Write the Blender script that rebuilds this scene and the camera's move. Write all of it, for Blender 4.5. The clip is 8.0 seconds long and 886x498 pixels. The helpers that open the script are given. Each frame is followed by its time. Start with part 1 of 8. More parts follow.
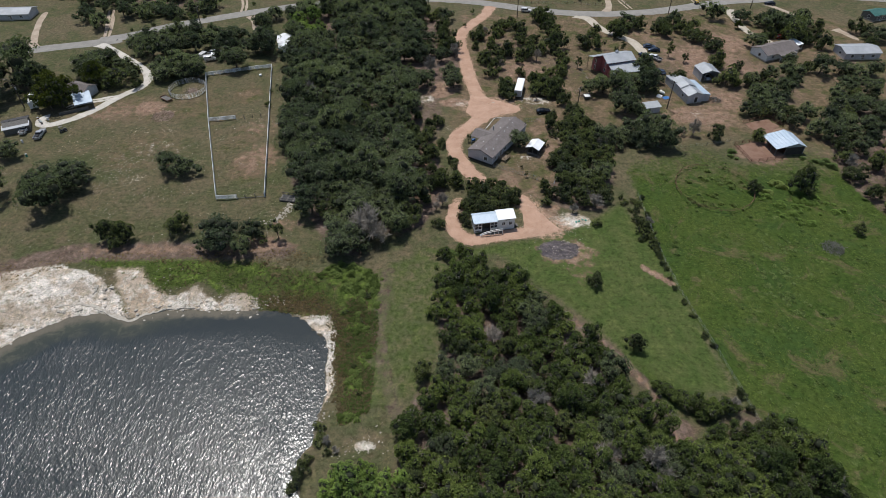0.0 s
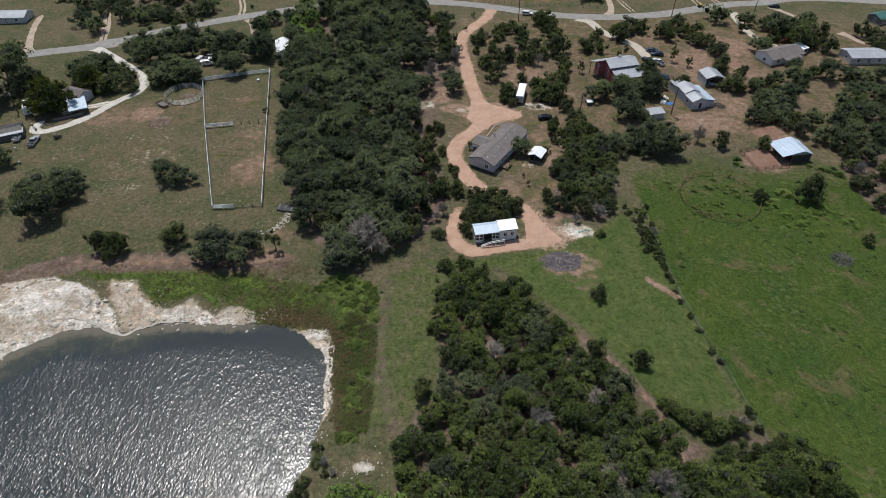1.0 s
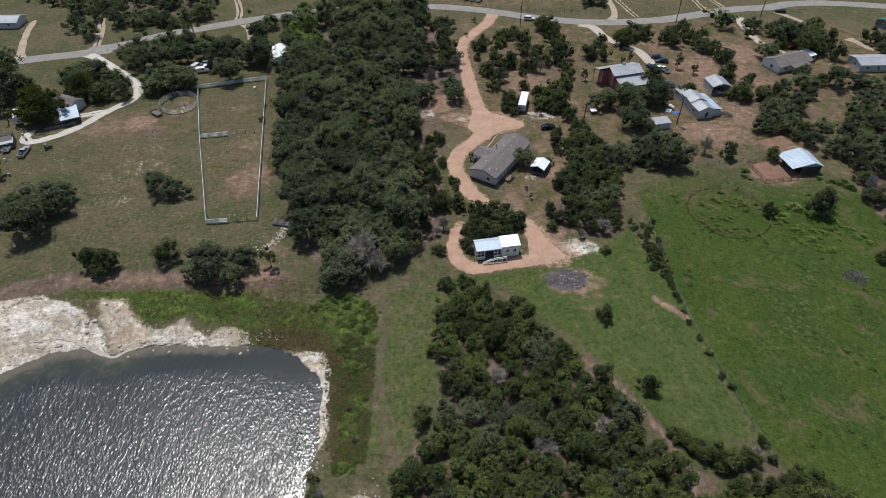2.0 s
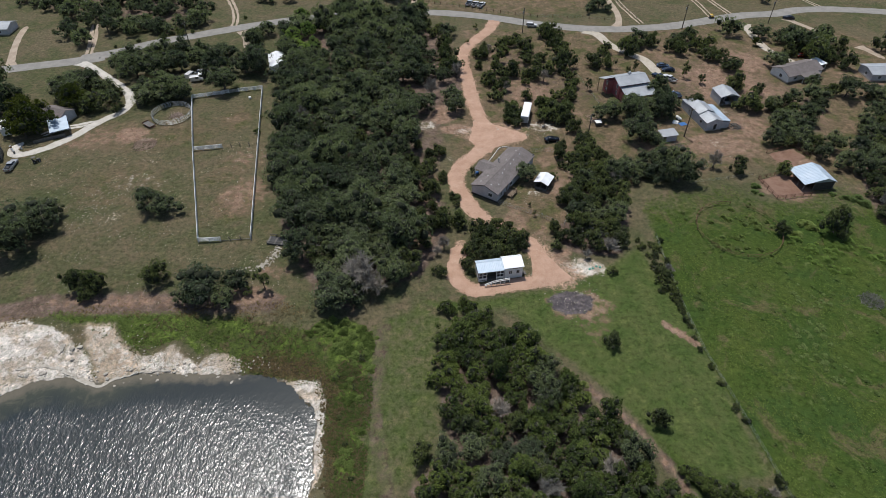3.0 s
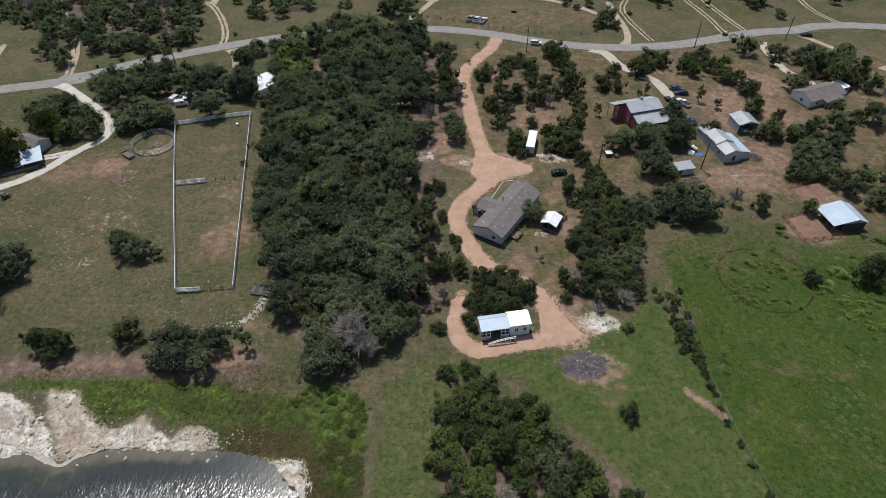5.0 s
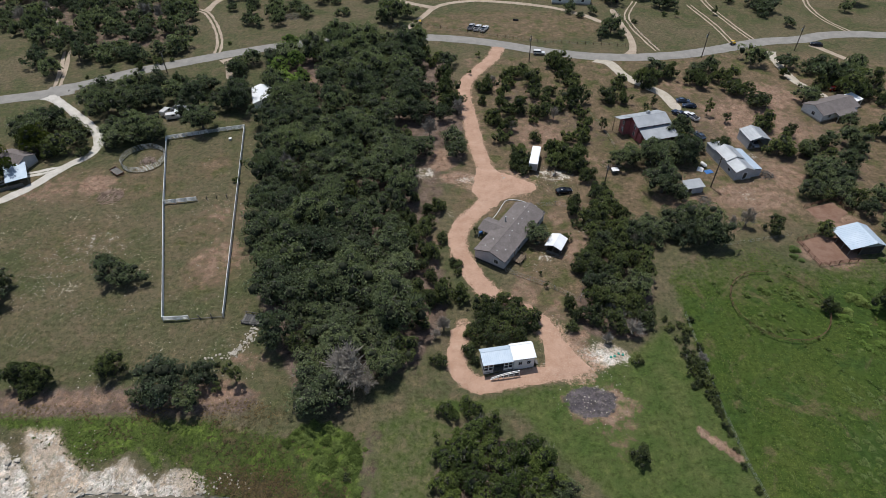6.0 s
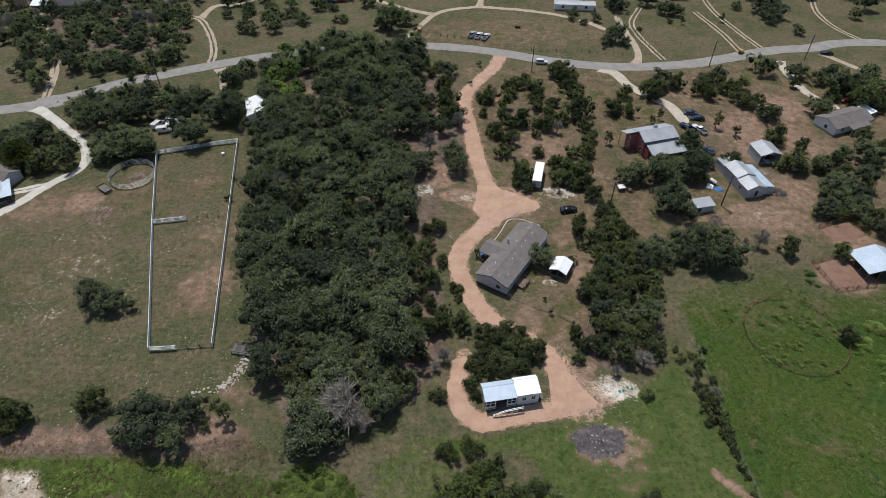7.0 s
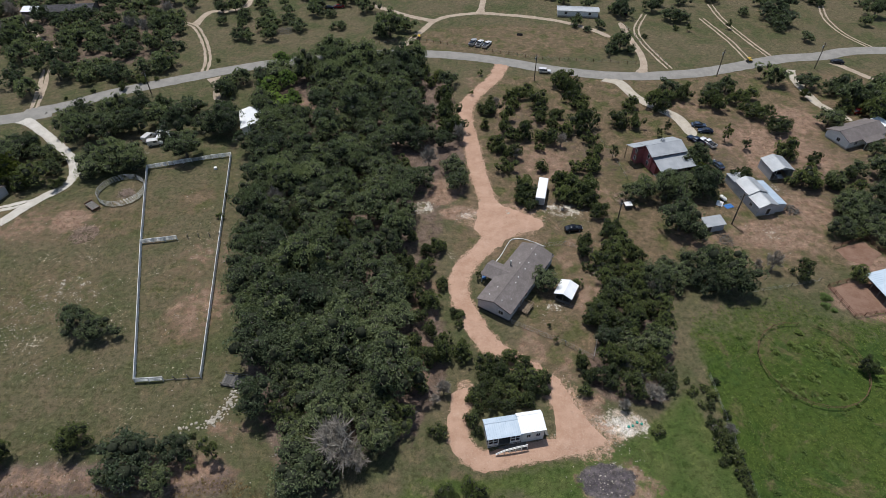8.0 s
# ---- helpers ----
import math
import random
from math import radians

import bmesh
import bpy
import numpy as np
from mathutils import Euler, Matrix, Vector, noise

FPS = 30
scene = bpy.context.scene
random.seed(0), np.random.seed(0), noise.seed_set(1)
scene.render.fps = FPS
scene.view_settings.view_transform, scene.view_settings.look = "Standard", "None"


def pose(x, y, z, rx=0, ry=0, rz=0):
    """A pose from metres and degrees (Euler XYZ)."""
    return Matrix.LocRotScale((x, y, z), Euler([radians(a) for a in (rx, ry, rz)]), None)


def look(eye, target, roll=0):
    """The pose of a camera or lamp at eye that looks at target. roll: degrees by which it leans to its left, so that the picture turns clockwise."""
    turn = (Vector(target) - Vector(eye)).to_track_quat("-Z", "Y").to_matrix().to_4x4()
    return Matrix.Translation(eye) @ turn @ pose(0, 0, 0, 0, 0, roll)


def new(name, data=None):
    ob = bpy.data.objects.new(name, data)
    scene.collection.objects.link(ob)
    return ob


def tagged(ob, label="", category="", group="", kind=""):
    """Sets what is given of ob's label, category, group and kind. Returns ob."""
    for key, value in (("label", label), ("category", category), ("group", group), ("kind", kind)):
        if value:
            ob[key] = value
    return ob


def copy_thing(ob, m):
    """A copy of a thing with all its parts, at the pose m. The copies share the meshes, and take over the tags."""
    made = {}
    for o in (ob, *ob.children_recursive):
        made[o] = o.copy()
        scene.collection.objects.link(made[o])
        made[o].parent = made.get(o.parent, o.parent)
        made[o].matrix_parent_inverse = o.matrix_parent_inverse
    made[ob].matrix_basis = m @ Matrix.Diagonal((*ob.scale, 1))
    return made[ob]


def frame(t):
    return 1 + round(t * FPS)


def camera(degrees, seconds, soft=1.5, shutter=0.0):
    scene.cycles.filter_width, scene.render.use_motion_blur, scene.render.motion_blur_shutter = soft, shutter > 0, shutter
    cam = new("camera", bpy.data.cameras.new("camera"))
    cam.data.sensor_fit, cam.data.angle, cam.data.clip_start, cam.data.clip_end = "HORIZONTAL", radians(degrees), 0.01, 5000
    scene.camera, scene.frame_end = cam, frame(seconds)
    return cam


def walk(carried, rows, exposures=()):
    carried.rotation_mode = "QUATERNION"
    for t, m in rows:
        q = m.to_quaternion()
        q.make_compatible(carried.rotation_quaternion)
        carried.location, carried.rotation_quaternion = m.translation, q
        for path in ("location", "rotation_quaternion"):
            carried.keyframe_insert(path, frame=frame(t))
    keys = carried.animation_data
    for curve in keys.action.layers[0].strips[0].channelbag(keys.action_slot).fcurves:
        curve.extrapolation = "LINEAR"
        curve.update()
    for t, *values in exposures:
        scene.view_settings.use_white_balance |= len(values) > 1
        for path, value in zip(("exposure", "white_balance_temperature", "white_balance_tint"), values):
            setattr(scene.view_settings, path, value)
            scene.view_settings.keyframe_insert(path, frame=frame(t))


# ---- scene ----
cam = camera(73.7, 8.0, soft=0.72)
METRES, EYE, TILT = 60.0, 100.0, 17.2
ROWS = [
    (0.0, 0.0, 0.0, 0.0, -0.18, -60.03, 0.11),
    (0.5, -0.0011, 0.0325, 0.0024, -0.18, -60.08, 0.11),
    (1.0, -0.0015, 0.0702, 0.0041, -0.17, -60.13, 0.12),
    (1.5, -0.0024, 0.1186, 0.0056, -0.17, -60.18, 0.12),
    (3.0, -0.0025, 0.298, 0.0066, -0.1, -60.26, 0.1),
    (3.5, -0.0016, 0.3674, 0.0095, -0.1, -60.32, 0.1),
    (4.0, -0.0009, 0.4376, 0.0102, -0.09, -60.33, 0.09),
    (4.5, -0.0003, 0.5095, 0.0119, -0.08, -60.32, 0.09),
    (6.0, 0.0001, 0.7259, 0.0138, -0.05, -60.33, 0.06),
    (6.5, 0.0011, 0.7968, 0.014, -0.04, -60.37, 0.08),
    (7.0, 0.0013, 0.8663, 0.0138, -0.02, -60.39, 0.06),
    (7.5, 0.0012, 0.9342, 0.0137, -0.01, -60.43, 0.05),
    (8.0, 0.0019, 0.9996, 0.0133, 0.0, -60.47, 0.06),
]
walk(cam, [(t, pose(METRES * x, METRES * y, EYE + METRES * z, 90 + pitch + TILT, roll, yaw)) for t, x, y, z, yaw, pitch, roll in ROWS],
     exposures=[(0.0, 0.0), (8.0, 0.0)])

# ---- light: high summer sun ahead and to the left, clear sky ----
SUN_UP, SUN_TURN = 68.0, -24.0
world = bpy.data.worlds.new("sky")
scene.world = world
world.use_nodes = True
wt = world.node_tree
sky = wt.nodes.new("ShaderNodeTexSky")
sky.sky_type = "NISHITA"
sky.sun_disc = False
sky.sun_elevation, sky.sun_rotation = radians(SUN_UP), radians(SUN_TURN)
wt.links.new(sky.outputs[0], wt.nodes["Background"].inputs[0])
wt.nodes["Background"].inputs[1].default_value = 0.10
sun = new("sun", bpy.data.lights.new("sun", "SUN"))
sun.data.energy, sun.data.angle, sun.data.color = 3.65, radians(0.53), (1.0, 0.972, 0.93)
_su = Vector((math.sin(radians(SUN_TURN)) * math.cos(radians(SUN_UP)), math.cos(radians(SUN_TURN)) * math.cos(radians(SUN_UP)), math.sin(radians(SUN_UP))))
sun.matrix_world = look(_su * 300, (0, 0, 0))


# ---- materials ----
class Nodes:
    """Short hand for building a node material."""

    def __init__(self, name, rough=0.8, metal=0.0, spec=0.3):
        self.mat = bpy.data.materials.new(name)
        self.mat.use_nodes = True
        self.t = self.mat.node_tree
        self.b = self.t.nodes["Principled BSDF"]
        self.b.inputs["Roughness"].default_value = rough
        self.b.inputs["Metallic"].default_value = metal
        self.b.inputs["Specular IOR Level"].default_value = spec
        self.geo = None

    def put(self, sock, v):
        if hasattr(v, "links"):
            self.t.links.new(v, sock)
        elif isinstance(v, (tuple, list)):
            sock.default_value = (*v, 1.0) if len(v) == 3 and sock.type == "RGBA" else v
        else:
            sock.default_value = v

    def where(self):
        if self.geo is None:
            self.geo = self.t.nodes.new("ShaderNodeNewGeometry")
        return self.geo.outputs["Position"]

    def noise(self, size, detail=4.0, rough=0.55, vec=None, warp=0.0):
        n = self.t.nodes.new("ShaderNodeTexNoise")
        n.inputs["Scale"].default_value = 1.0 / size
        n.inputs["Detail"].default_value = detail
        n.inputs["Roughness"].default_value = rough
        n.inputs["Distortion"].default_value = warp
        self.t.links.new(vec or self.where(), n.inputs["Vector"])
        return n.outputs[0]

    def scaled(self, sx, sy, sz, rz=0.0):
        m = self.t.nodes.new("ShaderNodeMapping")
        m.inputs["Scale"].default_value = (sx, sy, sz)
        m.inputs["Rotation"].default_value = (0, 0, radians(rz))
        self.t.links.new(self.where(), m.inputs["Vector"])
        return m.outputs[0]

    def cells(self, size, vec=None, out="Distance"):
        n = self.t.nodes.new("ShaderNodeTexVoronoi")
        n.inputs["Scale"].default_value = 1.0 / size
        self.t.links.new(vec or self.where(), n.inputs["Vector"])
        return n.outputs[out]

    def attr(self, name):
        n = self.t.nodes.new("ShaderNodeAttribute")
        n.attribute_name = name
        return n.outputs["Fac"]

    def math(self, op, a, b=0.0, clamp=False):
        n = self.t.nodes.new("ShaderNodeMath")
        n.operation, n.use_clamp = op, clamp
        self.put(n.inputs[0], a)
        self.put(n.inputs[1], b)
        return n.outputs[0]

    def step(self, v, lo, hi, a=0.0, b=1.0):
        n = self.t.nodes.new("ShaderNodeMapRange")
        n.interpolation_type = "SMOOTHSTEP"
        self.put(n.inputs[0], v)
        n.inputs[1].default_value, n.inputs[2].default_value = lo, hi
        n.inputs[3].default_value, n.inputs[4].default_value = a, b
        return n.outputs[0]

    def mix(self, f, a, b, mode="MIX"):
        n = self.t.nodes.new("ShaderNodeMix")
        n.data_type, n.blend_type = "RGBA", mode
        self.put(n.inputs["Factor"], f)
        self.put(n.inputs["A"], a)
        self.put(n.inputs["B"], b)
        return n.outputs["Result"]

    def any(self, island=True):
        if island:
            self.where()
            return self.geo.outputs["Random Per Island"]
        n = self.t.nodes.new("ShaderNodeObjectInfo")
        return n.outputs["Random"]

    def bump(self, height, strength=0.4, depth=0.05):
        n = self.t.nodes.new("ShaderNodeBump")
        n.inputs["Strength"].default_value = strength
        n.inputs["Distance"].default_value = depth
        self.t.links.new(height, n.inputs["Height"])
        self.t.links.new(n.outputs[0], self.b.inputs["Normal"])

    def done(self, colour, rough=None):
        self.put(self.b.inputs["Base Color"], colour)
        if rough is not None:
            self.put(self.b.inputs["Roughness"], rough)
        return self.mat


def mottled(name, a, b, size=1.0, rough=0.7, metal=0.0, spec=0.3, fine=0.12, bump=0.2, own=0.0):
    """A surface of two near tones, broken up by coarse and fine noise; own: lightness that varies piece by piece."""
    n = Nodes(name, rough, metal, spec)
    f = n.step(n.noise(size, 5.0), 0.35, 0.65)
    g = n.noise(fine, 3.0)
    c = n.mix(f, a, b)
    c = n.mix(n.step(g, 0.3, 0.7, 0.0, 0.35), c, tuple(v * 0.6 for v in a))
    if own:
        c = n.mix(n.math("MULTIPLY", n.any(False), own), c, tuple(v * 0.45 for v in b))
    if bump:
        n.bump(g, bump, 0.02)
    return n.done(c)


def leafy(name, dark, light, dry=None, dryness=0.0, glow=0.3, drift=(1.12, 1.08, 0.95)):
    """Leaves that let some light through; tone varies leaf by leaf, and drifts in hue tree by tree."""
    n = Nodes(name, 0.75, 0.0, 0.12)
    c = n.mix(n.any(), dark, light)
    c = n.mix(n.any(False), n.mix(1.0, c, (0.58, 0.64, 0.68), "MULTIPLY"), n.mix(1.0, c, drift, "MULTIPLY"))
    if dry:
        c = n.mix(n.step(n.noise(2.2, 2.0), 0.62 - dryness, 0.72 - dryness), c, dry)
    c = n.mix(n.step(n.noise(0.7, 3.0), 0.40, 0.62, 0.0, 0.45), c, n.mix(1.0, c, (0.62, 0.62, 0.62), "MULTIPLY"))
    mat = n.done(c)
    if glow:
        tr = n.t.nodes.new("ShaderNodeBsdfTranslucent")
        n.t.links.new(n.mix(1.0, c, (1.25, 1.35, 0.7), "MULTIPLY"), tr.inputs[0])
        mx = n.t.nodes.new("ShaderNodeMixShader")
        mx.inputs[0].default_value = glow
        n.t.links.new(n.b.outputs[0], mx.inputs[1])
        n.t.links.new(tr.outputs[0], mx.inputs[2])
        n.t.links.new(mx.outputs[0], n.t.nodes["Material Output"].inputs["Surface"])
    return mat


def ribbed(name, a, b, rough=0.4, metal=0.0, dirt=(0.30, 0.24, 0.18), much=0.3):
    """Painted or galvanised sheet metal with faint stains."""
    n = Nodes(name, rough, metal, 0.4)
    c = n.mix(n.step(n.noise(2.5, 4.0), 0.35, 0.7), a, b)
    c = n.mix(n.step(n.noise(0.7, 6.0, 0.7), 0.55, 0.8, 0.0, much), c, dirt)
    return n.done(c)


M = {}
TREE_DRIFT = (1.42, 1.40, 1.22)
M["oak"] = leafy("live_oak_leaves", (0.066, 0.086, 0.050), (0.208, 0.238, 0.138), drift=TREE_DRIFT)
M["cedar"] = leafy("cedar_leaves", (0.055, 0.070, 0.030), (0.160, 0.184, 0.078), (0.17, 0.155, 0.115), -0.02, drift=TREE_DRIFT)
M["juniper"] = leafy("juniper_leaves", (0.058, 0.082, 0.026), (0.178, 0.220, 0.070), (0.20, 0.18, 0.13), -0.04, drift=TREE_DRIFT)
M["lime"] = leafy("light_green_leaves", (0.13, 0.195, 0.055), (0.28, 0.37, 0.11), drift=TREE_DRIFT)
M["olive"] = leafy("yellow_green_leaves", (0.045, 0.06, 0.012), (0.105, 0.125, 0.025))
# dark tone of the crown cores: shade between the leaves put into the colour
M["core"] = mottled("crown_shade", (0.018, 0.023, 0.012), (0.040, 0.047, 0.026), 0.25, 0.95, bump=0.6)
M["grey_twig"] = leafy("grey_twigs", (0.25, 0.22, 0.185), (0.45, 0.40, 0.34), glow=0.0, drift=(1.0, 1.0, 1.0))
M["bark"] = mottled("bark", (0.075, 0.06, 0.048), (0.13, 0.11, 0.09), 0.4, 0.95)
M["weed"] = leafy("weeds", (0.070, 0.104, 0.024), (0.135, 0.180, 0.044))
M["scrub"] = leafy("scrub_leaves", (0.085, 0.125, 0.035), (0.17, 0.225, 0.070))
M["paleweed"] = leafy("pale_weeds", (0.13, 0.185, 0.055), (0.24, 0.30, 0.105))
M["leafy_weed"] = leafy("shrub_leaves", (0.135, 0.205, 0.042), (0.25, 0.345, 0.082))
M["straw"] = leafy("dry_weeds", (0.10, 0.075, 0.04), (0.20, 0.15, 0.085))
M["dullgrass"] = leafy("dull_grass", (0.060, 0.066, 0.026), (0.120, 0.112, 0.055), glow=0.2)


def loose_stone():
    n = Nodes("loose_stone", 0.9)
    c = n.mix(n.any(), (0.20, 0.175, 0.14), (0.50, 0.46, 0.40))
    return n.done(n.mix(n.step(n.noise(0.15, 4.0), 0.4, 0.7, 0.0, 0.5), c, (0.22, 0.19, 0.15)))


M["loose_stone"] = loose_stone()
M["asphalt"] = mottled("asphalt", (0.235, 0.225, 0.205), (0.29, 0.275, 0.25), 3.0, 0.9, fine=0.25)
M["concrete"] = mottled("concrete", (0.42, 0.37, 0.30), (0.50, 0.45, 0.37), 2.0, 0.9, fine=0.3)
M["white_paint"] = mottled("white_paint", (0.74, 0.74, 0.72), (0.82, 0.82, 0.80), 0.8, 0.5, bump=0.05)
M["grey_paint"] = mottled("grey_siding", (0.44, 0.45, 0.47), (0.52, 0.53, 0.55), 1.5, 0.6, bump=0.05)
M["red_paint"] = mottled("red_siding", (0.36, 0.115, 0.115), (0.42, 0.145, 0.14), 1.0, 0.6)
M["dark_trim"] = mottled("dark_trim", (0.03, 0.03, 0.032), (0.05, 0.05, 0.05), 0.5, 0.5)
M["wood"] = mottled("weathered_wood", (0.17, 0.125, 0.085), (0.26, 0.20, 0.145), 0.5, 0.85, own=0.5)
M["greywood"] = mottled("grey_weathered_wood", (0.12, 0.115, 0.105), (0.20, 0.19, 0.175), 0.4, 0.85, own=0.5)
M["rust"] = mottled("rusty_steel", (0.10, 0.055, 0.035), (0.18, 0.095, 0.06), 0.3, 0.8)
M["galv"] = ribbed("galvanised_sheet", (0.33, 0.35, 0.37), (0.41, 0.43, 0.45), 0.5, 0.15)
M["white_roof"] = ribbed("white_metal_roof", (0.80, 0.82, 0.84), (0.88, 0.89, 0.90), 0.45, 0.0, much=0.05)
M["pale_roof"] = ribbed("pale_blue_metal_roof", (0.42, 0.51, 0.60), (0.50, 0.58, 0.66), 0.5, 0.1, much=0.08)
M["steel"] = mottled("steel_tube", (0.36, 0.38, 0.38), (0.48, 0.49, 0.49), 0.6, 0.5, 0.4)
M["glass"] = mottled("dark_window_glass", (0.02, 0.025, 0.03), (0.035, 0.04, 0.05), 0.5, 0.08, 0.0, 0.6, bump=0)
M["rubber"] = mottled("rubber", (0.015, 0.015, 0.015), (0.03, 0.03, 0.03), 0.2, 0.8)
M["stone"] = mottled("limestone", (0.38, 0.34, 0.28), (0.56, 0.52, 0.45), 0.6, 0.9, own=0.5)
M["brush"] = leafy("dry_brush", (0.34, 0.25, 0.22), (0.52, 0.41, 0.37), glow=0.0)
# shade of open rooms and doorways put into one dark colour
M["interior"] = mottled("interior_shade", (0.05, 0.045, 0.04), (0.08, 0.07, 0.06), 0.5, 0.9)
M["blue_tarp"] = mottled("blue_tarp", (0.03, 0.13, 0.36), (0.06, 0.19, 0.46), 0.3, 0.5)
M["teal"] = mottled("teal_lid", (0.02, 0.22, 0.17), (0.03, 0.28, 0.22), 0.3, 0.5)
M["yellow"] = mottled("yellow_paint", (0.60, 0.38, 0.02), (0.70, 0.45, 0.03), 0.3, 0.45)
M["lamp_red"] = mottled("red_lens", (0.25, 0.01, 0.01), (0.35, 0.02, 0.02), 0.2, 0.2)
M["lamp_clear"] = mottled("clear_lens", (0.6, 0.62, 0.65), (0.7, 0.7, 0.72), 0.2, 0.15)
M["char"] = mottled("ash", (0.035, 0.034, 0.036), (0.10, 0.10, 0.105), 0.7, 0.95)


def shingle():
    n = Nodes("asphalt_shingles", 0.9)
    row = n.cells(0.33)
    c = n.mix(n.step(n.noise(1.6, 4.0), 0.3, 0.7), (0.155, 0.135, 0.130), (0.205, 0.180, 0.175))
    c = n.mix(n.step(row, 0.2, 0.6, 0.0, 0.35), c, (0.09, 0.08, 0.07))
    n.bump(row, 0.3, 0.02)
    return n.done(c)


M["shingle"] = shingle()


def gravel(name, a, b, pale):
    n = Nodes(name, 0.95)
    c = n.mix(n.step(n.noise(3.5, 6.0, 0.7), 0.38, 0.62), a, b)
    c = n.mix(n.step(n.noise(0.32, 6.0, 0.8), 0.50, 0.68, 0.0, 0.6), c, pale)
    c = n.mix(n.step(n.noise(1.7, 8.0, 0.85), 0.54, 0.70, 0.0, 0.6), c, tuple(v * 0.68 for v in a))
    c = n.mix(n.step(n.noise(6.0, 6.0, 0.75), 0.55, 0.66, 0.0, 0.5), c, tuple(0.5 * v + 0.5 * p for v, p in zip(b, pale)))
    g = n.noise(0.12, 3.0)
    c = n.mix(n.step(g, 0.55, 0.75, 0.0, 0.45), c, tuple(v * 0.6 for v in a))
    n.bump(g, 0.4, 0.03)
    return n.done(c)


M["red_gravel"] = gravel("red_gravel", (0.365, 0.225, 0.155), (0.44, 0.285, 0.205), (0.53, 0.41, 0.32))
M["caliche"] = gravel("white_caliche", (0.44, 0.41, 0.36), (0.54, 0.51, 0.46), (0.64, 0.615, 0.57))
M["track"] = gravel("pale_dirt_track", (0.31, 0.245, 0.185), (0.40, 0.325, 0.25), (0.50, 0.43, 0.35))
M["red_dirt"] = gravel("red_dirt", (0.175, 0.100, 0.068), (0.22, 0.135, 0.098), (0.26, 0.175, 0.13))
M["green_roof"] = ribbed("green_metal_roof", (0.04, 0.13, 0.11), (0.06, 0.16, 0.135), 0.5, 0.1)


def ground_material():
    n = Nodes("pasture_ground", 0.95, 0.0, 0.1)
    big, mid, fine = n.noise(26.0, 5.0, 0.6), n.noise(5.0, 6.0, 0.65), n.noise(1.1, 9.0, 0.82)
    tiny = n.noise(0.16, 2.0)
    rag = n.math("MULTIPLY", n.math("SUBTRACT", n.noise(2.2, 7.0, 0.72), 0.5), 1.5)

    def zone(name, lo=0.35, hi=0.65, ragged=1.0):
        return n.step(n.math("ADD", n.attr(name), n.math("MULTIPLY", rag, ragged)), lo, hi)

    c = n.mix(n.step(big, 0.38, 0.62), (0.066, 0.072, 0.034), (0.103, 0.090, 0.055))
    c = n.mix(n.step(mid, 0.42, 0.68, 0.0, 0.75), c, (0.122, 0.095, 0.063))
    c = n.mix(n.step(n.noise(9.0, 3.0), 0.5, 0.7, 0.0, 0.6), c, (0.056, 0.069, 0.030))
    # stony specks in the thin turf
    speck = n.math("MULTIPLY", n.step(n.math("ADD", n.noise(0.8, 6.0, 0.8), n.math("MULTIPLY", n.math("SUBTRACT", n.noise(7.0, 4.0), 0.5), 0.5)), 0.64, 0.70), zone("stony", 0.3, 0.8))
    c = n.mix(speck, c, (0.42, 0.38, 0.31))
    lush = n.mix(n.step(n.noise(7.0, 5.0, 0.65), 0.35, 0.68), (0.034, 0.060, 0.012), (0.064, 0.085, 0.020))
    lush = n.mix(n.step(n.noise(1.3, 5.0, 0.7), 0.45, 0.7, 0.0, 0.7), lush, (0.044, 0.066, 0.014))
    lush = n.mix(n.step(n.noise(3.6, 6.0, 0.8), 0.56, 0.66, 0.0, 0.85), lush, (0.090, 0.116, 0.038))
    lush = n.mix(n.step(n.noise(14.0, 6.0, 0.75), 0.48, 0.60, 0.0, 0.8), lush, (0.030, 0.058, 0.014))
    lush = n.mix(n.step(n.noise(11.0, 7.0, 0.75, None, 0.8), 0.52, 0.64, 0.0, 0.85), lush, (0.092, 0.082, 0.040))
    c = n.mix(zone("lush", 0.2, 0.9), c, lush)
    mown = n.mix(n.step(n.noise(4.0, 5.0), 0.3, 0.7), (0.050, 0.076, 0.021), (0.074, 0.090, 0.031))
    c = n.mix(zone("mown", 0.2, 0.9), c, mown)
    dry = n.mix(n.step(n.noise(3.5, 6.0, 0.7), 0.36, 0.66), (0.102, 0.080, 0.050), (0.165, 0.118, 0.080))
    dry = n.mix(n.step(n.noise(6.0, 5.0, 0.65), 0.46, 0.62, 0.0, 0.9), dry, (0.070, 0.074, 0.030))
    c = n.mix(zone("dry", 0.2, 0.9), c, dry)
    weeds = n.mix(n.step(n.noise(1.0, 5.0, 0.7), 0.35, 0.65), (0.040, 0.050, 0.018), (0.066, 0.092, 0.022))
    weeds = n.mix(n.step(n.noise(4.5, 6.0, 0.7), 0.50, 0.64, 0.0, 0.85), weeds, (0.090, 0.072, 0.040))
    c = n.mix(zone("weedy", 0.3, 0.7), c, weeds)
    sedge = n.mix(n.step(n.noise(1.2, 6.0, 0.75), 0.38, 0.64), (0.040, 0.034, 0.018), (0.088, 0.064, 0.036))
    c = n.mix(zone("sedge", 0.3, 0.8), c, sedge)
    bright = n.mix(n.step(n.noise(1.6, 6.0, 0.75), 0.36, 0.66), (0.046, 0.066, 0.016), (0.090, 0.130, 0.028))
    c = n.mix(zone("green", 0.3, 0.8), c, bright)
    litter = n.mix(n.step(n.noise(3.0, 5.0, 0.7), 0.35, 0.65), (0.092, 0.066, 0.052), (0.155, 0.115, 0.095))
    c = n.mix(zone("litter", 0.3, 0.7), c, litter)
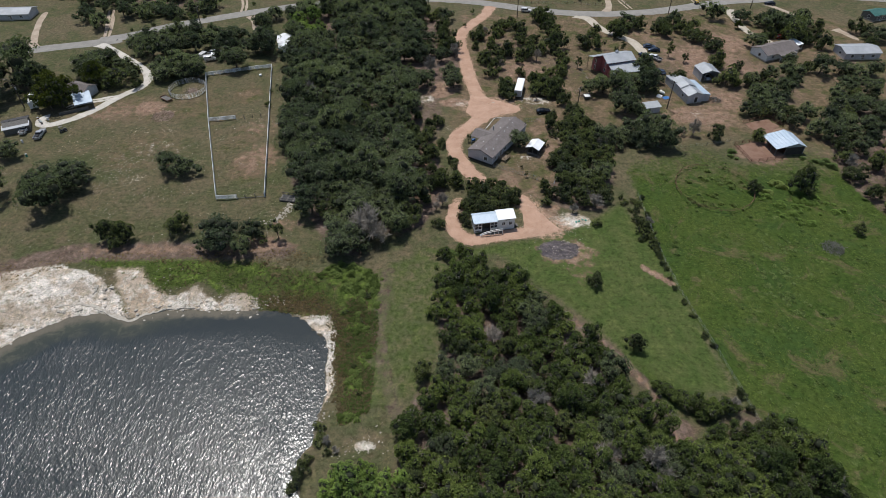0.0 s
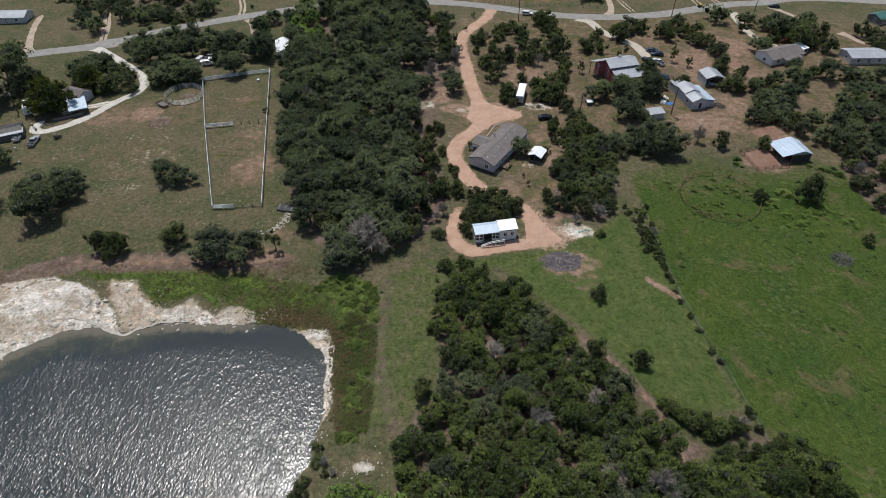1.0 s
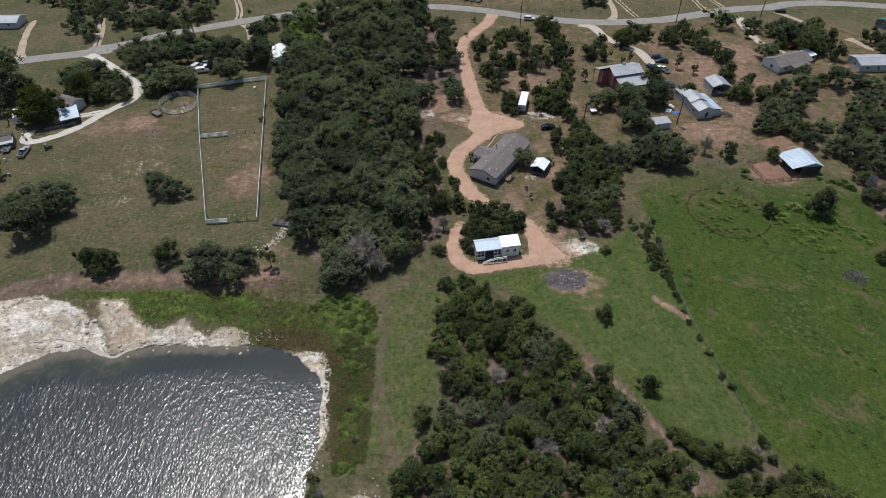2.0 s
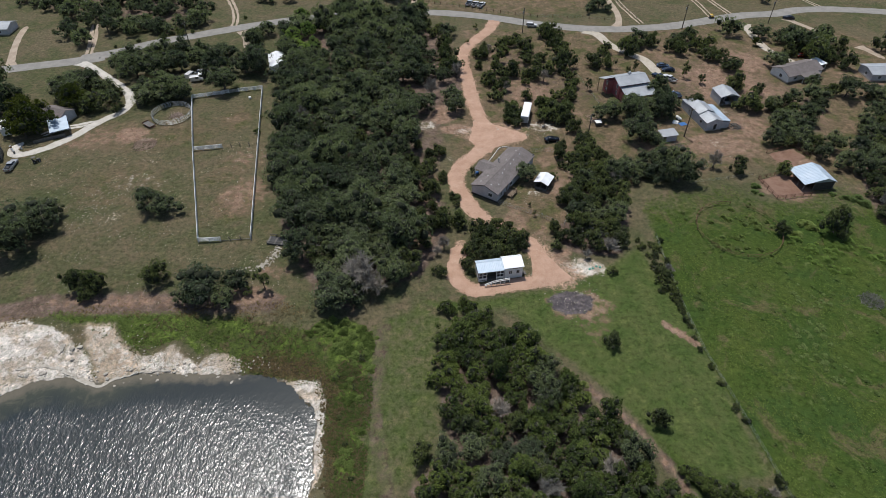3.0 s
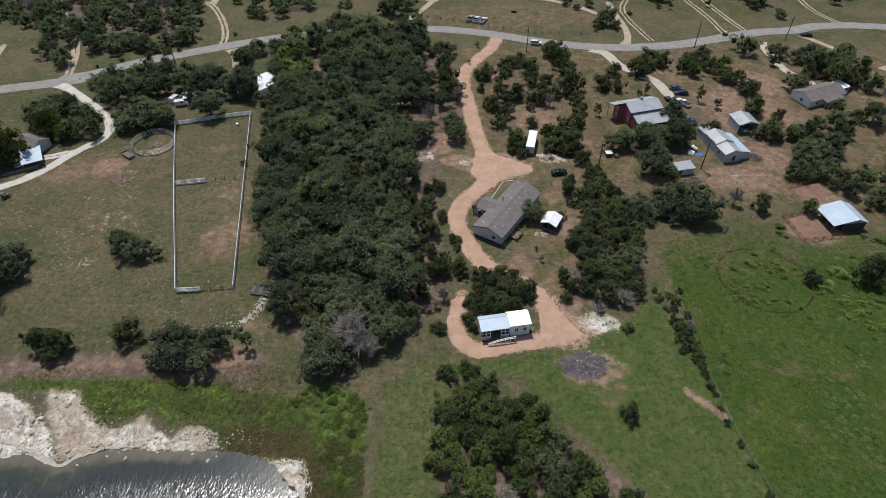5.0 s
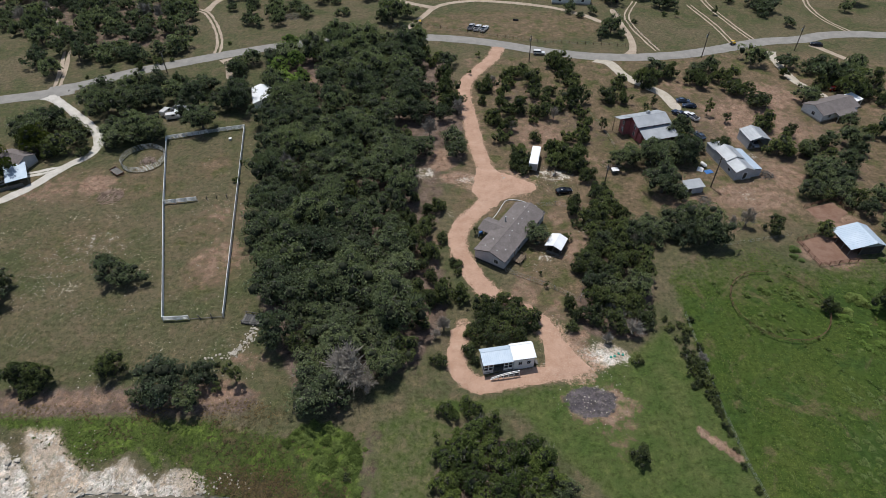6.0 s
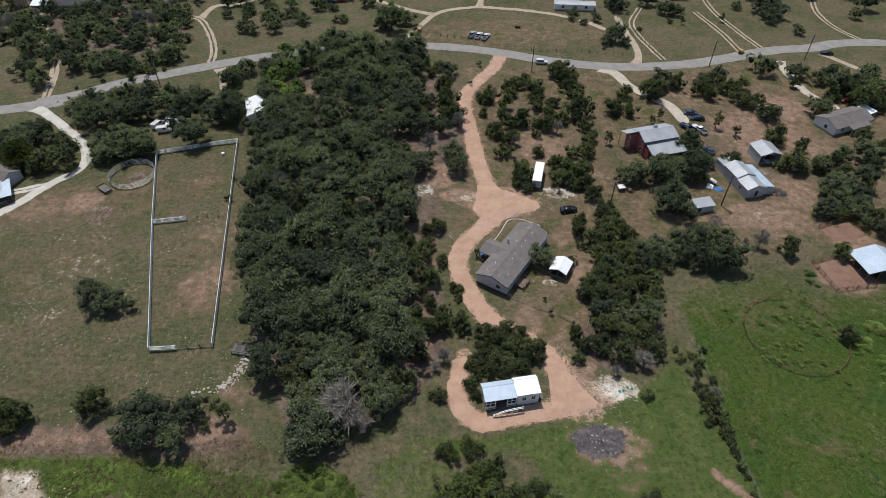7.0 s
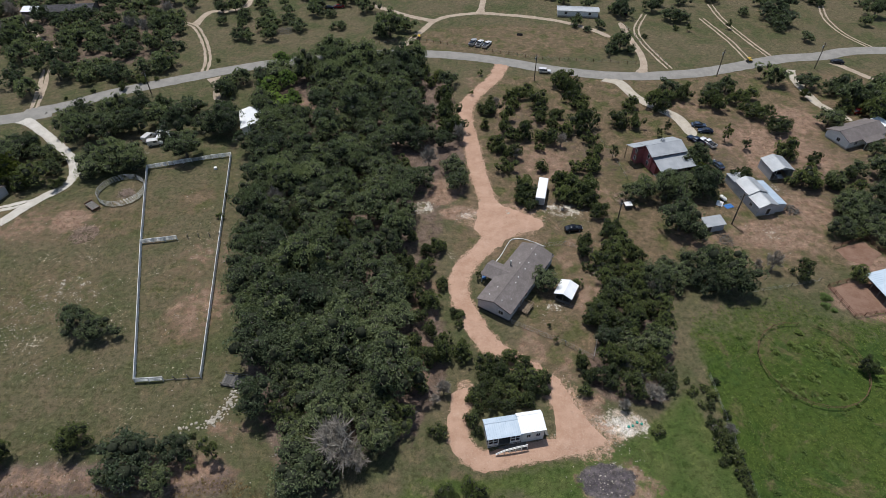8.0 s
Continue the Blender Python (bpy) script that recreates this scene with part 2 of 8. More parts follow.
    soil = n.mix(n.step(n.noise(2.0, 5.0, 0.7), 0.35, 0.7), (0.178, 0.116, 0.085), (0.265, 0.183, 0.138))
    c = n.mix(zone("soil", 0.35, 0.65), c, soil)
    sand = n.mix(n.step(n.noise(2.5, 6.0, 0.7), 0.35, 0.65), (0.29, 0.225, 0.165), (0.41, 0.34, 0.27))
    c = n.mix(zone("sandy", 0.25, 0.7), c, sand)
    pale = n.mix(n.step(n.noise(7.0, 7.0, 0.7), 0.42, 0.56), (0.38, 0.32, 0.26), (0.57, 0.53, 0.485))
    pale = n.mix(n.step(n.noise(0.9, 6.0, 0.8), 0.58, 0.72, 0.0, 0.55), pale, (0.24, 0.20, 0.155))
    pale = n.mix(n.step(n.noise(3.2, 6.0, 0.8), 0.60, 0.70), pale, (0.11, 0.105, 0.055))
    crack = n.math("ABSOLUTE", n.math("SUBTRACT", n.noise(5.5, 5.0, 0.62, None, 0.9), 0.5))
    pale = n.mix(n.step(crack, 0.0, 0.016, 0.55, 0.0), pale, (0.13, 0.11, 0.085))
    pale = n.mix(n.step(n.noise(2.1, 7.0, 0.8, None, 0.5), 0.56, 0.68, 0.0, 0.6), pale, (0.21, 0.18, 0.14))
    crumbs = n.math("MULTIPLY", n.math("SUBTRACT", n.noise(0.7, 6.0, 0.75), 0.5), 1.1)
    c = n.mix(n.step(n.math("ADD", n.attr("pale"), n.math("ADD", crumbs, rag)), 0.40, 0.62), c, pale)
    grit = n.mix(n.step(n.noise(0.5, 6.0, 0.8), 0.36, 0.64), (0.26, 0.165, 0.12), (0.42, 0.29, 0.215))
    c = n.mix(n.step(n.math("ADD", n.attr("gravelly"), n.math("ADD", crumbs, rag)), 0.38, 0.66), c, grit)
    ash = n.mix(n.step(n.noise(2.4, 6.0, 0.7), 0.40, 0.66), (0.070, 0.062, 0.068), (0.128, 0.112, 0.115))
    c = n.mix(zone("burnt", 0.4, 0.6), c, ash)
    mud = n.mix(n.step(mid, 0.4, 0.6), (0.085, 0.075, 0.058), (0.14, 0.125, 0.10))
    c = n.mix(zone("muddy", 0.4, 0.6), c, mud)
    c = n.mix(n.step(fine, 0.46, 0.60, 0.0, 0.85), c, n.mix(1.0, c, (0.50, 0.54, 0.46), "MULTIPLY"))
    c = n.mix(n.step(tiny, 0.48, 0.62, 0.0, 0.8), c, n.mix(1.0, c, (1.55, 1.5, 1.45), "MULTIPLY"))
    c = n.mix(n.step(n.noise(1.6, 6.0, 0.75), 0.50, 0.64, 0.0, 0.8), c, n.mix(1.0, c, (1.5, 1.42, 1.36), "MULTIPLY"))
    n.bump(n.math("ADD", fine, n.math("MULTIPLY", tiny, 0.5)), 0.7, 0.12)
    return n.done(c)


M["ground"] = ground_material()


def water_material():
    n = Nodes("pond_water", 0.22, 0.0, 0.75)
    n.b.inputs["IOR"].default_value = 1.33
    shore = n.step(n.math("ADD", n.attr("shallow"), n.math("MULTIPLY", n.math("SUBTRACT", n.noise(6.0, 4.0), 0.5), 0.8)), 0.2, 1.0)
    c = n.mix(shore, (0.022, 0.029, 0.030), (0.046, 0.052, 0.038))
    c = n.mix(n.math("MULTIPLY", shore, n.step(n.noise(3.5, 6.0, 0.7, None, 0.6), 0.48, 0.62, 0.0, 0.8)), c, (0.085, 0.082, 0.058))
    c = n.mix(n.step(n.math("ADD", n.attr("edge"), n.math("MULTIPLY", n.math("SUBTRACT", n.noise(2.0, 6.0, 0.7), 0.5), 0.9)), 0.45, 1.0), c, (0.125, 0.11, 0.080))
    w1 = n.noise(0.34, 1.0, 0.5, n.scaled(1.0, 0.48, 1.0, 10), 0.3)
    w2 = n.noise(0.20, 0.5, 0.5, n.scaled(1.0, 0.5, 1.0, 8))
    gust = n.math("MULTIPLY", n.step(n.noise(18.0, 3.0), 0.3, 0.65, 0.6, 1.0), n.step(n.noise(1.1, 2.0, 0.5, n.scaled(1.0, 0.6, 1.0, 10)), 0.36, 0.64, 0.70, 1.25))
    h = n.math("MULTIPLY", n.math("ADD", w1, n.math("MULTIPLY", w2, 0.30)), n.math("MULTIPLY", gust, n.attr("open")))
    n.bump(h, 1.0, 0.122)
    return n.done(c, n.math("ADD", 0.16, n.math("MULTIPLY", n.attr("open"), 0.075)))


M["water"] = water_material()


def car_paint(name, colour):
    n = Nodes(name, 0.22, 0.25, 0.5)
    c = n.mix(n.step(n.noise(0.8, 4.0), 0.4, 0.8, 0.0, 0.3), colour, tuple(v * 0.8 + 0.02 for v in colour))
    return n.done(c)


M["car_black"] = car_paint("black_car_paint", (0.012, 0.014, 0.02))
M["car_blue"] = car_paint("blue_grey_car_paint", (0.07, 0.10, 0.15))
M["car_white"] = car_paint("white_car_paint", (0.75, 0.75, 0.75))
M["car_navy"] = car_paint("navy_car_paint", (0.02, 0.035, 0.07))
M["car_silver"] = car_paint("silver_car_paint", (0.42, 0.43, 0.45))
M["car_red"] = car_paint("red_car_paint", (0.18, 0.012, 0.012))


# ---- building blocks ----
class Build:
    """Collects vertices and faces of one mesh."""

    def __init__(self):
        self.v, self.f = [], []

    def add(self, verts, faces, m=None):
        k = len(self.v)
        self.v += [tuple(m @ Vector(p)) if m else tuple(p) for p in verts]
        self.f += [tuple(k + i for i in q) for q in faces]
        return self

    def box(self, x, y, z, sx, sy, sz, m=None, taper=1.0):
        """A box centred at x, y with its foot at z; taper narrows its top."""
        a, b = sx / 2, sy / 2
        c, d = a * taper, b * taper
        vs = [(x - a, y - b, z), (x + a, y - b, z), (x + a, y + b, z), (x - a, y + b, z),
              (x - c, y - d, z + sz), (x + c, y - d, z + sz), (x + c, y + d, z + sz), (x - c, y + d, z + sz)]
        return self.add(vs, [(3, 2, 1, 0), (4, 5, 6, 7), (0, 1, 5, 4), (1, 2, 6, 5), (2, 3, 7, 6), (3, 0, 4, 7)], m)

    def tube(self, a, b, r0, r1=None, n=6):
        """A tapered rod from a to b, closed at both ends."""
        r1 = r0 if r1 is None else r1
        a, b = Vector(a), Vector(b)
        q = (b - a).to_track_quat("Z", "Y")
        vs = []
        for p, r in ((a, r0), (b, r1)):
            for i in range(n):
                t = 2 * math.pi * i / n
                vs.append(p + q @ Vector((r * math.cos(t), r * math.sin(t), 0)))
        fs = [(i, (i + 1) % n, n + (i + 1) % n, n + i) for i in range(n)] + [tuple(range(n - 1, -1, -1)), tuple(range(n, 2 * n))]
        return self.add(vs, fs)

    def prism(self, outline, x0, x1, m=None):
        """An outline in y, z pushed along x from x0 to x1."""
        n = len(outline)
        vs = [(x0, y, z) for y, z in outline] + [(x1, y, z) for y, z in outline]
        fs = [(i, (i + 1) % n, n + (i + 1) % n, n + i) for i in range(n)] + [tuple(range(n - 1, -1, -1)), tuple(range(n, 2 * n))]
        return self.add(vs, fs, m)

    def mesh(self, name, mat, smooth=False):
        me = bpy.data.meshes.new(name)
        me.from_pydata(self.v, [], self.f)
        me.materials.append(mat)
        bm = bmesh.new()
        bm.from_mesh(me)
        bmesh.ops.recalc_face_normals(bm, faces=bm.faces)
        bm.to_mesh(me)
        bm.free()
        if smooth:
            me.polygons.foreach_set("use_smooth", [True] * len(me.polygons))
        return me


def part(name, b, mat, parent, label="", smooth=False):
    """Links a Build, or a finished mesh, as one mesh object under a thing or a part."""
    ob = new(name, b.mesh(name, M[mat], smooth) if isinstance(b, Build) else b)
    ob.parent = parent
    if label:
        ob["label"] = label
    return ob


def thing(name, x, y, yaw, label, category, group="", z=None):
    """An Empty at the foot of a thing, to parent its parts."""
    e = new(name)
    e.empty_display_size = 0.3
    e.matrix_basis = pose(x, y, land(x, y) if z is None else z, 0, 0, yaw)
    return tagged(e, label, category, group)


# ---- lie of the land ----
POND = [(-175, 30), (-140, 52), (-95.4, 78.6), (-92.6, 82), (-89.6, 83.9), (-84.4, 87.6), (-79, 88.7), (-73, 88.0), (-70.3, 87.1), (-67.6, 88.4), (-63.6, 89.4), (-58, 89.6), (-50, 89.4), (-41, 89.3),
        (-36.2, 88.7), (-31.6, 86.6), (-29.4, 83.8), (-26.3, 81.3), (-25.3, 77.9), (-25.4, 74.2), (-24.7, 70.7), (-24.3, 66.8), (-24.8, 63.8), (-25.2, 60.5), (-25.4, 57), (-27, 54.6), (-28, 52.4), (-27, 49.6), (-26, 46.4),
        (-28, 30), (-36, 5), (-60, -22), (-110, -30), (-160, -10)]


def poly_distance(px, py, poly):
    """Distance to a closed outline, negative inside."""
    d = np.full(px.shape, 1e9)
    inside = np.zeros(px.shape, bool)
    n = len(poly)
    for i in range(n):
        ax, ay = poly[i]
        bx, by = poly[(i + 1) % n]
        ex, ey = bx - ax, by - ay
        t = np.clip(((px - ax) * ex + (py - ay) * ey) / (ex * ex + ey * ey + 1e-9), 0, 1)
        d = np.minimum(d, np.hypot(px - ax - t * ex, py - ay - t * ey))
        cross = ((ay > py) != (by > py)) & (px < ex * (py - ay) / (ey if abs(ey) > 1e-9 else 1e-9) + ax)
        inside ^= cross
    return np.where(inside, -d, d)


def line_distance(px, py, pts):
    d = np.full(px.shape, 1e9)
    for (ax, ay), (bx, by) in zip(pts, pts[1:]):
        ex, ey = bx - ax, by - ay
        t = np.clip(((px - ax) * ex + (py - ay) * ey) / (ex * ex + ey * ey + 1e-9), 0, 1)
        d = np.minimum(d, np.hypot(px - ax - t * ex, py - ay - t * ey))
    return d


def ramp(d, lo, hi):
    t = np.clip((d - lo) / (hi - lo), 0, 1)
    return t * t * (3 - 2 * t)


WATER = -2.5


def land_array(px, py):
    d = poly_distance(px, py, POND)
    d = d + 0.30 * np.sin(px * 1.9 + 1.5 * np.sin(py * 1.1)) * np.sin(py * 1.7 + px * 0.6) + 0.22 * np.sin(px * 4.1 + py * 2.3) * np.sin(py * 3.7 - px * 1.9)
    bank = -2.7 + 2.7 * ramp(d, -1.0, 17.0)
    ledge = 0.35 * ramp(d, 0.3, 1.2)
    bed = -3.9 + 1.2 * ramp(d, -14.0, 0.0)
    z = np.where(d > 0, np.minimum(bank + ledge * (bank < -0.4), 0.0), bed)
    roll = 0.05 * np.sin(px * 0.31 + 0.7 * np.sin(py * 0.17)) * np.sin(py * 0.27 + 1.3) + 0.03 * np.sin(px * 0.9 + py * 0.7)
    return z + roll * ramp(d, 0, 8)


def land(x, y):
    return float(land_array(np.array([float(x)]), np.array([float(y)]))[0])


# ---- tracks and zones of the plan ----
ROAD = [(-143.6, 228.2), (-136.6, 232.4), (-125.9, 237.5), (-114.2, 245.9), (-99.1, 253.2), (-85, 260), (-71.9, 265.3), (-56.1, 270.4), (-37.5, 274.6), (-20.4, 276.5),
    (-5.2, 276), (9.9, 273.5), (22.5, 269.7), (36.6, 264.2), (52.5, 259.7), (64.4, 258), (74.6, 258), (91.6, 260.1), (107.7, 264.9), (127, 271.4),
    (143, 273.7), (171, 278.5)]
ROAD = [(-420, 150), (-300, 185)] + ROAD + [(260, 268), (420, 285)]
DRIVE = [(22.6, 268.3), (18.5, 256.8), (13, 247.7), (8.4, 239.1), (7.2, 230.7), (7.9, 221.5), (9.2, 209.5), (9.8, 203), (10.6, 195.3), (12.1, 187.6),
    (13.8, 180.8), (14, 174), (10, 167.2), (5.6, 161.3), (3.6, 156.5), (4, 151.2), (5.8, 145.6), (8.1, 140.2), (10.8, 136), (14.9, 132.8),
    (19, 129.6), (22.4, 125.4), (24.4, 121.7)]
LOOP = [(26, 114.6), (22.4, 114.2), (17.1, 113.2), (11.9, 112.1), (7.7, 111.3), (4.5, 112.9), (2.9, 115.6), (2.8, 119.4), (3.8, 123.5), (4.9, 126.3)]
WHITE_DRIVE = [(-136, 228.9), (-127, 221.6), (-117, 212.7), (-109.5, 205.2), (-105.9, 198), (-106.8, 192.1), (-110.9, 186.4), (-114.2, 180.2), (-118.1, 173.9), (-123, 169.3),
    (-127.9, 167.2), (-130.7, 170), (-129.7, 174)]
WHITE_FORK = [(-110.9, 186.4), (-115.8, 184.1), (-121.5, 181.8), (-125.9, 178)]
HOUSE_DRIVE = [(58.5, 256.7), (62.8, 252.5), (65.9, 242.8), (71.6, 235.3), (75.8, 230.2), (77.3, 224.7), (78.2, 218.1)]
YARD_DRIVE = [(126.1, 262.7), (125.5, 252.3), (125.7, 240.4), (128.2, 233), (132.1, 227.3)]
TRACKS = [
    [(-18.2, 277), (-12.6, 289.2), (-8.3, 297.8), (-3.8, 307), (3.9, 312.9), (16.1, 315.3), (28.1, 313.5), (39.9, 310.4), (51.2, 305.7), (61.6, 297.7),
    (67.2, 291.1)],
    [(-3.8, 307), (-13, 311.8), (-23.1, 318.6), (-32.4, 325.6)],
    [(16.1, 315.3), (18.1, 330.8), (19.9, 352.1)],
    [(72.3, 260.1), (74.9, 268.2), (75.5, 278.7), (74.5, 293.2), (74.4, 305.6)],
    [(-87.2, 261.8), (-88.8, 271.8), (-94.5, 286.7), (-103, 302), (-111, 307.2), (-115.6, 316.9)],
    [(-103.5, 303.7), (-100.9, 316.9), (-93.1, 318.1), (-87, 323.2), (-86.7, 334.5)],
    [(-136.4, 234.9), (-139.5, 247.2), (-143.6, 258)],
    [(-146.7, 275.3), (-154.9, 283.3), (-165.3, 293.8), (-173.7, 303.9), (-174.5, 312.2)],
    [(-136.5, 236.5), (-141.3, 250.4), (-145.9, 264.3)],
    [(-161.6, 226), (-166.6, 237.9), (-171.2, 250.7), (-173.8, 261.9)],
    [(-82.5, 257), (-79.2, 249.5), (-76.8, 240.8)],
    [(145.9, 269), (148.7, 263.5), (154, 254.8)],
    [(163, 241), (165.3, 235.3), (167.1, 229.8)],
]
RUTS = [
    [(115.1, 268.1), (113.6, 287.8), (109.5, 310.2)],
    [(124.5, 271.4), (120.7, 289.9), (117.9, 310.2), (118.3, 325.2)],
    [(166.8, 280.5), (162.1, 294.1), (162.2, 308.9), (166.7, 323.8)],
    [(83.5, 263.6), (81, 274.8), (78.9, 287.9), (79.4, 298.7), (86.6, 314.5)],
]
FIELD = [(53, 141.7), (53.8, 129.6), (53.7, 107.8), (54.7, 94.3), (56.7, 80.6), (58.8, 66.6), (63.1, 53.4), (68.2, 43.2), (125.2, 42.9), (178.1, 115.8),
    (138.8, 123), (119.2, 144.2), (112.3, 150.8), (87.9, 144.9), (77.1, 152.8), (56.5, 146)]
STRIP = [(-16.6, 100.2), (-5.3, 108.1), (2.3, 102), (-1.7, 91), (0.8, 79.6), (-4.3, 66.9), (-9.1, 61.9), (-15.7, 63.1), (-15.5, 79.7), (-14.6, 91.1)]
LAWN = [(-5.3, 108.1), (8, 108), (28.3, 112.2), (42.3, 121.1), (48.6, 125.9), (53.7, 107.8), (56.3, 79.4), (58, 66), (45.4, 66.7), (38.4, 75),
    (30.9, 85.8), (23.2, 94.4), (13.5, 106), (1, 104)]
BANK = [(-87, 103.5), (-66.6, 104), (-43, 103.3), (-30.2, 100.3), (-16.3, 96.5), (-15.5, 79.7), (-14.6, 63.1), (-19.8, 60.7), (-22.6, 73.8), (-24.9, 86.1),
    (-38.4, 87.8), (-50.6, 95.7), (-58, 98.5), (-66.1, 94.9), (-79.7, 102.5)]
SHORE = [(-106, 80), (-106.2, 100), (-99.2, 102.3), (-92.6, 103), (-85.8, 101), (-82, 99.4), (-78.6, 96.4), (-75.4, 94.5), (-73, 91), (-69.6, 86.8), (-76, 86), (-84, 85.5), (-90, 82.5), (-95.9, 79)]
LEDGES = [(-66, 94), (-60.6, 95.3), (-57.9, 97.6), (-54.8, 94.2), (-51.5, 92.8), (-48.8, 95.3), (-43.7, 93.9), (-41.2, 90.9), (-46, 88.6), (-55.2, 88.6), (-64, 88)]
CRUST = [(-34.5, 88.7), (-29, 88.2), (-25.3, 87.8), (-23.2, 82.9), (-23, 78.2), (-22.7, 73.8), (-21.8, 69.6), (-22.6, 67), (-23.9, 64.4), (-24.6, 60.7), (-26.2, 60), (-26, 70), (-27, 80), (-31, 86)]
SEDGE = [(-43, 93.6), (-35.6, 95), (-28.3, 93.6), (-24, 89.6), (-21, 86.5), (-19.6, 76), (-19.8, 67), (-22.6, 70), (-22.6, 80.5), (-26, 87.6), (-34.4, 88.9), (-40.3, 90.2)]
GREEN_BANK = [(-90.5, 105.0), (-81.3, 105.3), (-55.0, 104.6), (-51.1, 96.1), (-52.0, 93.8), (-56.3, 98), (-64.7, 95.2), (-68.2, 96.4), (-71.8, 102.0), (-83.0, 101.8)]
SHRUB_BANK = [(-27, 103), (-19.4, 103), (-13.8, 97), (-13.9, 89.8), (-16.6, 86.4), (-15.5, 77.1), (-15.2, 67.3), (-15.6, 61), (-18.5, 60.4), (-20.1, 68.6), (-20.2, 77.1), (-22, 86.5), (-25.3, 95.1), (-30, 99.3), (-31, 95)]
DIRT_PATH = [(29, 84.6), (31.5, 81.1), (35.4, 76.5), (37.9, 72.2), (40.4, 68.1), (42.0, 63.6), (43.1, 59.9), (43.3, 56)]
NEAR_WOOD = [(-1.1, 96.4), (6.4, 101.1), (14.3, 98.2), (21.2, 89.9), (29.2, 79.2), (35.0, 69.7), (39.2, 61.4), (40.2, 53.5), (40.2, 46), (40, 40),
    (-7.6, 39), (-8.3, 57.1), (-5.4, 65), (1.3, 72.3), (-1, 84.3)]
MAIN_WOOD = [(-66.1, 252.3), (-57, 214.2), (-52, 188.8), (-48.2, 166.1), (-44.6, 146), (-42.6, 135.2), (-36.4, 124.3), (-32.1, 114.8), (-26.4, 106.4), (-20.5, 105.4),
    (-18.5, 112.6), (-7, 114.8), (-8.1, 125.6), (-10.9, 135.2), (-8.4, 142.7), (-8.5, 158.3), (-7.3, 170.2), (-9.4, 179.1), (-7.6, 190), (6.3, 190),
    (7.5, 211), (2.9, 227.4), (3.2, 254.3), (-19.8, 270.1), (-45.9, 262.3)]
EAST_WOOD = [(37.3, 162.1), (51.3, 156.3), (50, 142.7), (47.2, 130.9), (43.3, 123), (34.1, 123), (29.7, 125.6), (30.4, 135.1), (34.8, 139.6), (34.5, 147.6)]
FAR_EAST_WOOD = [(121.9, 166.4), (114.3, 137.1), (116.9, 121.7), (127.5, 108.3), (154, 136.8), (160.4, 182.9), (136.5, 181.1)]
NORTH_WEST_WOOD = [(-192.6, 288), (-153.7, 272.7), (-138.7, 263.4), (-109.7, 252.4), (-122, 267.9), (-100.8, 261.1), (-103.3, 287.8), (-119.4, 329.8), (-169.3, 351.5), (-226.4, 344.2)]


SAND = [(-79, 101.6), (-72.3, 102.2), (-68.7, 96.8), (-64.9, 94.8), (-61, 90.4), (-66, 88), (-70.0, 87.6), (-73.3, 91.4), (-76, 95)]


def spots(px, py, rows, soft):
    """Soft-edged ellipses (x, y, radius across, radius along, strength)."""
    v = np.zeros(px.shape)
    for x, y, rx, ry, s in rows:
        d = np.hypot((px - x) / rx, (py - y) / ry)
        v = np.maximum(v, s * (1 - ramp(d, 1 - soft, 1 + soft)))
    return v


SOIL_SPOTS = [(-112, 176, 16, 8, 0.52), (-98, 178, 6, 5, 0.8), (-55, 148, 8, 10, 0.55), (-58, 165, 8, 8, 0.45), (31, 106.4, 8.5, 5.6, 0.62), (33, 101, 5, 7, 0.42),
              (85, 172, 16, 9, 0.62), (97, 182, 10, 10, 0.6), (70, 170, 16, 7, 0.5), (96, 150, 7, 6, 1.0), (104, 160, 6, 5, 0.9),
              (100, 215, 18, 14, 0.66), (112, 228, 14, 12, 0.66), (28, 288, 40, 12, 0.36), (85, 235, 12, 8, 0.5), (-40, 118, 8, 4, 0.45), (-48, 110, 12, 3.5, 0.7), (-75, 108, 20, 2.5, 0.55),
              (4, 181, 6, 3, 0.85), (20, 183, 7, 4, 0.6), (0, 190, 5, 6, 0.9), (-4, 150, 4, 8, 0.7), (30, 205, 10, 14, 0.6), (40, 190, 10, 8, 0.5), (-6, 132, 5, 8, 0.6), (35, 168, 8, 8, 0.45),
              (20, 236, 8, 8, 0.5), (8, 215, 5, 10, 0.5), (-45, 238, 10, 5, 0.6), (-30, 222, 8, 6, 0.5), (-35, 205, 5, 5, 0.6), (-15, 178, 5, 4, 0.6),
              (12, 254, 8, 8, 0.45), (120, 190, 14, 10, 0.4), (150, 215, 14, 9, 0.5), (150, 170, 16, 8, 0.5), (26, 132, 4, 6, 0.5), (29, 123, 3, 4, 0.7), (34, 151, 7, 9, 0.55), (19, 137, 4, 7, 0.55), (30, 163, 6, 4, 0.5), (110, 205, 12, 8, 0.6), (92, 205, 6, 12, 0.6), (120, 150, 8, 8, 0.4)]
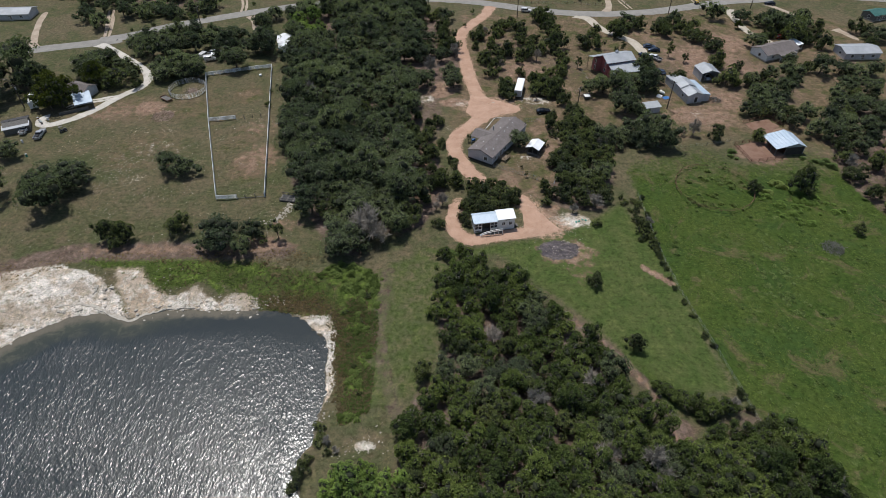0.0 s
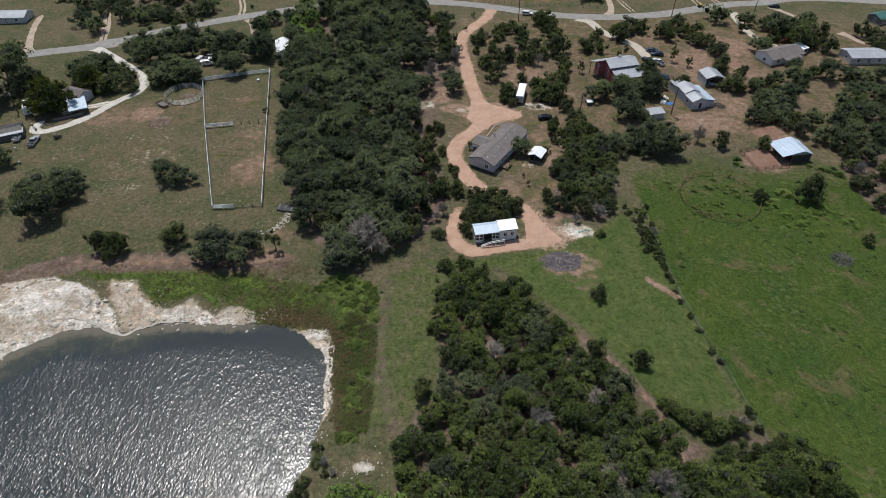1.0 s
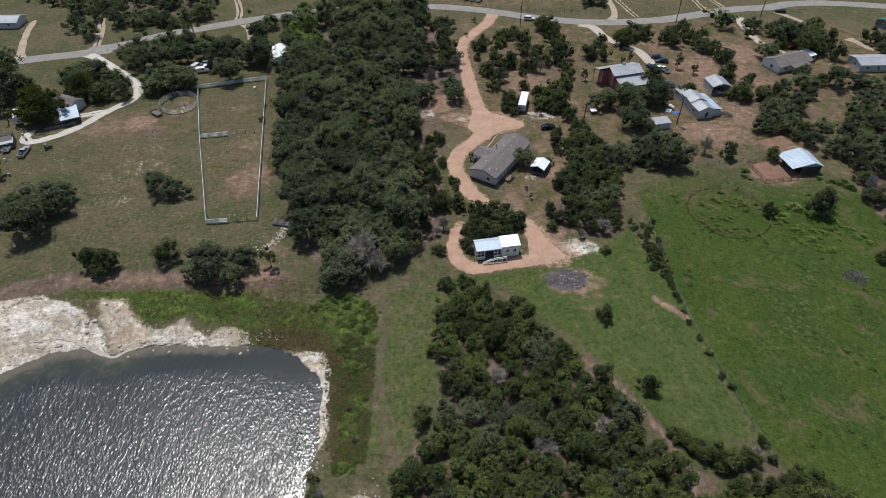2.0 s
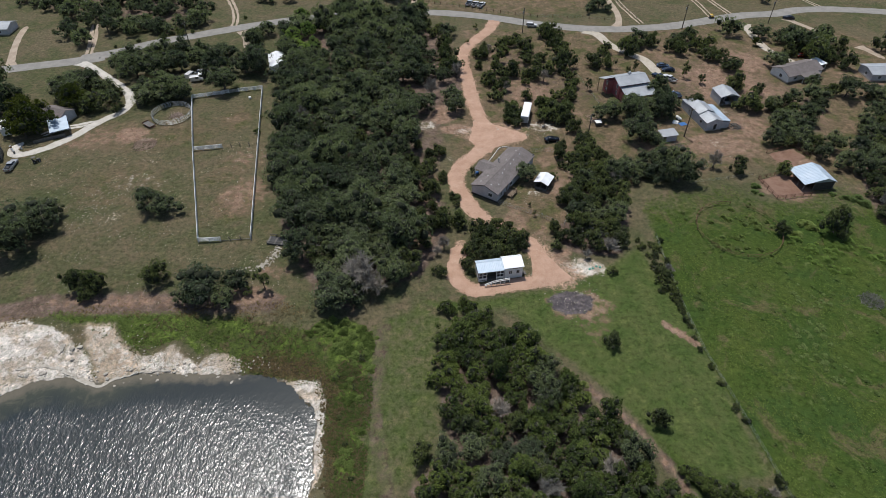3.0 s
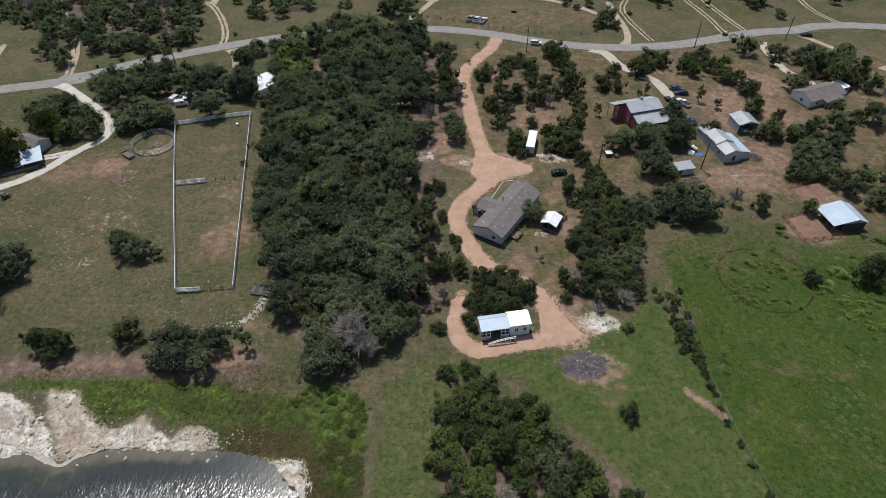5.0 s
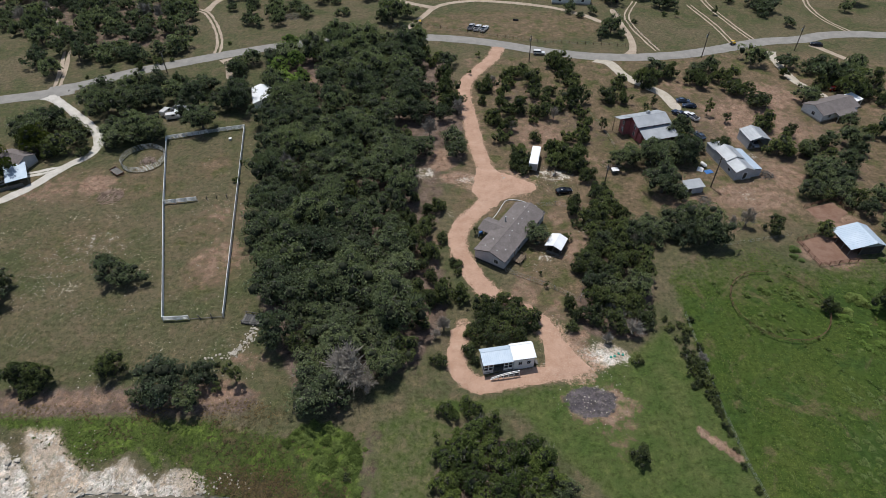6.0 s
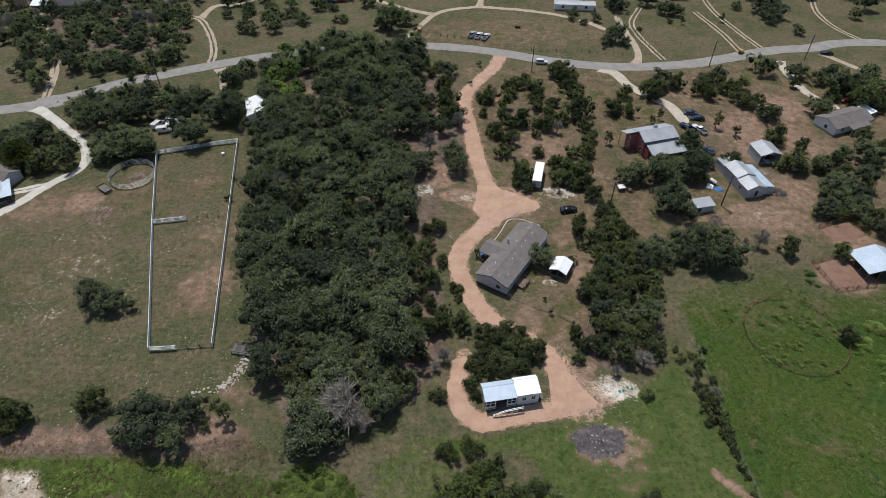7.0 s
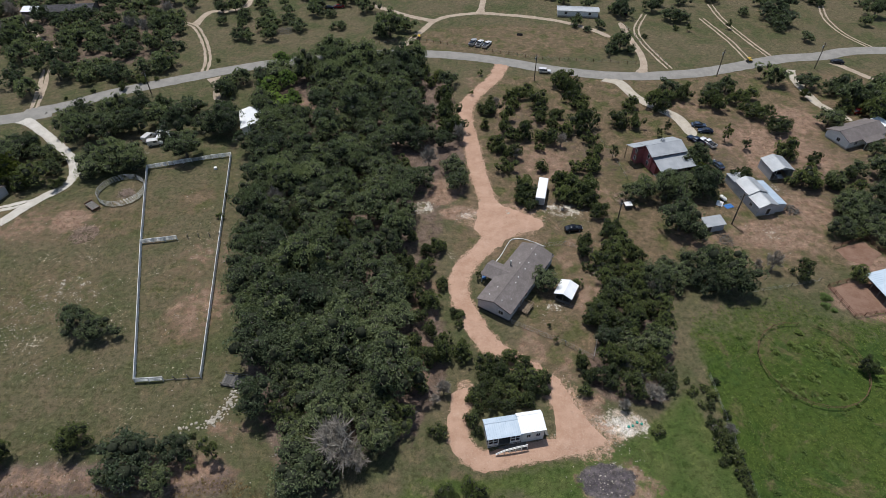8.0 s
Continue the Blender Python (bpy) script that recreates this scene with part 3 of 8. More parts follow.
PALE_SPOTS = [(34, 118.6, 5.2, 3.4, 0.95), (30, 118.5, 3, 3, 0.7), (31, 108.8, 1.6, 3, 0.75), (-85, 152, 11, 9, 0.42), (2, 165, 3, 2, 0.5),
              (9, 180, 6, 2.2, 0.75), (32, 182, 7, 4, 0.6), (23, 186, 3, 6, 0.5), (26, 147.5, 4, 2, 0.55), (37, 160, 2, 7, 0.5), (92, 192, 3, 2, 0.6), (84, 172, 3, 4, 0.5),
              (24, 123, 2.5, 4, 0.5), (8, 196, 3, 3, 0.35), (-5, 183, 3, 3.5, 0.7), (-45, 120, 1.5, 3.0, 0.4),
              (-3, 57.5, 1, 1, 0.4), (-14.5, 55, 2.6, 1.3, 0.85), (-5, 52.5, 2, 1, 0.7), (47, 51, 2, 3, 0.55), (50, 44, 2, 3, 0.5), (28, 57, 3, 3, 0.6)]


def ground_sheet():
    xs = np.concatenate([[-3000, -1500, -800, -450, -320, -260], np.arange(-210, -106, 1.25), np.arange(-105.5, -11, 0.65), np.arange(-10.5, 211, 1.25), [260, 320, 450, 800, 1500, 3000]])
    ys = np.concatenate([[-2000, -900, -400, -200, -120], np.arange(-60, 32, 4.0), np.arange(33, 54, 1.25), np.arange(54.5, 108, 0.65), np.arange(108.5, 345, 1.25), [350, 360, 380, 420, 500, 700, 1200, 2000, 3000]])
    gx, gy = np.meshgrid(xs, ys)
    px, py = gx.ravel(), gy.ravel()
    z = land_array(px, py)
    w, h = len(xs), len(ys)
    i = np.arange(w * h).reshape(h, w)
    faces = np.stack([i[:-1, :-1], i[:-1, 1:], i[1:, 1:], i[1:, :-1]], -1).reshape(-1, 4)
    me = bpy.data.meshes.new("ground")
    me.vertices.add(w * h)
    me.vertices.foreach_set("co", np.stack([px, py, z], -1).ravel())
    me.loops.add(faces.size)
    me.loops.foreach_set("vertex_index", faces.ravel())
    me.polygons.add(len(faces))
    me.polygons.foreach_set("loop_start", np.arange(0, faces.size, 4))
    me.polygons.foreach_set("use_smooth", np.ones(len(faces), bool))
    me.update(calc_edges=True)
    pond = poly_distance(px, py, POND)

    def inside(poly, soft=2.5):
        return 1 - ramp(poly_distance(px, py, poly), -soft, soft)

    layers = {
        "lush": np.maximum(inside(FIELD, 2.5) * (1.2 - 0.75 * ramp(py, 122, 152)), spots(px, py, [(46, 80, 8, 20, 1.0), (53.6, 201.9, 6, 5, 0.9), (36, 96, 10, 8, 0.45), (20, 110, 14, 3, 0.5)], 0.6)),
        "mown": np.maximum(0.62 * inside(STRIP, 2.0), inside(LAWN, 2.0)),
        "weedy": inside(BANK, 4.0) * 0.95,
        "sedge": np.maximum(0.85 * inside(SEDGE, 1.6), 0.5 * inside([(-31, 101), (-21, 107), (-40, 108), (-40, 100)], 3.0)),
        "green": np.maximum.reduce([0.8 * inside(GREEN_BANK, 1.4), 0.72 * inside(SHRUB_BANK, 2.0), spots(px, py, [(-33, 95.5, 4, 3, 0.8), (-46, 101, 5, 2.5, 0.7)], 0.6)]),
        "gravelly": np.maximum.reduce([0.72 * (1 - ramp(line_distance(px, py, DRIVE), 1.6, 4.4)), 0.72 * (1 - ramp(line_distance(px, py, LOOP), 1.4, 3.6)),
                                       spots(px, py, [(16, 178, 12, 8, 0.62), (28, 116, 6, 6, 0.6), (24, 124, 4, 5, 0.6)], 0.6)]),
        "litter": np.maximum.reduce([inside(NEAR_WOOD), inside(MAIN_WOOD, 4.0), inside(EAST_WOOD), inside(FAR_EAST_WOOD), inside(NORTH_WEST_WOOD) * 0.6,
                                     0.7 * (1 - ramp(line_distance(px, py, DIRT_PATH), 0.5, 2.4)), spots(px, py, [(45, 58, 3, 2.2, 0.8), (58, 59.5, 3, 4, 0.6)], 0.6),
                                     0.74 * (1 - ramp(line_distance(px, py, [(-112, 98), (-92, 107), (-60, 108), (-40, 108)]), 1.5, 6.0)),
                                     0.48 * (1 - ramp(line_distance(px, py, [(-13, 100), (-14, 80), (-9, 62), (-4, 56)]), 1.0, 3.0)), 0.8 * inside([(-9.9, 145.3), (-1.1, 147.8), (1.9, 139), (0.7, 126.3), (-2.6, 121.2), (-5.6, 114.2), (-8.9, 117.6), (-9.8, 133.1)], 2.0), 0.6 * inside([(-7.8, 195.4), (2.5, 192.7), (-0.5, 161.3), (-5.6, 148.6), (-9.4, 161.3)], 3.0), 0.45 * inside(
                                         [(30, 170), (45, 195), (70, 190), (120, 170), (135, 200), (100, 240), (60, 200), (40, 235), (12, 250), (14, 200)], 8.0)]),
        "soil": np.maximum.reduce([spots(px, py, SOIL_SPOTS, 0.7), 0.6 * (1 - ramp(line_distance(px, py, DIRT_PATH), 0.3, 1.4)), 0.72 * (1 - ramp(line_distance(px, py, [(48.5, 101), (51.2, 98.4), (53.3, 95.8)]), 0.5, 1.9)), 0.42 * (1 - ramp(line_distance(px, py, DRIVE), 2.0, 4.6)), 0.42 * (1 - ramp(line_distance(px, py, LOOP), 1.8, 3.6)),
                                   0.35 * (1 - ramp(line_distance(px, py, ROAD), 3.0, 6.0)), 0.4 * (1 - ramp(line_distance(px, py, WHITE_DRIVE), 1.8, 4.0))]),
        "dry": np.maximum.reduce([0.85 * inside([(12, 132), (24, 128), (40, 132), (48, 150), (95, 160), (118, 150), (150, 170), (190, 215), (160, 262), (60, 262), (10, 258), (8, 235), (3, 185), (2, 165), (14, 160), (18, 140)], 5.0),
                                  0.75 * (1 - ramp(np.hypot((px - 28) / 46, (py - 288) / 17), 0.8, 1.1)), spots(px, py, [(-56.5, 144, 6.5, 8, 0.95), (-61, 160, 6, 8, 0.6), (-67, 187, 6, 7, 0.75), (-80, 203, 4, 2, 0.7), (-65, 155, 4, 5, 0.6), (-73, 171, 3, 4, 0.6), (-95, 178, 26, 10, 0.65), (-90, 152, 14, 12, 0.6), (140, 300, 60, 26, 0.3)], 0.5)]),
        "pale": np.maximum.reduce([inside(SHORE, 1.6) * (0.50 + 0.36 * ramp(px, -104, -88)) * (1 - 0.20 * inside(SAND, 3.5)), 0.62 * inside(LEDGES, 1.0), 0.80 * inside(CRUST, 0.7), 0.50 * inside(SAND, 1.6),
                                   0.78 * spots(px, py, PALE_SPOTS, 0.6)]),
        "sandy": np.maximum(0.95 * inside(SAND, 2.4), 0.62 * np.maximum(inside(SHORE, 2.5), inside(LEDGES, 1.6))),
        "burnt": spots(px, py, [(29, 107.4, 4.9, 3.5, 1.0)], 0.55),
        "muddy": (1 - ramp(np.abs(pond), 0.2, 1.6)) * (0.35 + 0.5 * (px > -45)),
        "stony": np.maximum(spots(px, py, [(-90, 150, 32, 22, 0.9), (-70, 130, 40, 18, 0.6), (-60, 165, 18, 30, 0.6), (-120, 175, 30, 15, 0.5)], 0.5), 0.25),
    }
    for key, v in layers.items():
        me.attributes.new(key, "FLOAT", "POINT").data.foreach_set("value", v.astype(np.float32))
    me.materials.append(M["ground"])
    return tagged(new("ground", me), "dry pasture ground with patches of green grass, bare soil and limestone", "ground", kind="structure")


ground_sheet()


def smooth_line(pts, gap=0.7):
    """A Catmull-Rom curve through the points, at even steps."""
    pts = [Vector((*p, 0)) for p in pts]
    pts = [2 * pts[0] - pts[1]] + pts + [2 * pts[-1] - pts[-2]]
    out = []
    for a, b, c, d in zip(pts, pts[1:], pts[2:], pts[3:]):
        n = max(2, int((c - b).length / gap))
        for k in range(n):
            t = k / n
            out.append(0.5 * (2 * b + (c - a) * t + (2 * a - 5 * b + 4 * c - d) * t * t + (3 * b - a - 3 * c + d) * t ** 3))
    return out + [pts[-2]]


def ribbon(name, pts, width, mat, label, category="road", up=0.05, rag=0.25, lanes=((0.0, 1.0),), flare=0.0, round_end=0.75):
    """A road or track laid along a line; lanes: (offset, share of the width) of each strip; flare widens both ends."""
    line = smooth_line(pts)
    b = Build()
    n = len(line)
    for off, share in lanes:
        ids = []
        for i, p in enumerate(line):
            d = (line[min(i + 1, n - 1)] - line[max(i - 1, 0)]).normalized()
            side = Vector((d.y, -d.x, 0))
            open_end = flare * (math.exp(-i / 3.0)) - (width * share / 2) * round_end * (1 - min(1.0, (n - 1 - i) / 3.0) ** 0.5)
            row = []
            for s in (-1, -0.5, 0, 0.5, 1):
                edge = rag * (noise.noise((p.x * 0.35 + 9 * s, p.y * 0.35, 3.0 + off)) + 0.8 * noise.noise((p.x * 1.6, p.y * 1.6 + 7 * s, off))) if abs(s) == 1 else 0
                q = p + side * (off * width + s * (width * share / 2 + open_end) + edge * s)
                row.append((q.x, q.y, land(q.x, q.y) + up - (0.045 if abs(s) == 1 else 0)))
            ids.append(row)
        k = len(b.v)
        for row in ids:
            b.v += row
        for i in range(n - 1):
            for j in range(4):
                a = k + i * 5 + j
                b.f.append((a, a + 1, a + 6, a + 5))
    me = b.mesh(name, M[mat], True)
    if me.polygons[0].normal.z < 0:
        me.flip_normals()
    return tagged(new(name, me), label, category, kind="structure")


ribbon("road", ROAD, 6.2, "asphalt", "grey asphalt country road with worn edges", rag=0.15, up=0.10, round_end=0.0)
ribbon("driveway", DRIVE, 4.6, "red_gravel", "reddish gravel driveway winding past the grey house", "driveway", up=0.07, rag=0.6, flare=1.5)
ribbon("driveway", LOOP, 3.9, "red_gravel", "reddish gravel loop round the small white house", "driveway", up=0.085, rag=0.6, flare=0.0)
ribbon("driveway", WHITE_DRIVE, 3.1, "caliche", "white caliche driveway curving to a farmstead", "driveway", up=0.07, rag=0.35, flare=2.0)
ribbon("driveway", WHITE_FORK, 2.6, "caliche", "white caliche driveway fork with a worn middle", "driveway", up=0.06, rag=0.3, lanes=((-0.3, 0.4), (0.3, 0.4)))
ribbon("driveway", HOUSE_DRIVE, 4.0, "concrete", "pale concrete driveway up to the red house", "driveway", up=0.07, rag=0.1, flare=1.5)
ribbon("driveway", YARD_DRIVE, 3.2, "concrete", "pale gravel driveway under the trees", "driveway", up=0.07, rag=0.4, flare=1.5)
for _i, _pts in enumerate(TRACKS):
    _two = _i in (4, 6, 8)
    ribbon("track", _pts, 2.9 if _two else 2.6, "track", "pale dirt track with worn wheel lines", "track", up=0.07, rag=0.28, flare=0.0 if _two else 1.2,
           lanes=((-0.3, 0.36), (0.3, 0.36)) if _two else ((0.0, 1.0),))
for _pts in RUTS:
    ribbon("track", _pts, 2.6, "track", "two pale wheel ruts with grass between them", "track", up=0.05, rag=0.2, lanes=((-0.34, 0.26), (0.34, 0.26)))


def pond_water():
    xs, ys = np.arange(-180, -18, 1.25), np.arange(-34, 96, 1.25)
    gx, gy = np.meshgrid(xs, ys)
    px, py = gx.ravel(), gy.ravel()
    w, h = len(xs), len(ys)
    i = np.arange(w * h).reshape(h, w)
    f = np.stack([i[:-1, :-1], i[:-1, 1:], i[1:, 1:], i[1:, :-1]], -1).reshape(-1, 4)
    d = poly_distance(px, py, POND)
    keep = (d[f] < 2.5).any(1)
    me = bpy.data.meshes.new("water")
    me.from_pydata(np.stack([px, py, np.full(px.shape, WATER)], -1).tolist(), [], f[keep].tolist())
    me.attributes.new("shallow", "FLOAT", "POINT").data.foreach_set("value", (ramp(d, -11, 0) * (0.25 + 0.75 * ramp(-px, 45, 75))).astype(np.float32))
    me.attributes.new("edge", "FLOAT", "POINT").data.foreach_set("value", (ramp(d, -5.0, 0.5) * (0.25 + 0.75 * ramp(-px, 30, 50))).astype(np.float32))
    me.attributes.new("open", "FLOAT", "POINT").data.foreach_set("value", ((0.55 + 0.45 * ramp(-d, 0.8, 3.0)) * (0.12 + 0.88 * ramp(line_distance(px, py, POND[1:16]), 3.0, 9.0))).astype(np.float32))
    me.materials.append(M["water"])
    return tagged(new("water", me), "dark rippled pond water glinting in the sun", "water", kind="structure")


pond_water()


# ---- trees ----
rng = np.random.default_rng(5)


ICO_V = [(0, 0, -1), (0.72, -0.53, -0.45), (-0.28, -0.85, -0.45), (-0.89, 0, -0.45), (-0.28, 0.85, -0.45), (0.72, 0.53, -0.45),
         (0.28, -0.85, 0.45), (-0.72, -0.53, 0.45), (-0.72, 0.53, 0.45), (0.28, 0.85, 0.45), (0.89, 0, 0.45), (0, 0, 1)]
ICO_F = [(0, 1, 2), (1, 0, 5), (0, 2, 3), (0, 3, 4), (0, 4, 5), (1, 5, 10), (2, 1, 6), (3, 2, 7), (4, 3, 8), (5, 4, 9), (1, 10, 6), (2, 6, 7), (3, 7, 8), (4, 8, 9),
         (5, 9, 10), (6, 10, 11), (7, 6, 11), (8, 7, 11), (9, 8, 11), (10, 9, 11)]


OCTA_V = [(1, 0.2, 0.1), (-0.2, 1, -0.1), (-1, -0.2, 0.1), (0.2, -1, -0.1), (0, 0, 1), (0, 0, -1)]
OCTA_F = [(0, 1, 4), (1, 2, 4), (2, 3, 4), (3, 0, 4), (1, 0, 5), (2, 1, 5), (3, 2, 5), (0, 3, 5)]


def crown_mesh(name, spread, height, foot, lobes, leaves, size, mat, lobe=(0.24, 0.42), tall=0.85, rise=0.0, rough=0.3, twigs=0, long_=1.0, mid=0.43):
    """A crown of rounded boughs in an uneven dome, their skins covered with many small leaf sprays."""
    cs, rs = [], []
    wave = rng.uniform(0, 2 * math.pi, 2)
    while len(cs) < lobes:
        u = rng.normal(size=3)
        u /= np.linalg.norm(u)
        if u[2] < -0.6:
            continue
        a = math.atan2(u[1], u[0])
        reach = 1 + rough * 0.6 * (math.sin(2 * a + wave[0]) + math.sin(3 * a + wave[1])) + rng.normal() * rough * 0.35
        r = rng.uniform(0.42, 0.80) * reach
        flat = math.hypot(u[0], u[1])
        cs.append((u[0] * r * spread, u[1] * r * spread, foot + height * (mid + 0.40 * u[2] * min(r * 1.3, 1.0)) + rise * (1 - flat) * rng.uniform(0.3, 1.2)))
        rs.append(spread * rng.uniform(*lobe))
    cs, rs = np.array(cs), np.array(rs)
    oval = np.array([1.0, 1.0, tall])
    k = leaves * 6
    own = rng.choice(lobes, k, p=rs ** 2 / np.sum(rs ** 2))
    d = rng.normal(size=(k, 3))
    d /= np.linalg.norm(d, axis=1)[:, None]
    d[:, 2] = np.where(d[:, 2] < -0.4, -d[:, 2], d[:, 2])
    axes = rng.normal(size=(lobes, 3, 3)) * 3.2
    turn = rng.uniform(0, 6.3, (lobes, 3))
    lump = np.sin(np.einsum("ij,ikj->ik", d, axes[own]) + turn[own]).mean(1)
    p = cs[own] + d * (rs[own] * (0.82 + 0.34 * lump + np.abs(rng.normal(size=k)) * 0.13))[:, None] * oval
    gap = np.linalg.norm((p[:, None] - cs[None]) / oval, axis=2) / rs[None]
    gap[np.arange(k), own] = 9
    keep = (gap.min(1) > 0.74) & (rng.uniform(size=k) < 0.40 + 1.3 * lump) & (p[:, 2] > foot + 0.05)
    p, d = p[keep][:leaves], d[keep][:leaves]
    k = len(p)
    face = d * 0.35 + rng.normal(size=(k, 3)) * 0.8 + np.array([0, 0, 0.25])
    t = np.cross(face, rng.normal(size=(k, 3)))
    t /= np.linalg.norm(t, axis=1)[:, None] + 1e-9
    q = np.cross(face, t)
    q /= np.linalg.norm(q, axis=1)[:, None] + 1e-9
    a = size * rng.uniform(0.55, 1.5, k)[:, None]
    v = np.stack([p - t * a * 0.8 * long_ - q * a * 0.45, p + t * a * long_ - q * a * 0.25, p + q * a * 0.7 + d * a * 0.2], 1).reshape(-1, 3)
    f = np.arange(len(v)).reshape(-1, 3)
    # a solid dark core per bough, added to read as the crown's inner shade
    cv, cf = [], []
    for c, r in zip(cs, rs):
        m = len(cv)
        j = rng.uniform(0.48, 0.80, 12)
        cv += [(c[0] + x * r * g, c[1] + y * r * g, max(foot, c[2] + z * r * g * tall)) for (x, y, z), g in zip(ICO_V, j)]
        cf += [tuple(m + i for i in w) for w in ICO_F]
    wood = Build()
    fork = Vector((0, 0, foot + height * 0.16))
    for c in cs[::4]:
        c = Vector(c)
        mid = fork.lerp(c, 0.5) + Vector((rng.normal() * 0.25, rng.normal() * 0.25, 0.15))
        wood.tube(fork, mid, 0.12, 0.07, 4).tube(mid, c, 0.07, 0.03, 4)
    dead = Build()
    for i in range(twigs):
        m = int(rng.integers(lobes))
        out = Vector((rng.normal(), rng.normal(), rng.normal() * 0.5 + 0.15)).normalized()
        s0 = Vector(cs[m]) + out * rs[m] * 0.75
        for j in range(5):
            e0 = s0 + (out + Vector(rng.normal(size=3)) * 0.55) * rs[m] * rng.uniform(0.35, 0.75)
            w = out.cross(Vector(rng.normal(size=3))).normalized() * 0.03
            dead.add([s0 - w, s0 + w, e0], [(0, 1, 2)])
    me = bpy.data.meshes.new(name)
    verts, faces, index = v.tolist(), f.tolist(), [0] * len(f)
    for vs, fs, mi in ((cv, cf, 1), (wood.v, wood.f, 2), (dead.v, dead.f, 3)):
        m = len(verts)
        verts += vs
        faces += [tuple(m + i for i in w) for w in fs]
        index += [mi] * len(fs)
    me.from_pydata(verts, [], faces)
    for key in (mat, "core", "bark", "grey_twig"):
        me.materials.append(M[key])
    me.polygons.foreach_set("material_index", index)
    me.polygons.foreach_set("use_smooth", [i == 1 for i in index])
    return me


def trunk_mesh(name, height, thick, mat="bark", n=7):
    """One tapered, slightly crooked stem with a flared foot."""
    b = Build()
    rings = ((-0.3, 1.5), (0.15, 1.15), (0.45, 0.95), (0.75, 0.85), (1.0, 0.6))
    x = y = 0.0
    for k, (t, w) in enumerate(rings):
        if k:
            x, y = x + rng.normal() * 0.07 * height / 2, y + rng.normal() * 0.07 * height / 2
        z = t if k == 0 else t * height
        b.v += [(x + thick * w * math.cos(2 * math.pi * i / n), y + thick * w * math.sin(2 * math.pi * i / n), z) for i in range(n)]
    for k in range(len(rings) - 1):
        b.f += [(k * n + i, k * n + (i + 1) % n, (k + 1) * n + (i + 1) % n, (k + 1) * n + i) for i in range(n)]
    b.f.append(tuple(range((len(rings) - 1) * n, len(rings) * n)))
    return b.mesh(name, M[mat], True)


def bare_mesh(name, spread, height, mat="grey_twig", limbs=24, twigs=76):
    """A leafless grey tree: limbs that fork again and again into fine twigs."""
    b = Build()
    b.tube((0, 0, -0.3), (0.1, 0.05, height * 0.3), 0.2, 0.15, 6)
    for i in range(limbs):
        a = rng.uniform(0, 2 * math.pi)
        up = rng.uniform(0.45, 1.0)
        out = spread * math.sqrt(max(0.05, 1.1 - up)) * rng.uniform(0.7, 1.1)
        p0 = Vector((0.1, 0.05, height * rng.uniform(0.15, 0.35)))
        p2 = Vector((math.cos(a) * out, math.sin(a) * out, height * up))
        p1 = p0.lerp(p2, 0.5) + Vector((0, 0, height * 0.08))
        b.tube(p0, p1, 0.075, 0.045, 4).tube(p1, p2, 0.045, 0.015, 4)
        for k in range(twigs):
            s = p1.lerp(p2, rng.uniform(-0.3, 1.0))
            d = Vector(rng.normal(size=3)) * 0.55 + (p2 - p1).normalized() * 0.5 + Vector((0, 0, 0.15))
            e = s + d * spread * 0.28
            q = d.cross(Vector(rng.normal(size=3))).normalized() * 0.036
            b.add([s - q, s + q, e + q * 0.4, e - q * 0.4], [(0, 1, 2, 3)])
    me = bpy.data.meshes.new(name)
    me.from_pydata(b.v, [], b.f)
    me.materials.append(M[mat])
    return me


KINDS = {}


def tree_kind(key, name, label, category, variants, make):
    KINDS[key] = (name, label, category, [make(i) for i in range(variants)])


def make_leafy(spread, height, foot, lobes, leaves, size, mat, thick, **more):
    def make(i):
        g = 1 + 0.12 * math.sin(i * 2.1)
        return [("trunk", trunk_mesh("trunk", foot + height * 0.3, thick)), ("crown", crown_mesh("crown", spread * g, height / g, foot, lobes, leaves, size, mat, **more))]
    return make


tree_kind("oak", "live_oak", "dense dark green live oak with a broad rounded crown", "tree", 7,
          make_leafy(4.0, 6.6, 0.3, 25, 3000, 0.15, "oak", 0.24, lobe=(0.19, 0.40), rough=0.34, twigs=14))
tree_kind("cedar", "cedar_tree", "bushy olive-green cedar with leaves down to the ground", "tree", 7,
          make_leafy(3.0, 4.9, 0.05, 26, 2800, 0.125, "cedar", 0.13, lobe=(0.18, 0.34), mid=0.38, tall=1.15, rise=0.9, rough=0.34, twigs=16, long_=1.25))
tree_kind("light_cedar", "cedar_tree", "bushy olive-green cedar with leaves down to the ground", "tree", 5,
          make_leafy(3.0, 4.7, 0.05, 15, 1300, 0.185, "cedar", 0.13, lobe=(0.24, 0.40), mid=0.38, tall=1.1, rise=0.8, rough=0.34, twigs=6, long_=1.2))
tree_kind("juniper", "juniper_tree", "olive-green juniper crowded into a dense thicket", "tree", 7,
          make_leafy(3.0, 4.6, 0.05, 27, 4300, 0.105, "juniper", 0.13, lobe=(0.16, 0.34), mid=0.40, tall=1.1, rise=0.8, rough=0.42, twigs=60, long_=1.25))
tree_kind("far", "oak_tree", "grey-green oak standing beyond the country road", "tree", 5,
          make_leafy(4.0, 5.8, 0.15, 18, 1150, 0.25, "oak", 0.22, lobe=(0.18, 0.40), rough=0.32))
tree_kind("lime", "shade_tree", "light green broad-leaved shade tree", "tree", 3, make_leafy(3.6, 6.4, 0.7, 24, 2800, 0.17, "lime", 0.2, lobe=(0.2, 0.36)))
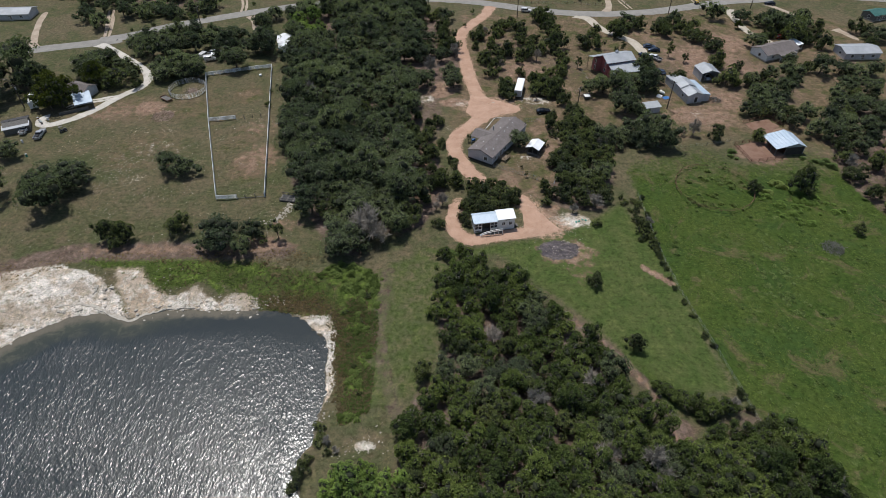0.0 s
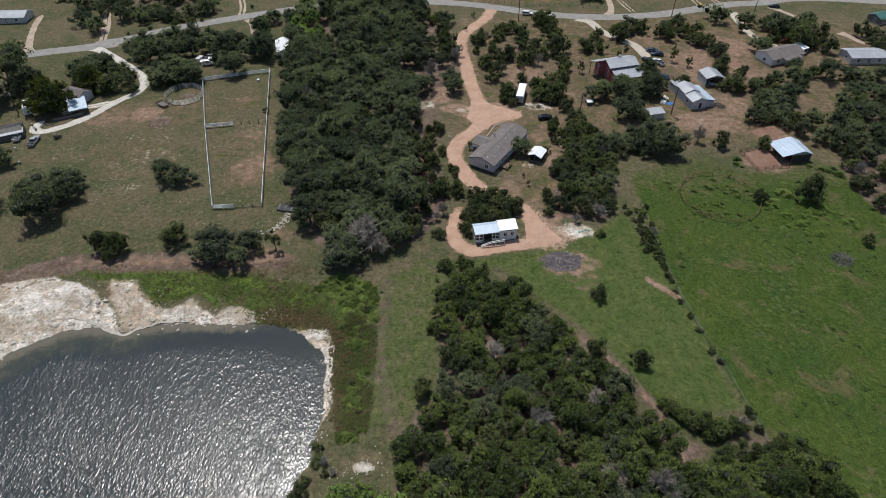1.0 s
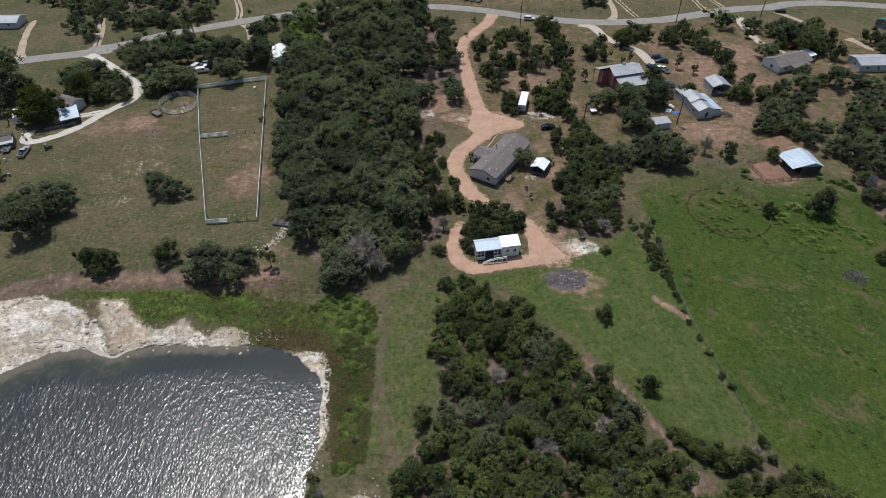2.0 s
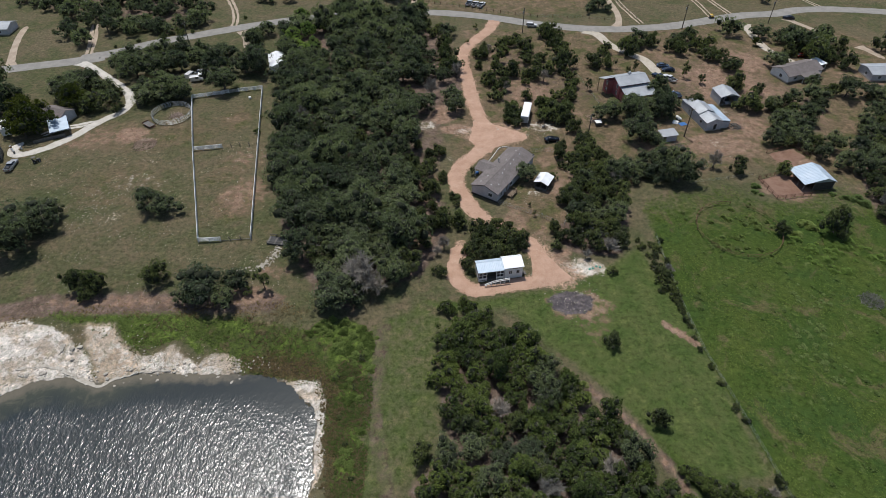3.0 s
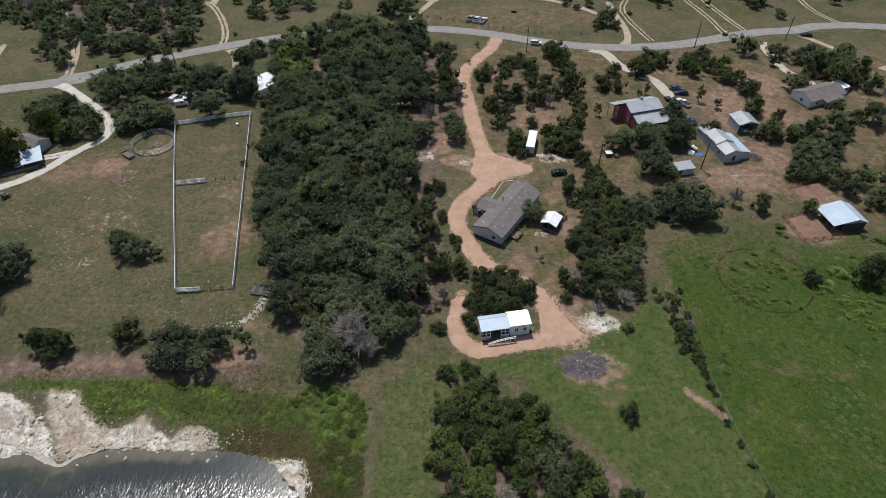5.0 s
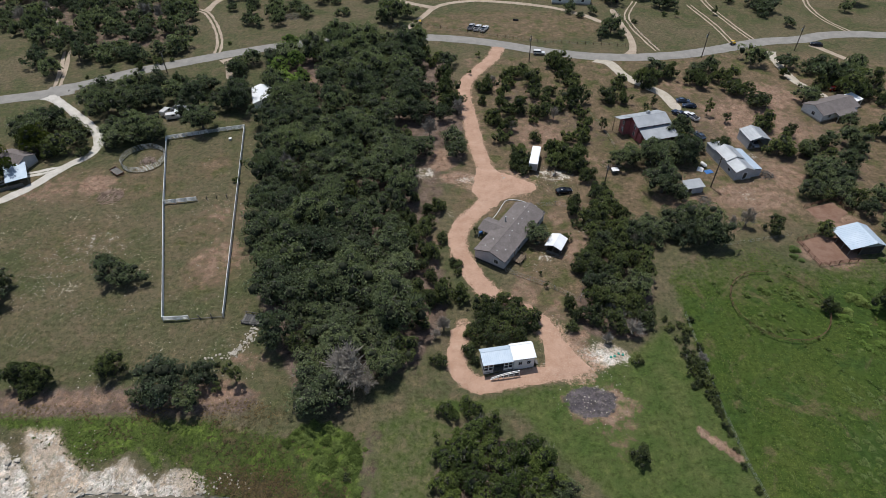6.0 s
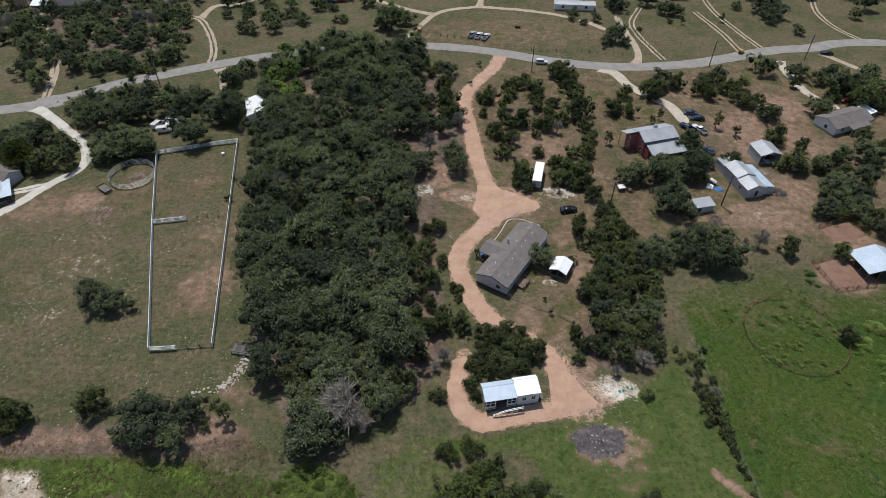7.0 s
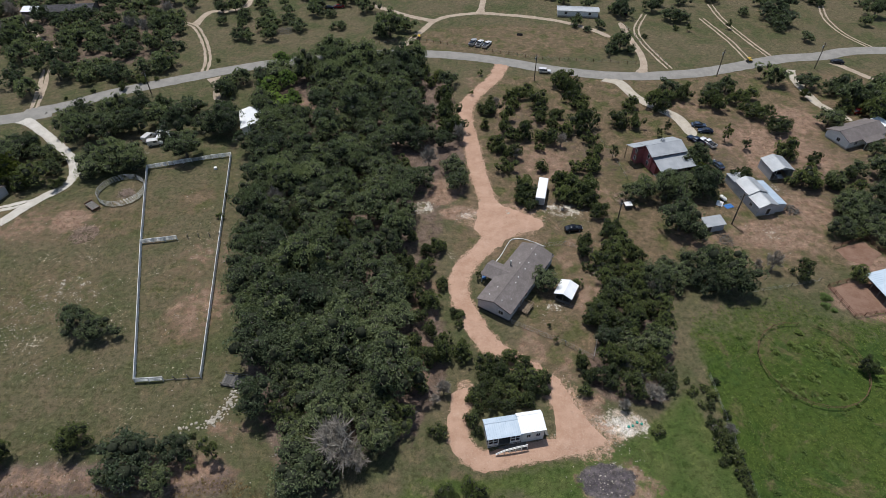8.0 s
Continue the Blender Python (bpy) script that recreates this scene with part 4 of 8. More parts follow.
tree_kind("olive", "elm_tree", "yellow-green elm with an open crown", "tree", 2, make_leafy(3.6, 6.0, 0.7, 22, 2200, 0.2, "olive", 0.2, lobe=(0.2, 0.36)))
tree_kind("thin", "young_tree", "small sparse green tree", "tree", 3,
          make_leafy(1.9, 4.2, 0.6, 11, 1000, 0.125, "cedar", 0.09, lobe=(0.16, 0.32), tall=1.2, rough=0.4, twigs=4))
tree_kind("bush", "bush", "rounded dark green bush standing in the grass", "bush", 4,
          make_leafy(1.6, 2.2, 0.0, 13, 1250, 0.105, "cedar", 0.07, lobe=(0.28, 0.44), twigs=8, mid=0.36))
tree_kind("bare", "bare_tree", "leafless grey tree with fine twigs", "tree", 3,
          lambda i: [("trunk", trunk_mesh("trunk", 2.4, 0.17)), ("crown", bare_mesh("crown", 3.0, 5.6))])
RADIUS = {"oak": 4.3, "far": 4.3, "light_cedar": 3.2, "cedar": 3.2, "juniper": 3.2, "lime": 3.9, "olive": 3.9, "thin": 2.1, "bush": 1.8, "bare": 2.9}
FIRST = {}


def tree(key, x, y, r, group=""):
    """One tree of a kind, turned and scaled to a crown radius r."""
    if key == "cedar" and (y > 185 or r < 1.7):
        key = "light_cedar"
    name, label, category, variants = KINDS[key]
    i = int(rng.integers(len(variants)))
    s = r / RADIUS[key] * rng.uniform(1.0, 1.14)
    m = Matrix.LocRotScale((x, y, land(x, y) - 0.05), Euler((0, 0, rng.uniform(0, 2 * math.pi))), (s, s, s * rng.uniform(0.80, 1.28)))
    if (key, i) in FIRST:
        ob = copy_thing(FIRST[key, i], m)
    else:
        ob = FIRST[key, i] = new(name)
        ob.empty_display_size = 0.5
        for n, me in variants[i]:
            part(n, me, "bark", ob)
        tagged(ob, label, category)
        ob.matrix_basis = m
    ob.matrix_basis = m
    if group:
        ob["group"] = group
    return ob


def grove(poly, gap, pick, group, holes=()):
    """Fills an outline with trees about gap metres apart; pick(x, y) gives kind and radius, or None."""
    x0, x1 = min(p[0] for p in poly), max(p[0] for p in poly)
    y0, y1 = min(p[1] for p in poly), max(p[1] for p in poly)
    pts = []
    tries = int((x1 - x0) * (y1 - y0) / gap ** 2 * 9)
    cand = np.stack([rng.uniform(x0, x1, tries), rng.uniform(y0, y1, tries)], -1)
    ok = poly_distance(cand[:, 0], cand[:, 1], poly) < -0.5
    for x, y in cand[ok]:
        if any(math.hypot((x - hx), (y - hy)) < hr for hx, hy, hr in holes):
            continue
        if all((x - a) ** 2 + (y - b) ** 2 > gap ** 2 for a, b in pts):
            pts.append((x, y))
    for x, y in pts:
        k = pick(x, y)
        if k:
            tree(k[0], x, y, k[1], group)
    return len(pts)


def mixed(*rows):
    """rows: kind, share, least and greatest radius."""
    def pick(x, y):
        u = rng.uniform()
        for key, share, lo, hi in rows:
            if u < share:
                return key, rng.uniform(lo, hi)
            u -= share
        return None
    return pick


grove(MAIN_WOOD, 4.9, lambda x, y: mixed(("lime", 0.012, 3.0, 3.6), ("oak", 0.82, 3.8, 6.2), ("cedar", 0.14, 2.4, 3.6), ("bare", 0.03, 2.4, 3.0))(x, y) if x < -8 else
      mixed(("oak", 0.38, 3.0, 4.0), ("cedar", 0.52, 2.2, 3.2), ("bare", 0.06, 2.2, 2.8))(x, y), "trees of the wood",
      holes=[(0, 190, 4), (-4, 150, 4), (-33, 205, 3), (-38.5, 127, 4.5), (-54, 243, 8), (-49, 248, 7), (-51, 234, 7), (-45, 238, 5), (-18.7, 112.8, 4.4)])
grove(NEAR_WOOD, 3.3, mixed(("juniper", 0.77, 2.7, 4.0), ("oak", 0.10, 2.8, 3.7), ("bare", 0.09, 2.0, 2.7), ("cedar", 0.04, 2.2, 3.0)), "trees of the cedar thicket",
      holes=[(28, 57, 2.0), (36.7, 48.5, 3.0)])
grove(EAST_WOOD, 3.8, mixed(("cedar", 0.72, 2.6, 3.6), ("oak", 0.18, 2.8, 3.8), ("bare", 0.10, 2.0, 2.6)), "trees behind the grey house")
grove([(12.2, 232.7), (22.5, 246), (52.2, 250), (42.7, 188.7), (32.6, 185), (22.4, 188.7), (16.3, 199.3), (12.2, 214.1)], 6.2, mixed(("cedar", 0.66, 1.9, 3.2), ("bare", 0.06, 1.6, 2.2)), "scattered cedars beside the driveway",
      holes=[(26.9, 188, 6), (28, 182, 6), (31, 205, 4), (33.5, 174, 6), (30, 212, 4), (32.5, 254, 5)])
grove(FAR_EAST_WOOD, 5.5, mixed(("oak", 0.5, 3.0, 4.0), ("cedar", 0.45, 2.4, 3.4), ("bare", 0.05, 2.2, 2.8)), "trees along the green field")
grove(NORTH_WEST_WOOD, 5.6, mixed(("far", 0.82, 3.0, 4.6), ("bare", 0.05, 2.4, 3.2)), "trees north of the road",
      holes=[(-174, 314, 8), (-165, 312, 6), (-155, 316, 6), (-158, 290, 4), (-163, 298, 4), (-152, 282, 3)])
grove([(-112.3, 323.1), (-93.4, 336.6), (-69.1, 343.7), (-36.9, 336.5), (-34.8, 315.2), (-57.1, 304.4), (-67.7, 287.7), (-84.1, 282.5), (-94.7, 304.5)], 8.5, mixed(("far", 0.8, 2.6, 3.8)), "trees north of the road", holes=[(-47, 321, 8), (-65, 297, 6)])
grove([(40.8, 343.4), (217.1, 350.3), (199.3, 319), (156.8, 322.3), (130.2, 330.4), (89.5, 319.3), (73.9, 314.9), (43.1, 320.1)], 9.0, mixed(("far", 0.75, 2.6, 3.8)), "trees north of the road", holes=[(57, 313, 10), (78, 314, 4)])
LONE = {
    "juniper": [
        [(0.9, 104.6, 2.2), (5.0, 105.4, 2.0), (8.9, 100.9, 2.4), (0.7, 96.4, 2.2), (5.9, 96.6, 2.4)],
        [(46.6, 51.3, 3.4), (55.4, 53.4, 3.1), (57.7, 49.2, 3.8), (64, 52.3, 3.5), (63.7, 56.2, 2.8), (61.5, 58.5, 2.2), (63.6, 47.1, 3.8), (50.1, 47.2, 3.4), (43.3, 47.2, 2.9), (66.4, 44.9, 3.3),
    (42.3, 52.0, 2.7), (50, 55.4, 2.6), (54.4, 56.2, 2.4), (57.9, 45.2, 3.4), (53.2, 45.2, 3.2), (46.1, 43.8, 2.9), (60, 42, 3.5), (50, 41, 3.5), (43, 41, 3.5), (48.4, 50.2, 3.0), (53.6, 50.2, 3.0), (60.6, 51, 2.8), (58.8, 54.6, 2.4), (45.2, 49.2, 2.6), (66.5, 49.5, 2.4), (61, 46.4, 3.0), (52, 53, 2.4), (47.6, 53.8, 2.2)],
        [(44.2, 65.4, 2.2), (46.3, 63.4, 2.5), (48.6, 62.2, 2.3), (51, 61.6, 2.5), (53.9, 61.6, 2.2), (42.7, 66.9, 1.5), (49.2, 60.4, 1.9)],
    ],
    "oak": [
        [(-119.9, 226.3, 3.6), (-116.4, 229.6, 3.6), (-110, 229.6, 3.9), (-103.6, 229.6, 3.7), (-97.9, 231.6, 3.8), (-91.1, 233.1, 3.8), (-83.2, 229.6, 3.8), (-94.4, 201.0, 4.6), (-100.8, 203.0, 3.8), (-88.6, 201.0, 3.6), (-78.6, 213.3, 3.4), (-72.2, 219.9, 4.4), (-68.7, 226.8, 3.6), (-81.3, 233.6, 3.2), (-74.4, 243, 3.4)],
        [(-127.8, 205.1, 4.4), (-123.8, 209.2, 4.0), (-117.1, 205.1, 3.2), (-128.8, 201.1, 3.9), (-111.8, 199.1, 2.3)],
        [(-20.3, 120.8, 3.1), (-15.6, 124.9, 2.7), (-12.3, 118.2, 3.4), (-10.3, 114.2, 2.2), (-26.7, 114.8, 3.2), (-23.6, 108.4, 3.2), (-25.5, 105.9, 2.8), (-16.2, 121.3, 3.2)],
        [(138.7, 246.1, 4), (143.4, 240.2, 4), (150.4, 246.1, 3.8), (123.6, 196.6, 3.8), (117.3, 196.6, 2.9), (139.2, 308.5, 5.2), (147.9, 317.7, 5), (183.5, 311.5, 4.5), (75.8, 311.5, 4.2), (63.9, 299.7, 2.3), (58.8, 296.9, 2), (55.2, 302.6, 2.6)],
        [(-17, 133, 3.2), (-13.6, 137.6, 2.7), (-13.4, 129.3, 2.5), (-10.7, 126.4, 1.9), (71.2, 189.8, 4.1), (68.1, 192.6, 3.5), (62.9, 191, 3.5)],
        [(74.1, 203.3, 3.4), (72.6, 201.1, 2.4), (76.2, 203.1, 2.2)],
        [(106.5, 180.3, 4.0), (100.8, 172.3, 3.1), (108.7, 171.6, 3.5), (111.9, 163.7, 2.7), (117.6, 168.6, 3.1), (116.3, 159.6, 3.2), (124.8, 192.7, 2.6), (137.5, 201.1, 3.7), (144.3, 200.5, 3.5), (148.3, 196.7, 3.6),
    (155.2, 198.4, 3.6), (138.9, 186.2, 3.9), (145.3, 183.8, 3.8), (131.6, 178.7, 3.2), (135.8, 172.6, 3.7), (142.1, 171.7, 3.3), (123.8, 166.5, 3.1), (127.3, 162.8, 3.2), (132.3, 159, 3.5), (147.3, 239.3, 3.9),
    (172.6, 229.9, 4.0)],
        [(-167.9, 284.8, 4.8), (-148, 261.9, 3.7), (-150.7, 252, 4.3), (-141, 243.5, 3.8), (-136.5, 255.1, 4.0), (-131.7, 257.7, 4.0), (-126.4, 259.4, 4.0), (-122.8, 263.1, 3.5), (-117.1, 255.5, 2.8), (-126.1, 253, 2.8),
    (-109.1, 261.8, 3.7), (-102.1, 264.7, 4.5), (-111.6, 280.4, 3.9), (-118.5, 275.5, 3.8), (-157.7, 269.3, 4.6), (-147.1, 286.5, 4.0), (-136, 286.5, 4.0), (-129.1, 294.4, 4.1), (-127, 274.9, 3.4)],
        [(-106.1, 125.1, 5.7), (-104.1, 133.8, 5.9), (-113.7, 132.4, 3.4), (-102.9, 138.5, 3.2), (-79.2, 142.1, 3.6), (-73.7, 140.1, 3.5), (-55.4, 110.1, 5.0), (-58, 107.6, 2.5), (-49.4, 106.7, 2.8), (-48.4, 112.3, 2.8),
    (-67.5, 220.2, 4.8), (-74.7, 247.4, 3.8), (-70.5, 252.1, 3.8)],
        [(-148.5, 192.8, 8.7), (-143.4, 196.4, 4.4), (-142.8, 187.4, 4.3), (-127.1, 203.5, 5.3), (-116.3, 219.7, 3.9), (-109.8, 215.9, 4.3), (-105.7, 218.8, 4.3), (-100.9, 221.2, 4.1), (-95.5, 220.7, 4.3), (-90.1, 224.7, 4.4),
    (-82.3, 218.8, 4.7), (-99.4, 199.6, 4.4), (-94.5, 202.3, 4.9), (-88.9, 201.1, 4.1), (-75.9, 206.6, 5.0), (-128.8, 149, 3.7), (-152.6, 181.9, 7.5), (-122.5, 129, 4.6)],
        [(55.9, 187.9, 3.8), (60.1, 185.6, 4.2), (66, 188.4, 4.0), (71.2, 188.3, 3.2), (51, 186.2, 3.3), (76.6, 194, 1.9), (65.5, 155.3, 4.9), (63.9, 159.8, 3.2), (58.6, 158.6, 2.9), (52.4, 158.6, 2.9),
    (70.3, 201.6, 2.6), (73.7, 205.7, 2.3), (23.4, 153.8, 3.2), (60.7, 173.9, 4.7), (63.6, 173.2, 2.9), (48.2, 153.1, 3.3), (53, 154.5, 3.4), (58.1, 155.8, 3.1), (61.7, 153.6, 3.6), (66.6, 153, 4.6)],
        [(92.9, 245.6, 3.5), (97.5, 246.3, 3.1), (77.2, 245, 3.8), (116, 252.3, 4.3), (126.8, 249.7, 3.9), (132.6, 245.4, 3.1), (137, 246.5, 2.9), (134.9, 235.6, 4.8), (140.6, 236.9, 4.5), (142.4, 232.6, 4.4),
    (121.8, 223.5, 3.9), (138.4, 299.9, 4.6), (138, 306.3, 3.3), (143.2, 287, 2.9), (95.8, 307.8, 4.2), (99.9, 306.4, 3.3)],
        [(-41.2, 275.1, 5.9), (-44.4, 273.3, 3.4), (-21.1, 292, 5.8), (-15.1, 297.9, 4.1), (-25.3, 292.4, 3.6), (-42.9, 299.3, 3.0), (-58.3, 297.9, 3.7), (-71.1, 304, 3.5), (-76.8, 288, 2.7), (-70.3, 294.5, 3.2),
    (68.5, 280, 3.9), (64.2, 277.2, 2.8), (72.2, 276.1, 2.6), (128.6, 313.2, 2.4), (174.9, 302, 2.6), (-83.9, 307.9, 2.8), (-89.9, 317.6, 2.9)],
        [(105.9, 180.6, 3.5), (111.7, 183.4, 3.6), (116.7, 185, 3.0), (105.4, 175.9, 3.2), (110.6, 176.4, 3.2), (128.7, 207.6, 3.0), (108.9, 192.3, 2.8), (-53.9, 314.1, 3.8), (-32.5, 316.5, 3.9), (-43.4, 326.6, 4.0),
    (90.2, 317.2, 3.4), (139.5, 322.1, 3.4), (163.9, 327.2, 3.5), (119.4, 328.7, 3.5)],
    ],
    "cedar": [
        [(22.6, 187.8, 3.0), (23.4, 182.5, 2.2), (20.7, 184.9, 1.9)],
        [(-4.1, 159.4, 2.2), (-1.3, 166.4, 2.2), (-0.2, 154.0, 2.0), (-3.9, 149.3, 2.3), (2.6, 146.0, 1.5), (3.4, 142.6, 1.1), (-6.1, 131.1, 2.5), (-5.0, 126.8, 2.5), (-0.2, 134.2, 2.5), (3.6, 134.4, 2.2), (-7.2, 135.7, 2.5), (-2.6, 140.2, 1.8)],
        [(35.4, 168.0, 2.3), (36.7, 161.4, 2.2), (41.5, 165.2, 2.6), (44.6, 169.4, 2.6), (42.9, 157.5, 2.6), (38.5, 154.7, 2.5), (33.4, 146.0, 2.0), (32.2, 142.8, 2.0), (35.6, 147.6, 2.4), (29.4, 128.3, 1.8), (28.0, 125.4, 1.6), (44.6, 152.9, 2.8), (48.2, 155.4, 2.8)],
        [(107.9, 192.8, 2.6), (114.2, 188.7, 2.5), (104.9, 171.6, 2.4), (111.2, 168, 2.4), (133.1, 202, 2.3), (137.1, 227.2, 4.4), (126, 225.7, 2.7), (132.6, 233.6, 2.7), (138, 238.6, 3.0), (152.8, 235.7, 3.0),
    (143.7, 226.3, 3.5), (148.3, 221.5, 3.1), (166.4, 222.3, 2.6), (168.9, 236.3, 3.7)],
        [(-83.8, 111.9, 3.4), (-79.9, 111.7, 3.1), (-80.9, 109.1, 2.5), (-67.3, 114.1, 3.3), (-115.5, 194, 4.0), (-113.8, 203.9, 2.7), (-123.4, 210.4, 2.9), (-107.5, 191.8, 1.6), (40.2, 77.1, 2.2), (-4.4, 70.2, 2.3),
    (85.7, 130.5, 2.3), (35.5, 95.4, 2.1)],
        [(8.7, 131.5, 2.5), (11.6, 130.1, 2.5), (14.7, 128.1, 2.6), (18, 127.9, 2.5), (10.6, 124.9, 2.0), (7.3, 125, 2.1), (19.7, 125.4, 1.4), (5.5, 119, 1.5), (-0.5, 133.8, 2.8), (-3.7, 133.1, 2.5),
    (4.4, 134.1, 2.3), (-5.8, 136.6, 2.1), (-0.8, 116.8, 1.6), (9.3, 122.4, 1.8), (12.5, 121.9, 1.8), (16.4, 123, 1.7), (6.9, 121.4, 1.4), (6.5, 116.5, 1.2), (16.2, 131.7, 2.1), (13.4, 132.9, 2.1),
    (13.3, 125, 2.1), (17.2, 125.1, 2.0), (10.7, 127.2, 2.0), (20.3, 127.6, 1.7), (8.5, 128, 1.9), (15.5, 123.4, 1.4), (5.7, 123.9, 1.4)],
        [(-4, 165.3, 2.1), (-5.1, 156.4, 2.9), (-1.1, 168.2, 1.5), (-2.8, 147.8, 2.8), (-5.2, 143.8, 2.0), (-8.3, 159.7, 2.1), (3.2, 145.3, 1.6), (-8, 170.8, 1.7), (0.1, 137.6, 1.9), (34.3, 164.7, 2.2),
    (34.5, 159.8, 1.6), (30.8, 154, 1.8)],
        [(27.2, 242.8, 2.9), (23.1, 240.7, 2.3), (41.2, 249, 3.9), (44.1, 245.7, 3.5), (43.9, 240.1, 2.7), (16.8, 232.9, 3.0), (13.7, 232.6, 2.2), (22.6, 235.5, 2.2), (31, 235.8, 3.0), (31.1, 228.2, 2.7),
    (36.5, 228.1, 2.4), (18.7, 220.3, 2.1), (25.4, 217, 2.6), (17.1, 210.3, 2.5), (20.2, 206.5, 2.7), (18, 199.7, 2.6), (29.1, 210.4, 1.5)],
        [(32.8, 214.3, 2.7), (38.4, 218.8, 2.3), (45.9, 235.3, 2.8), (44.3, 221.5, 3.5), (43.2, 202.5, 2.6), (39.3, 200.1, 2.3), (23.4, 189.6, 2.6), (24.7, 187.1, 1.7), (34.8, 189.2, 3.4), (38.3, 185.8, 2.6),
    (36, 184.5, 2.3), (2.6, 228.7, 3.6), (2.8, 220.2, 3.2), (13.6, 222.7, 1.4), (32.7, 185.1, 3.0), (37.9, 189.2, 3.4), (39.6, 184.2, 2.6), (32, 192.3, 2.5), (22.2, 193.2, 2.2), (22.2, 185, 1.8)],
        [(75.2, 240.4, 2.8), (82, 240.7, 2.7), (88.8, 238.6, 3.0), (91.5, 234.9, 3.0), (98.1, 238.3, 3.2), (103.7, 240.4, 2.8), (100.9, 230.4, 3.1), (103.8, 229.8, 2.6), (105.1, 220.9, 3.9), (62.5, 234.6, 2.8),
    (69.9, 234.7, 3.2), (71.8, 233, 2.4), (55.6, 224.5, 2.9), (61.7, 223.3, 2.3), (102.5, 206.7, 2.8), (101.6, 209.4, 2.2)],
        [(100.1, 192.2, 3.6), (103.1, 192, 2.2), (83.2, 194.6, 2.7), (41, 179.3, 2.7), (42.1, 171.8, 2.8), (41.9, 164.3, 3.0), (45.7, 165, 2.3), (47.4, 162.4, 1.9), (107.8, 203, 2.1), (84.7, 157.3, 2.6),
    (97.1, 156.8, 2.4), (113.6, 194.8, 2.1), (44.1, 173.7, 2.0)],
        [(39.3, 131.4, 2.5), (35.6, 131.6, 2.3), (42.5, 134.2, 2.6), (34.6, 137.6, 1.9), (28.3, 131.6, 1.8), (45.4, 138.6, 2.6), (40.1, 138.6, 2.6), (45.6, 146.4, 2.7), (40.7, 146.6, 2.5), (37.2, 144.5, 2.0),
    (43.5, 153.4, 2.6), (48.5, 152.5, 2.6), (39, 152.9, 2.1)],
        [(51.7, 115.4, 1.9), (52.4, 112.2, 1.6), (52.7, 108.6, 1.3), (52.5, 124, 1.2), (99.3, 130.8, 3.7), (106.3, 113.1, 1.9), (60.2, 53.3, 2.4), (58.4, 56.9, 1.9)],
    ],
    "lime": [[(-58, 261.7, 3.7), (-59, 245.3, 3.9), (-53, 246.1, 3.9), (-54.5, 234.8, 3.7), (-49.1, 235.3, 3.3), (-48.7, 254.7, 3.2), (-50.9, 229.9, 2.9)], [(-17.9, 49.4, 2.1), (-10.4, 46.4, 2.5), (-7, 47.4, 2.1), (-5.4, 50.2, 1.7), (-13.2, 48.8, 2.0), (-15.9, 47.4, 2.9), (-18.6, 46.2, 2.5), (-12.4, 45.6, 2.3), (-20.4, 44.7, 1.9), (-14.8, 41.9, 2.8)]],
    "olive": [[(-121.2, 195.3, 4.7), (-131.8, 184.5, 5.1), (-132.7, 179.4, 4.6)], [(-122.6, 194.6, 4.4), (-127.6, 179.1, 5.6), (-129.9, 176.5, 3.7)], [(122.7, 242, 2.1), (73.3, 197.9, 2.2)]],
    "thin": [[(-41.3, 111.8, 2.4), (-44.8, 110.2, 1.3)], [(50.2, 206.4, 1.8), (90.9, 210.5, 1.9), (86.6, 215.5, 2.2), (8.2, 156.4, 1.2), (23.2, 142.1, 0.6), (24.1, 138.1, 0.8), (66.8, 218, 1.4), (70.2, 221, 1.6), (99.8, 296.8, 1.4), (13.5, 258.9, 1.2),
    (9.9, 244.1, 1.0), (-77.9, 220.7, 1.1), (117.1, 299.1, 1.6)]],
    "bush": [
        [(40.3, 116.6, 1.5), (51.8, 126.4, 1.1), (51.6, 122.1, 1.2), (51.6, 118.7, 1.3), (52.1, 114.1, 1.4), (52.7, 110.3, 1.3), (53.1, 107.3, 1.0), (53, 105.2, 1.0), (53.3, 101.9, 1.0), (53.7, 97.3, 0.8), (53.9, 94, 0.8),
    (54.7, 89.8, 0.8), (53.2, 104, 0.8), (53.5, 100.3, 0.8), (55.3, 85.3, 0.9), (56.2, 79.9, 1.0), (57.1, 77, 0.8), (58.4, 65.1, 1.2), (58.9, 61.9, 1.1), (54.4, 127.8, 0.9), (53.9, 120.4, 1.0),
    (53.1, 106.6, 0.8), (-58.3, 179.2, 1.3), (-133.7, 190.3, 1.4), (-107.3, 193.9, 1.6), (-164.7, 225.3, 1.3), (101.2, 151.6, 1.2)],
        [(-22.6, 57.4, 1.7), (-23.6, 59.4, 1.2), (-25.2, 51.2, 1.6), (-24.8, 53.2, 1.2), (-25.9, 49.6, 1.6), (-26.9, 48, 1.2), (-21.5, 54.4, 0.9), (-16.6, 66.6, 0.6), (-18.4, 73.4, 0.6), (-17.8, 85.5, 0.7), (-21.9, 88, 0.8), (-17.2, 92.1, 0.9),
    (-20.3, 79.3, 0.6), (-46.4, 116.2, 0.7)],
        [(40.5, 124.8, 1.0), (49.4, 125.5, 1.3), (50.2, 122.4, 1.1), (50.7, 118.7, 1.3), (50.5, 114, 1.4), (50.5, 110.9, 1.2), (49.2, 128.1, 0.9), (-109.8, 253.2, 1.2), (-106.6, 253.5, 2.0), (-102.5, 255.3, 1.2),
